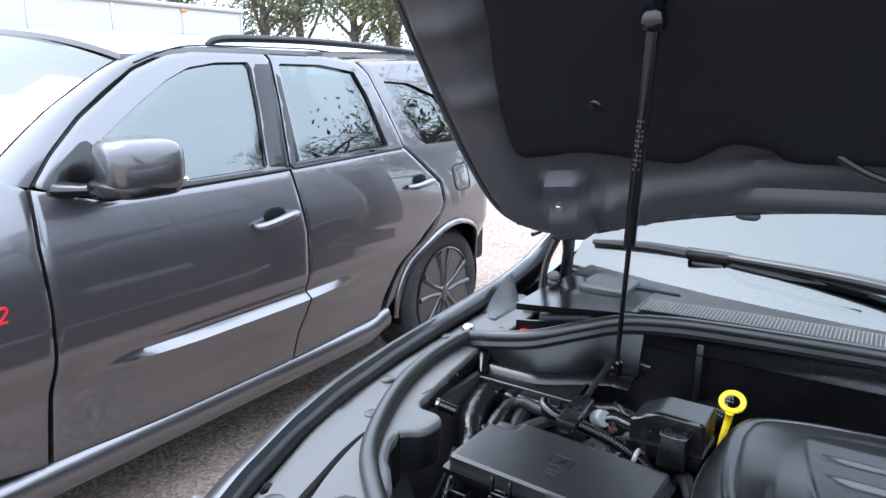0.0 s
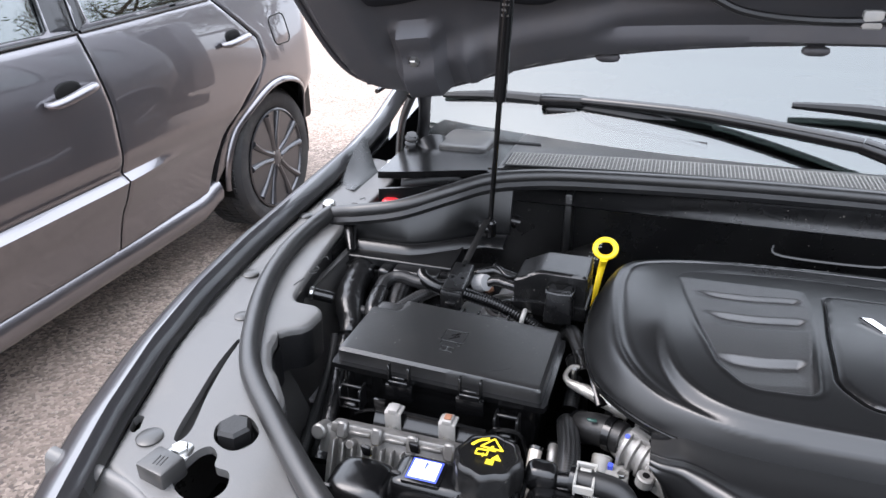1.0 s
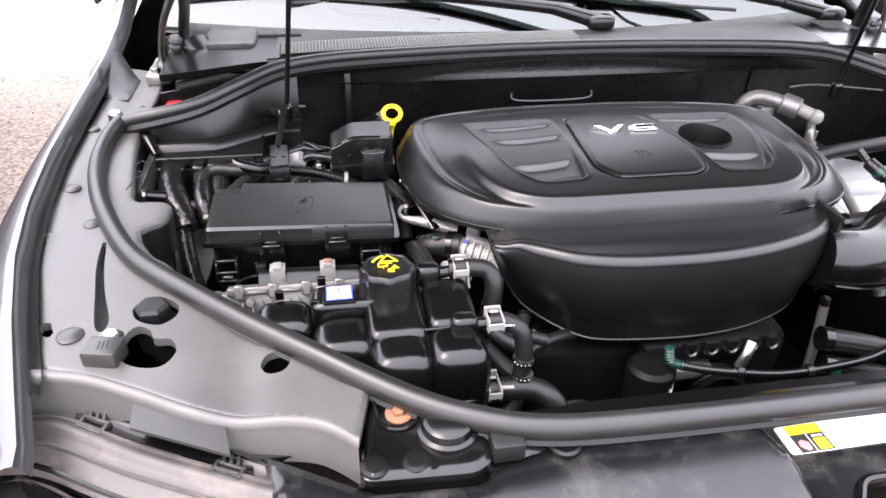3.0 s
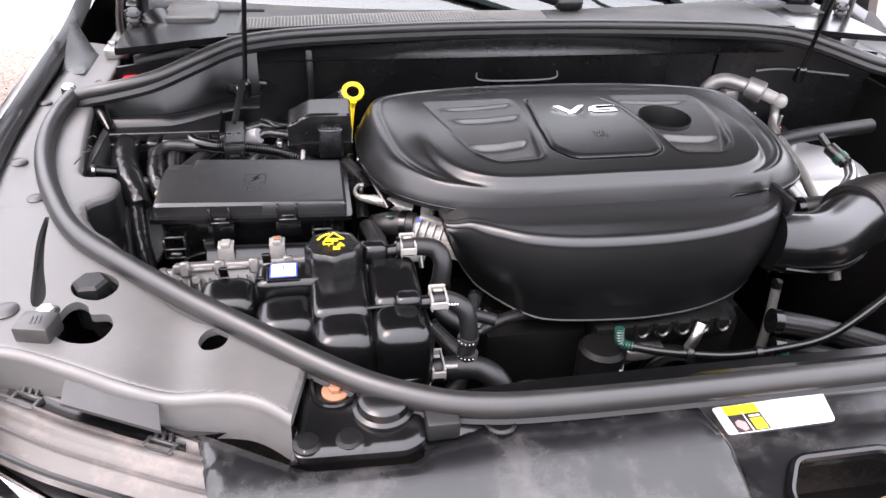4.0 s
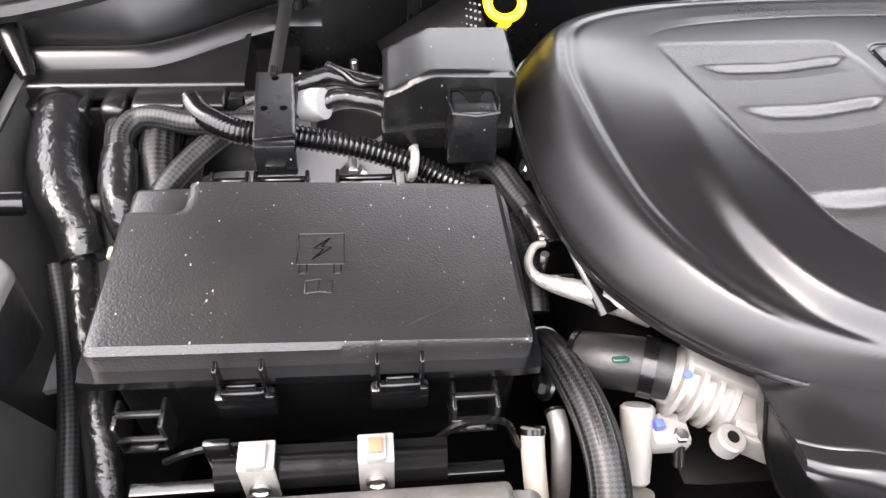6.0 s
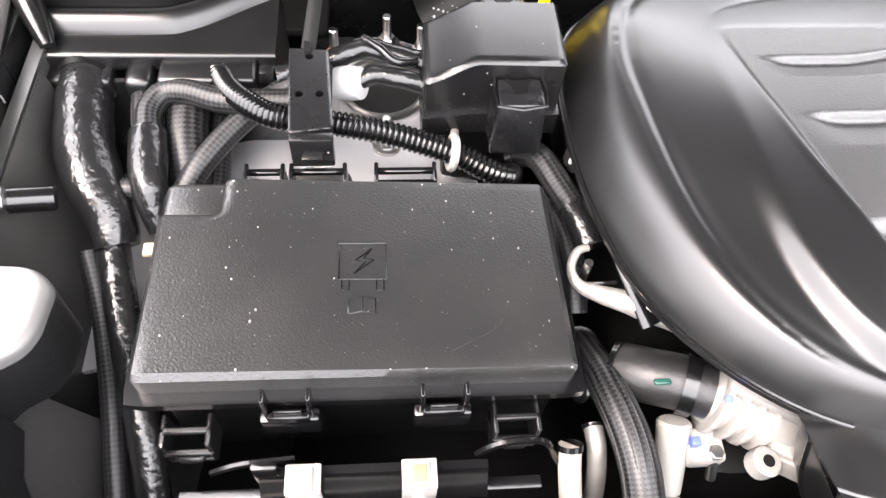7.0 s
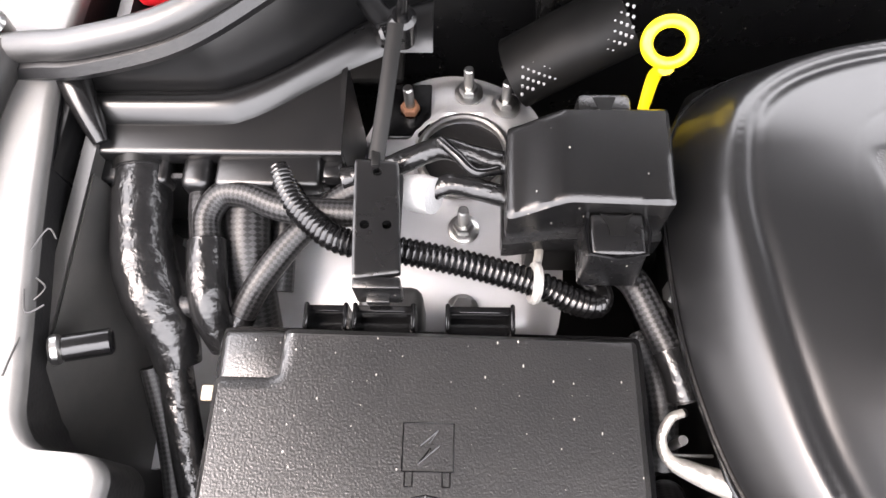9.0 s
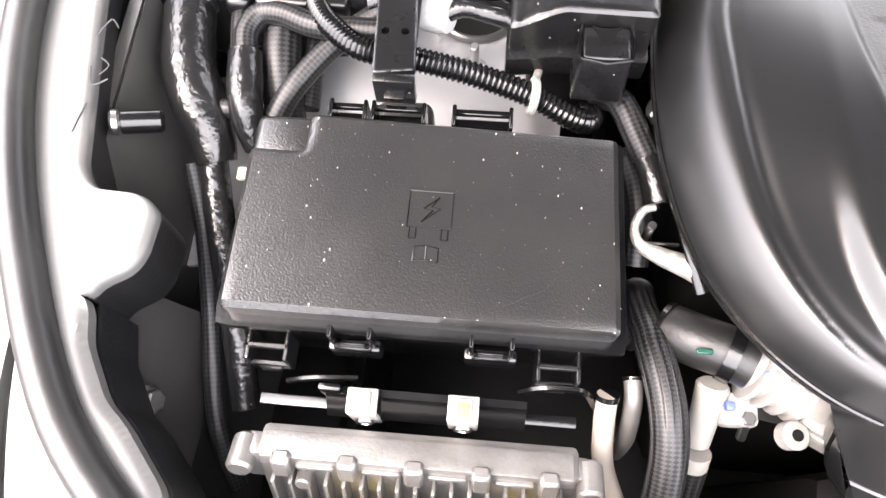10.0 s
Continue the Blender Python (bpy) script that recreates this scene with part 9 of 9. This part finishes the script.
hr = hose("brake_hose", [(0.40, 0.245, 1.085), (0.47, 0.255, 1.10), (0.55, 0.265, 1.105), (0.66, 0.275, 1.11)], 0.014, M_RUBBER, "thick black hose along the apron", seg=16, n=8)
sn = thing("pressure_sensor", "black and green sensor plug on a fitting", "sensor", at=(0.49, 0.12, 1.05))
part("plug", Geo().cyl((0.485, 0.165, 1.125), (0.50, 0.125, 1.11), 0.012, seg=16, bevel=0.003), M_PLASTIC, sn)
part("pin", Geo().cyl((0.477, 0.185, 1.14), (0.486, 0.165, 1.125), 0.006, seg=12), M_PLASTIC, sn)
part("green_ring", Geo().cyl((0.493, 0.143, 1.117), (0.497, 0.133, 1.113), 0.0135, seg=18), M_GREEN, sn)
part("fitting", Geo().tube([(0.503, 0.12, 1.107), (0.49, 0.095, 1.10), (0.465, 0.075, 1.09), (0.44, 0.06, 1.085)], 0.010, seg=14, n=6), M_STEEL, sn)
hose("bypass_hose", [(0.34, 0.02, 1.09), (0.40, 0.012, 1.10), (0.47, 0.02, 1.105), (0.56, 0.045, 1.105)], 0.018, M_RUBBER, "thick black rubber hose on the far side", seg=18, n=8)
hose("coolant_pipe", [(0.36, 0.10, 1.10), (0.39, 0.05, 1.07), (0.41, 0.0, 1.03), (0.42, -0.03, 0.98)], 0.0095, M_ALU, "slim bare metal pipe", "pipe", seg=14, n=8)
vl = hose("vacuum_line", [(0.03, -0.245, 0.995), (0.07, -0.255, 0.99), (0.12, -0.262, 0.985), (0.17, -0.27, 0.985), (0.235, -0.272, 0.99), (0.30, -0.27, 1.0), (0.36, -0.255, 1.02), (0.45, -0.22, 1.05)], 0.0058, M_SMOOTHBLACK, "glossy thin black line with green end fitting", "pipe", seg=12, n=8)
part("end_fitting", Geo().tube([(0.015, -0.235, 1.02), (0.018, -0.24, 1.0), (0.033, -0.246, 0.995)], 0.006, seg=12, n=6, ridge=0.001, pitch=0.004), M_GREEN, vl)
for p in ((0.11, -0.26, 0.986), (0.205, -0.272, 0.987)):
    part("line_clip", Geo().cyl((p[0] - 0.004, p[1], p[2]), (p[0] + 0.006, p[1], p[2]), 0.0095, seg=16, bevel=0.002), M_PLASTIC, vl)
part("green_elbow", Geo().tube([(0.245, -0.27, 0.985), (0.25, -0.272, 0.965), (0.252, -0.27, 0.94)], 0.008, seg=12, n=5), M_GREEN, vl)
part("fitting_stack", Geo().tube([(0.252, -0.272, 0.955), (0.252, -0.27, 0.92)], 0.009, seg=14, n=6, ridge=0.0018, pitch=0.009), M_STEEL, vl)
vl.location += Vector((-0.047, 0.057, 0.028))
hose("braided_hose", [(0.20, -0.17, 1.03), (0.27, -0.185, 1.02), (0.36, -0.21, 1.0), (0.46, -0.24, 0.98)], 0.016, M_BRAID, "wide braided loom on the far side", seg=18, n=10)
hose("braided_hose", [(0.20, -0.19, 1.0), (0.28, -0.21, 0.99), (0.38, -0.235, 0.965)], 0.013, M_BRAID, "braided loom below the intake pipe", seg=16, n=10)
hose("steel_pipe", [(0.232, -0.12, 1.06), (0.236, -0.125, 1.0), (0.238, -0.13, 0.93)], 0.007, M_ALU, "upright bare metal pipe", "pipe", seg=12, n=5)
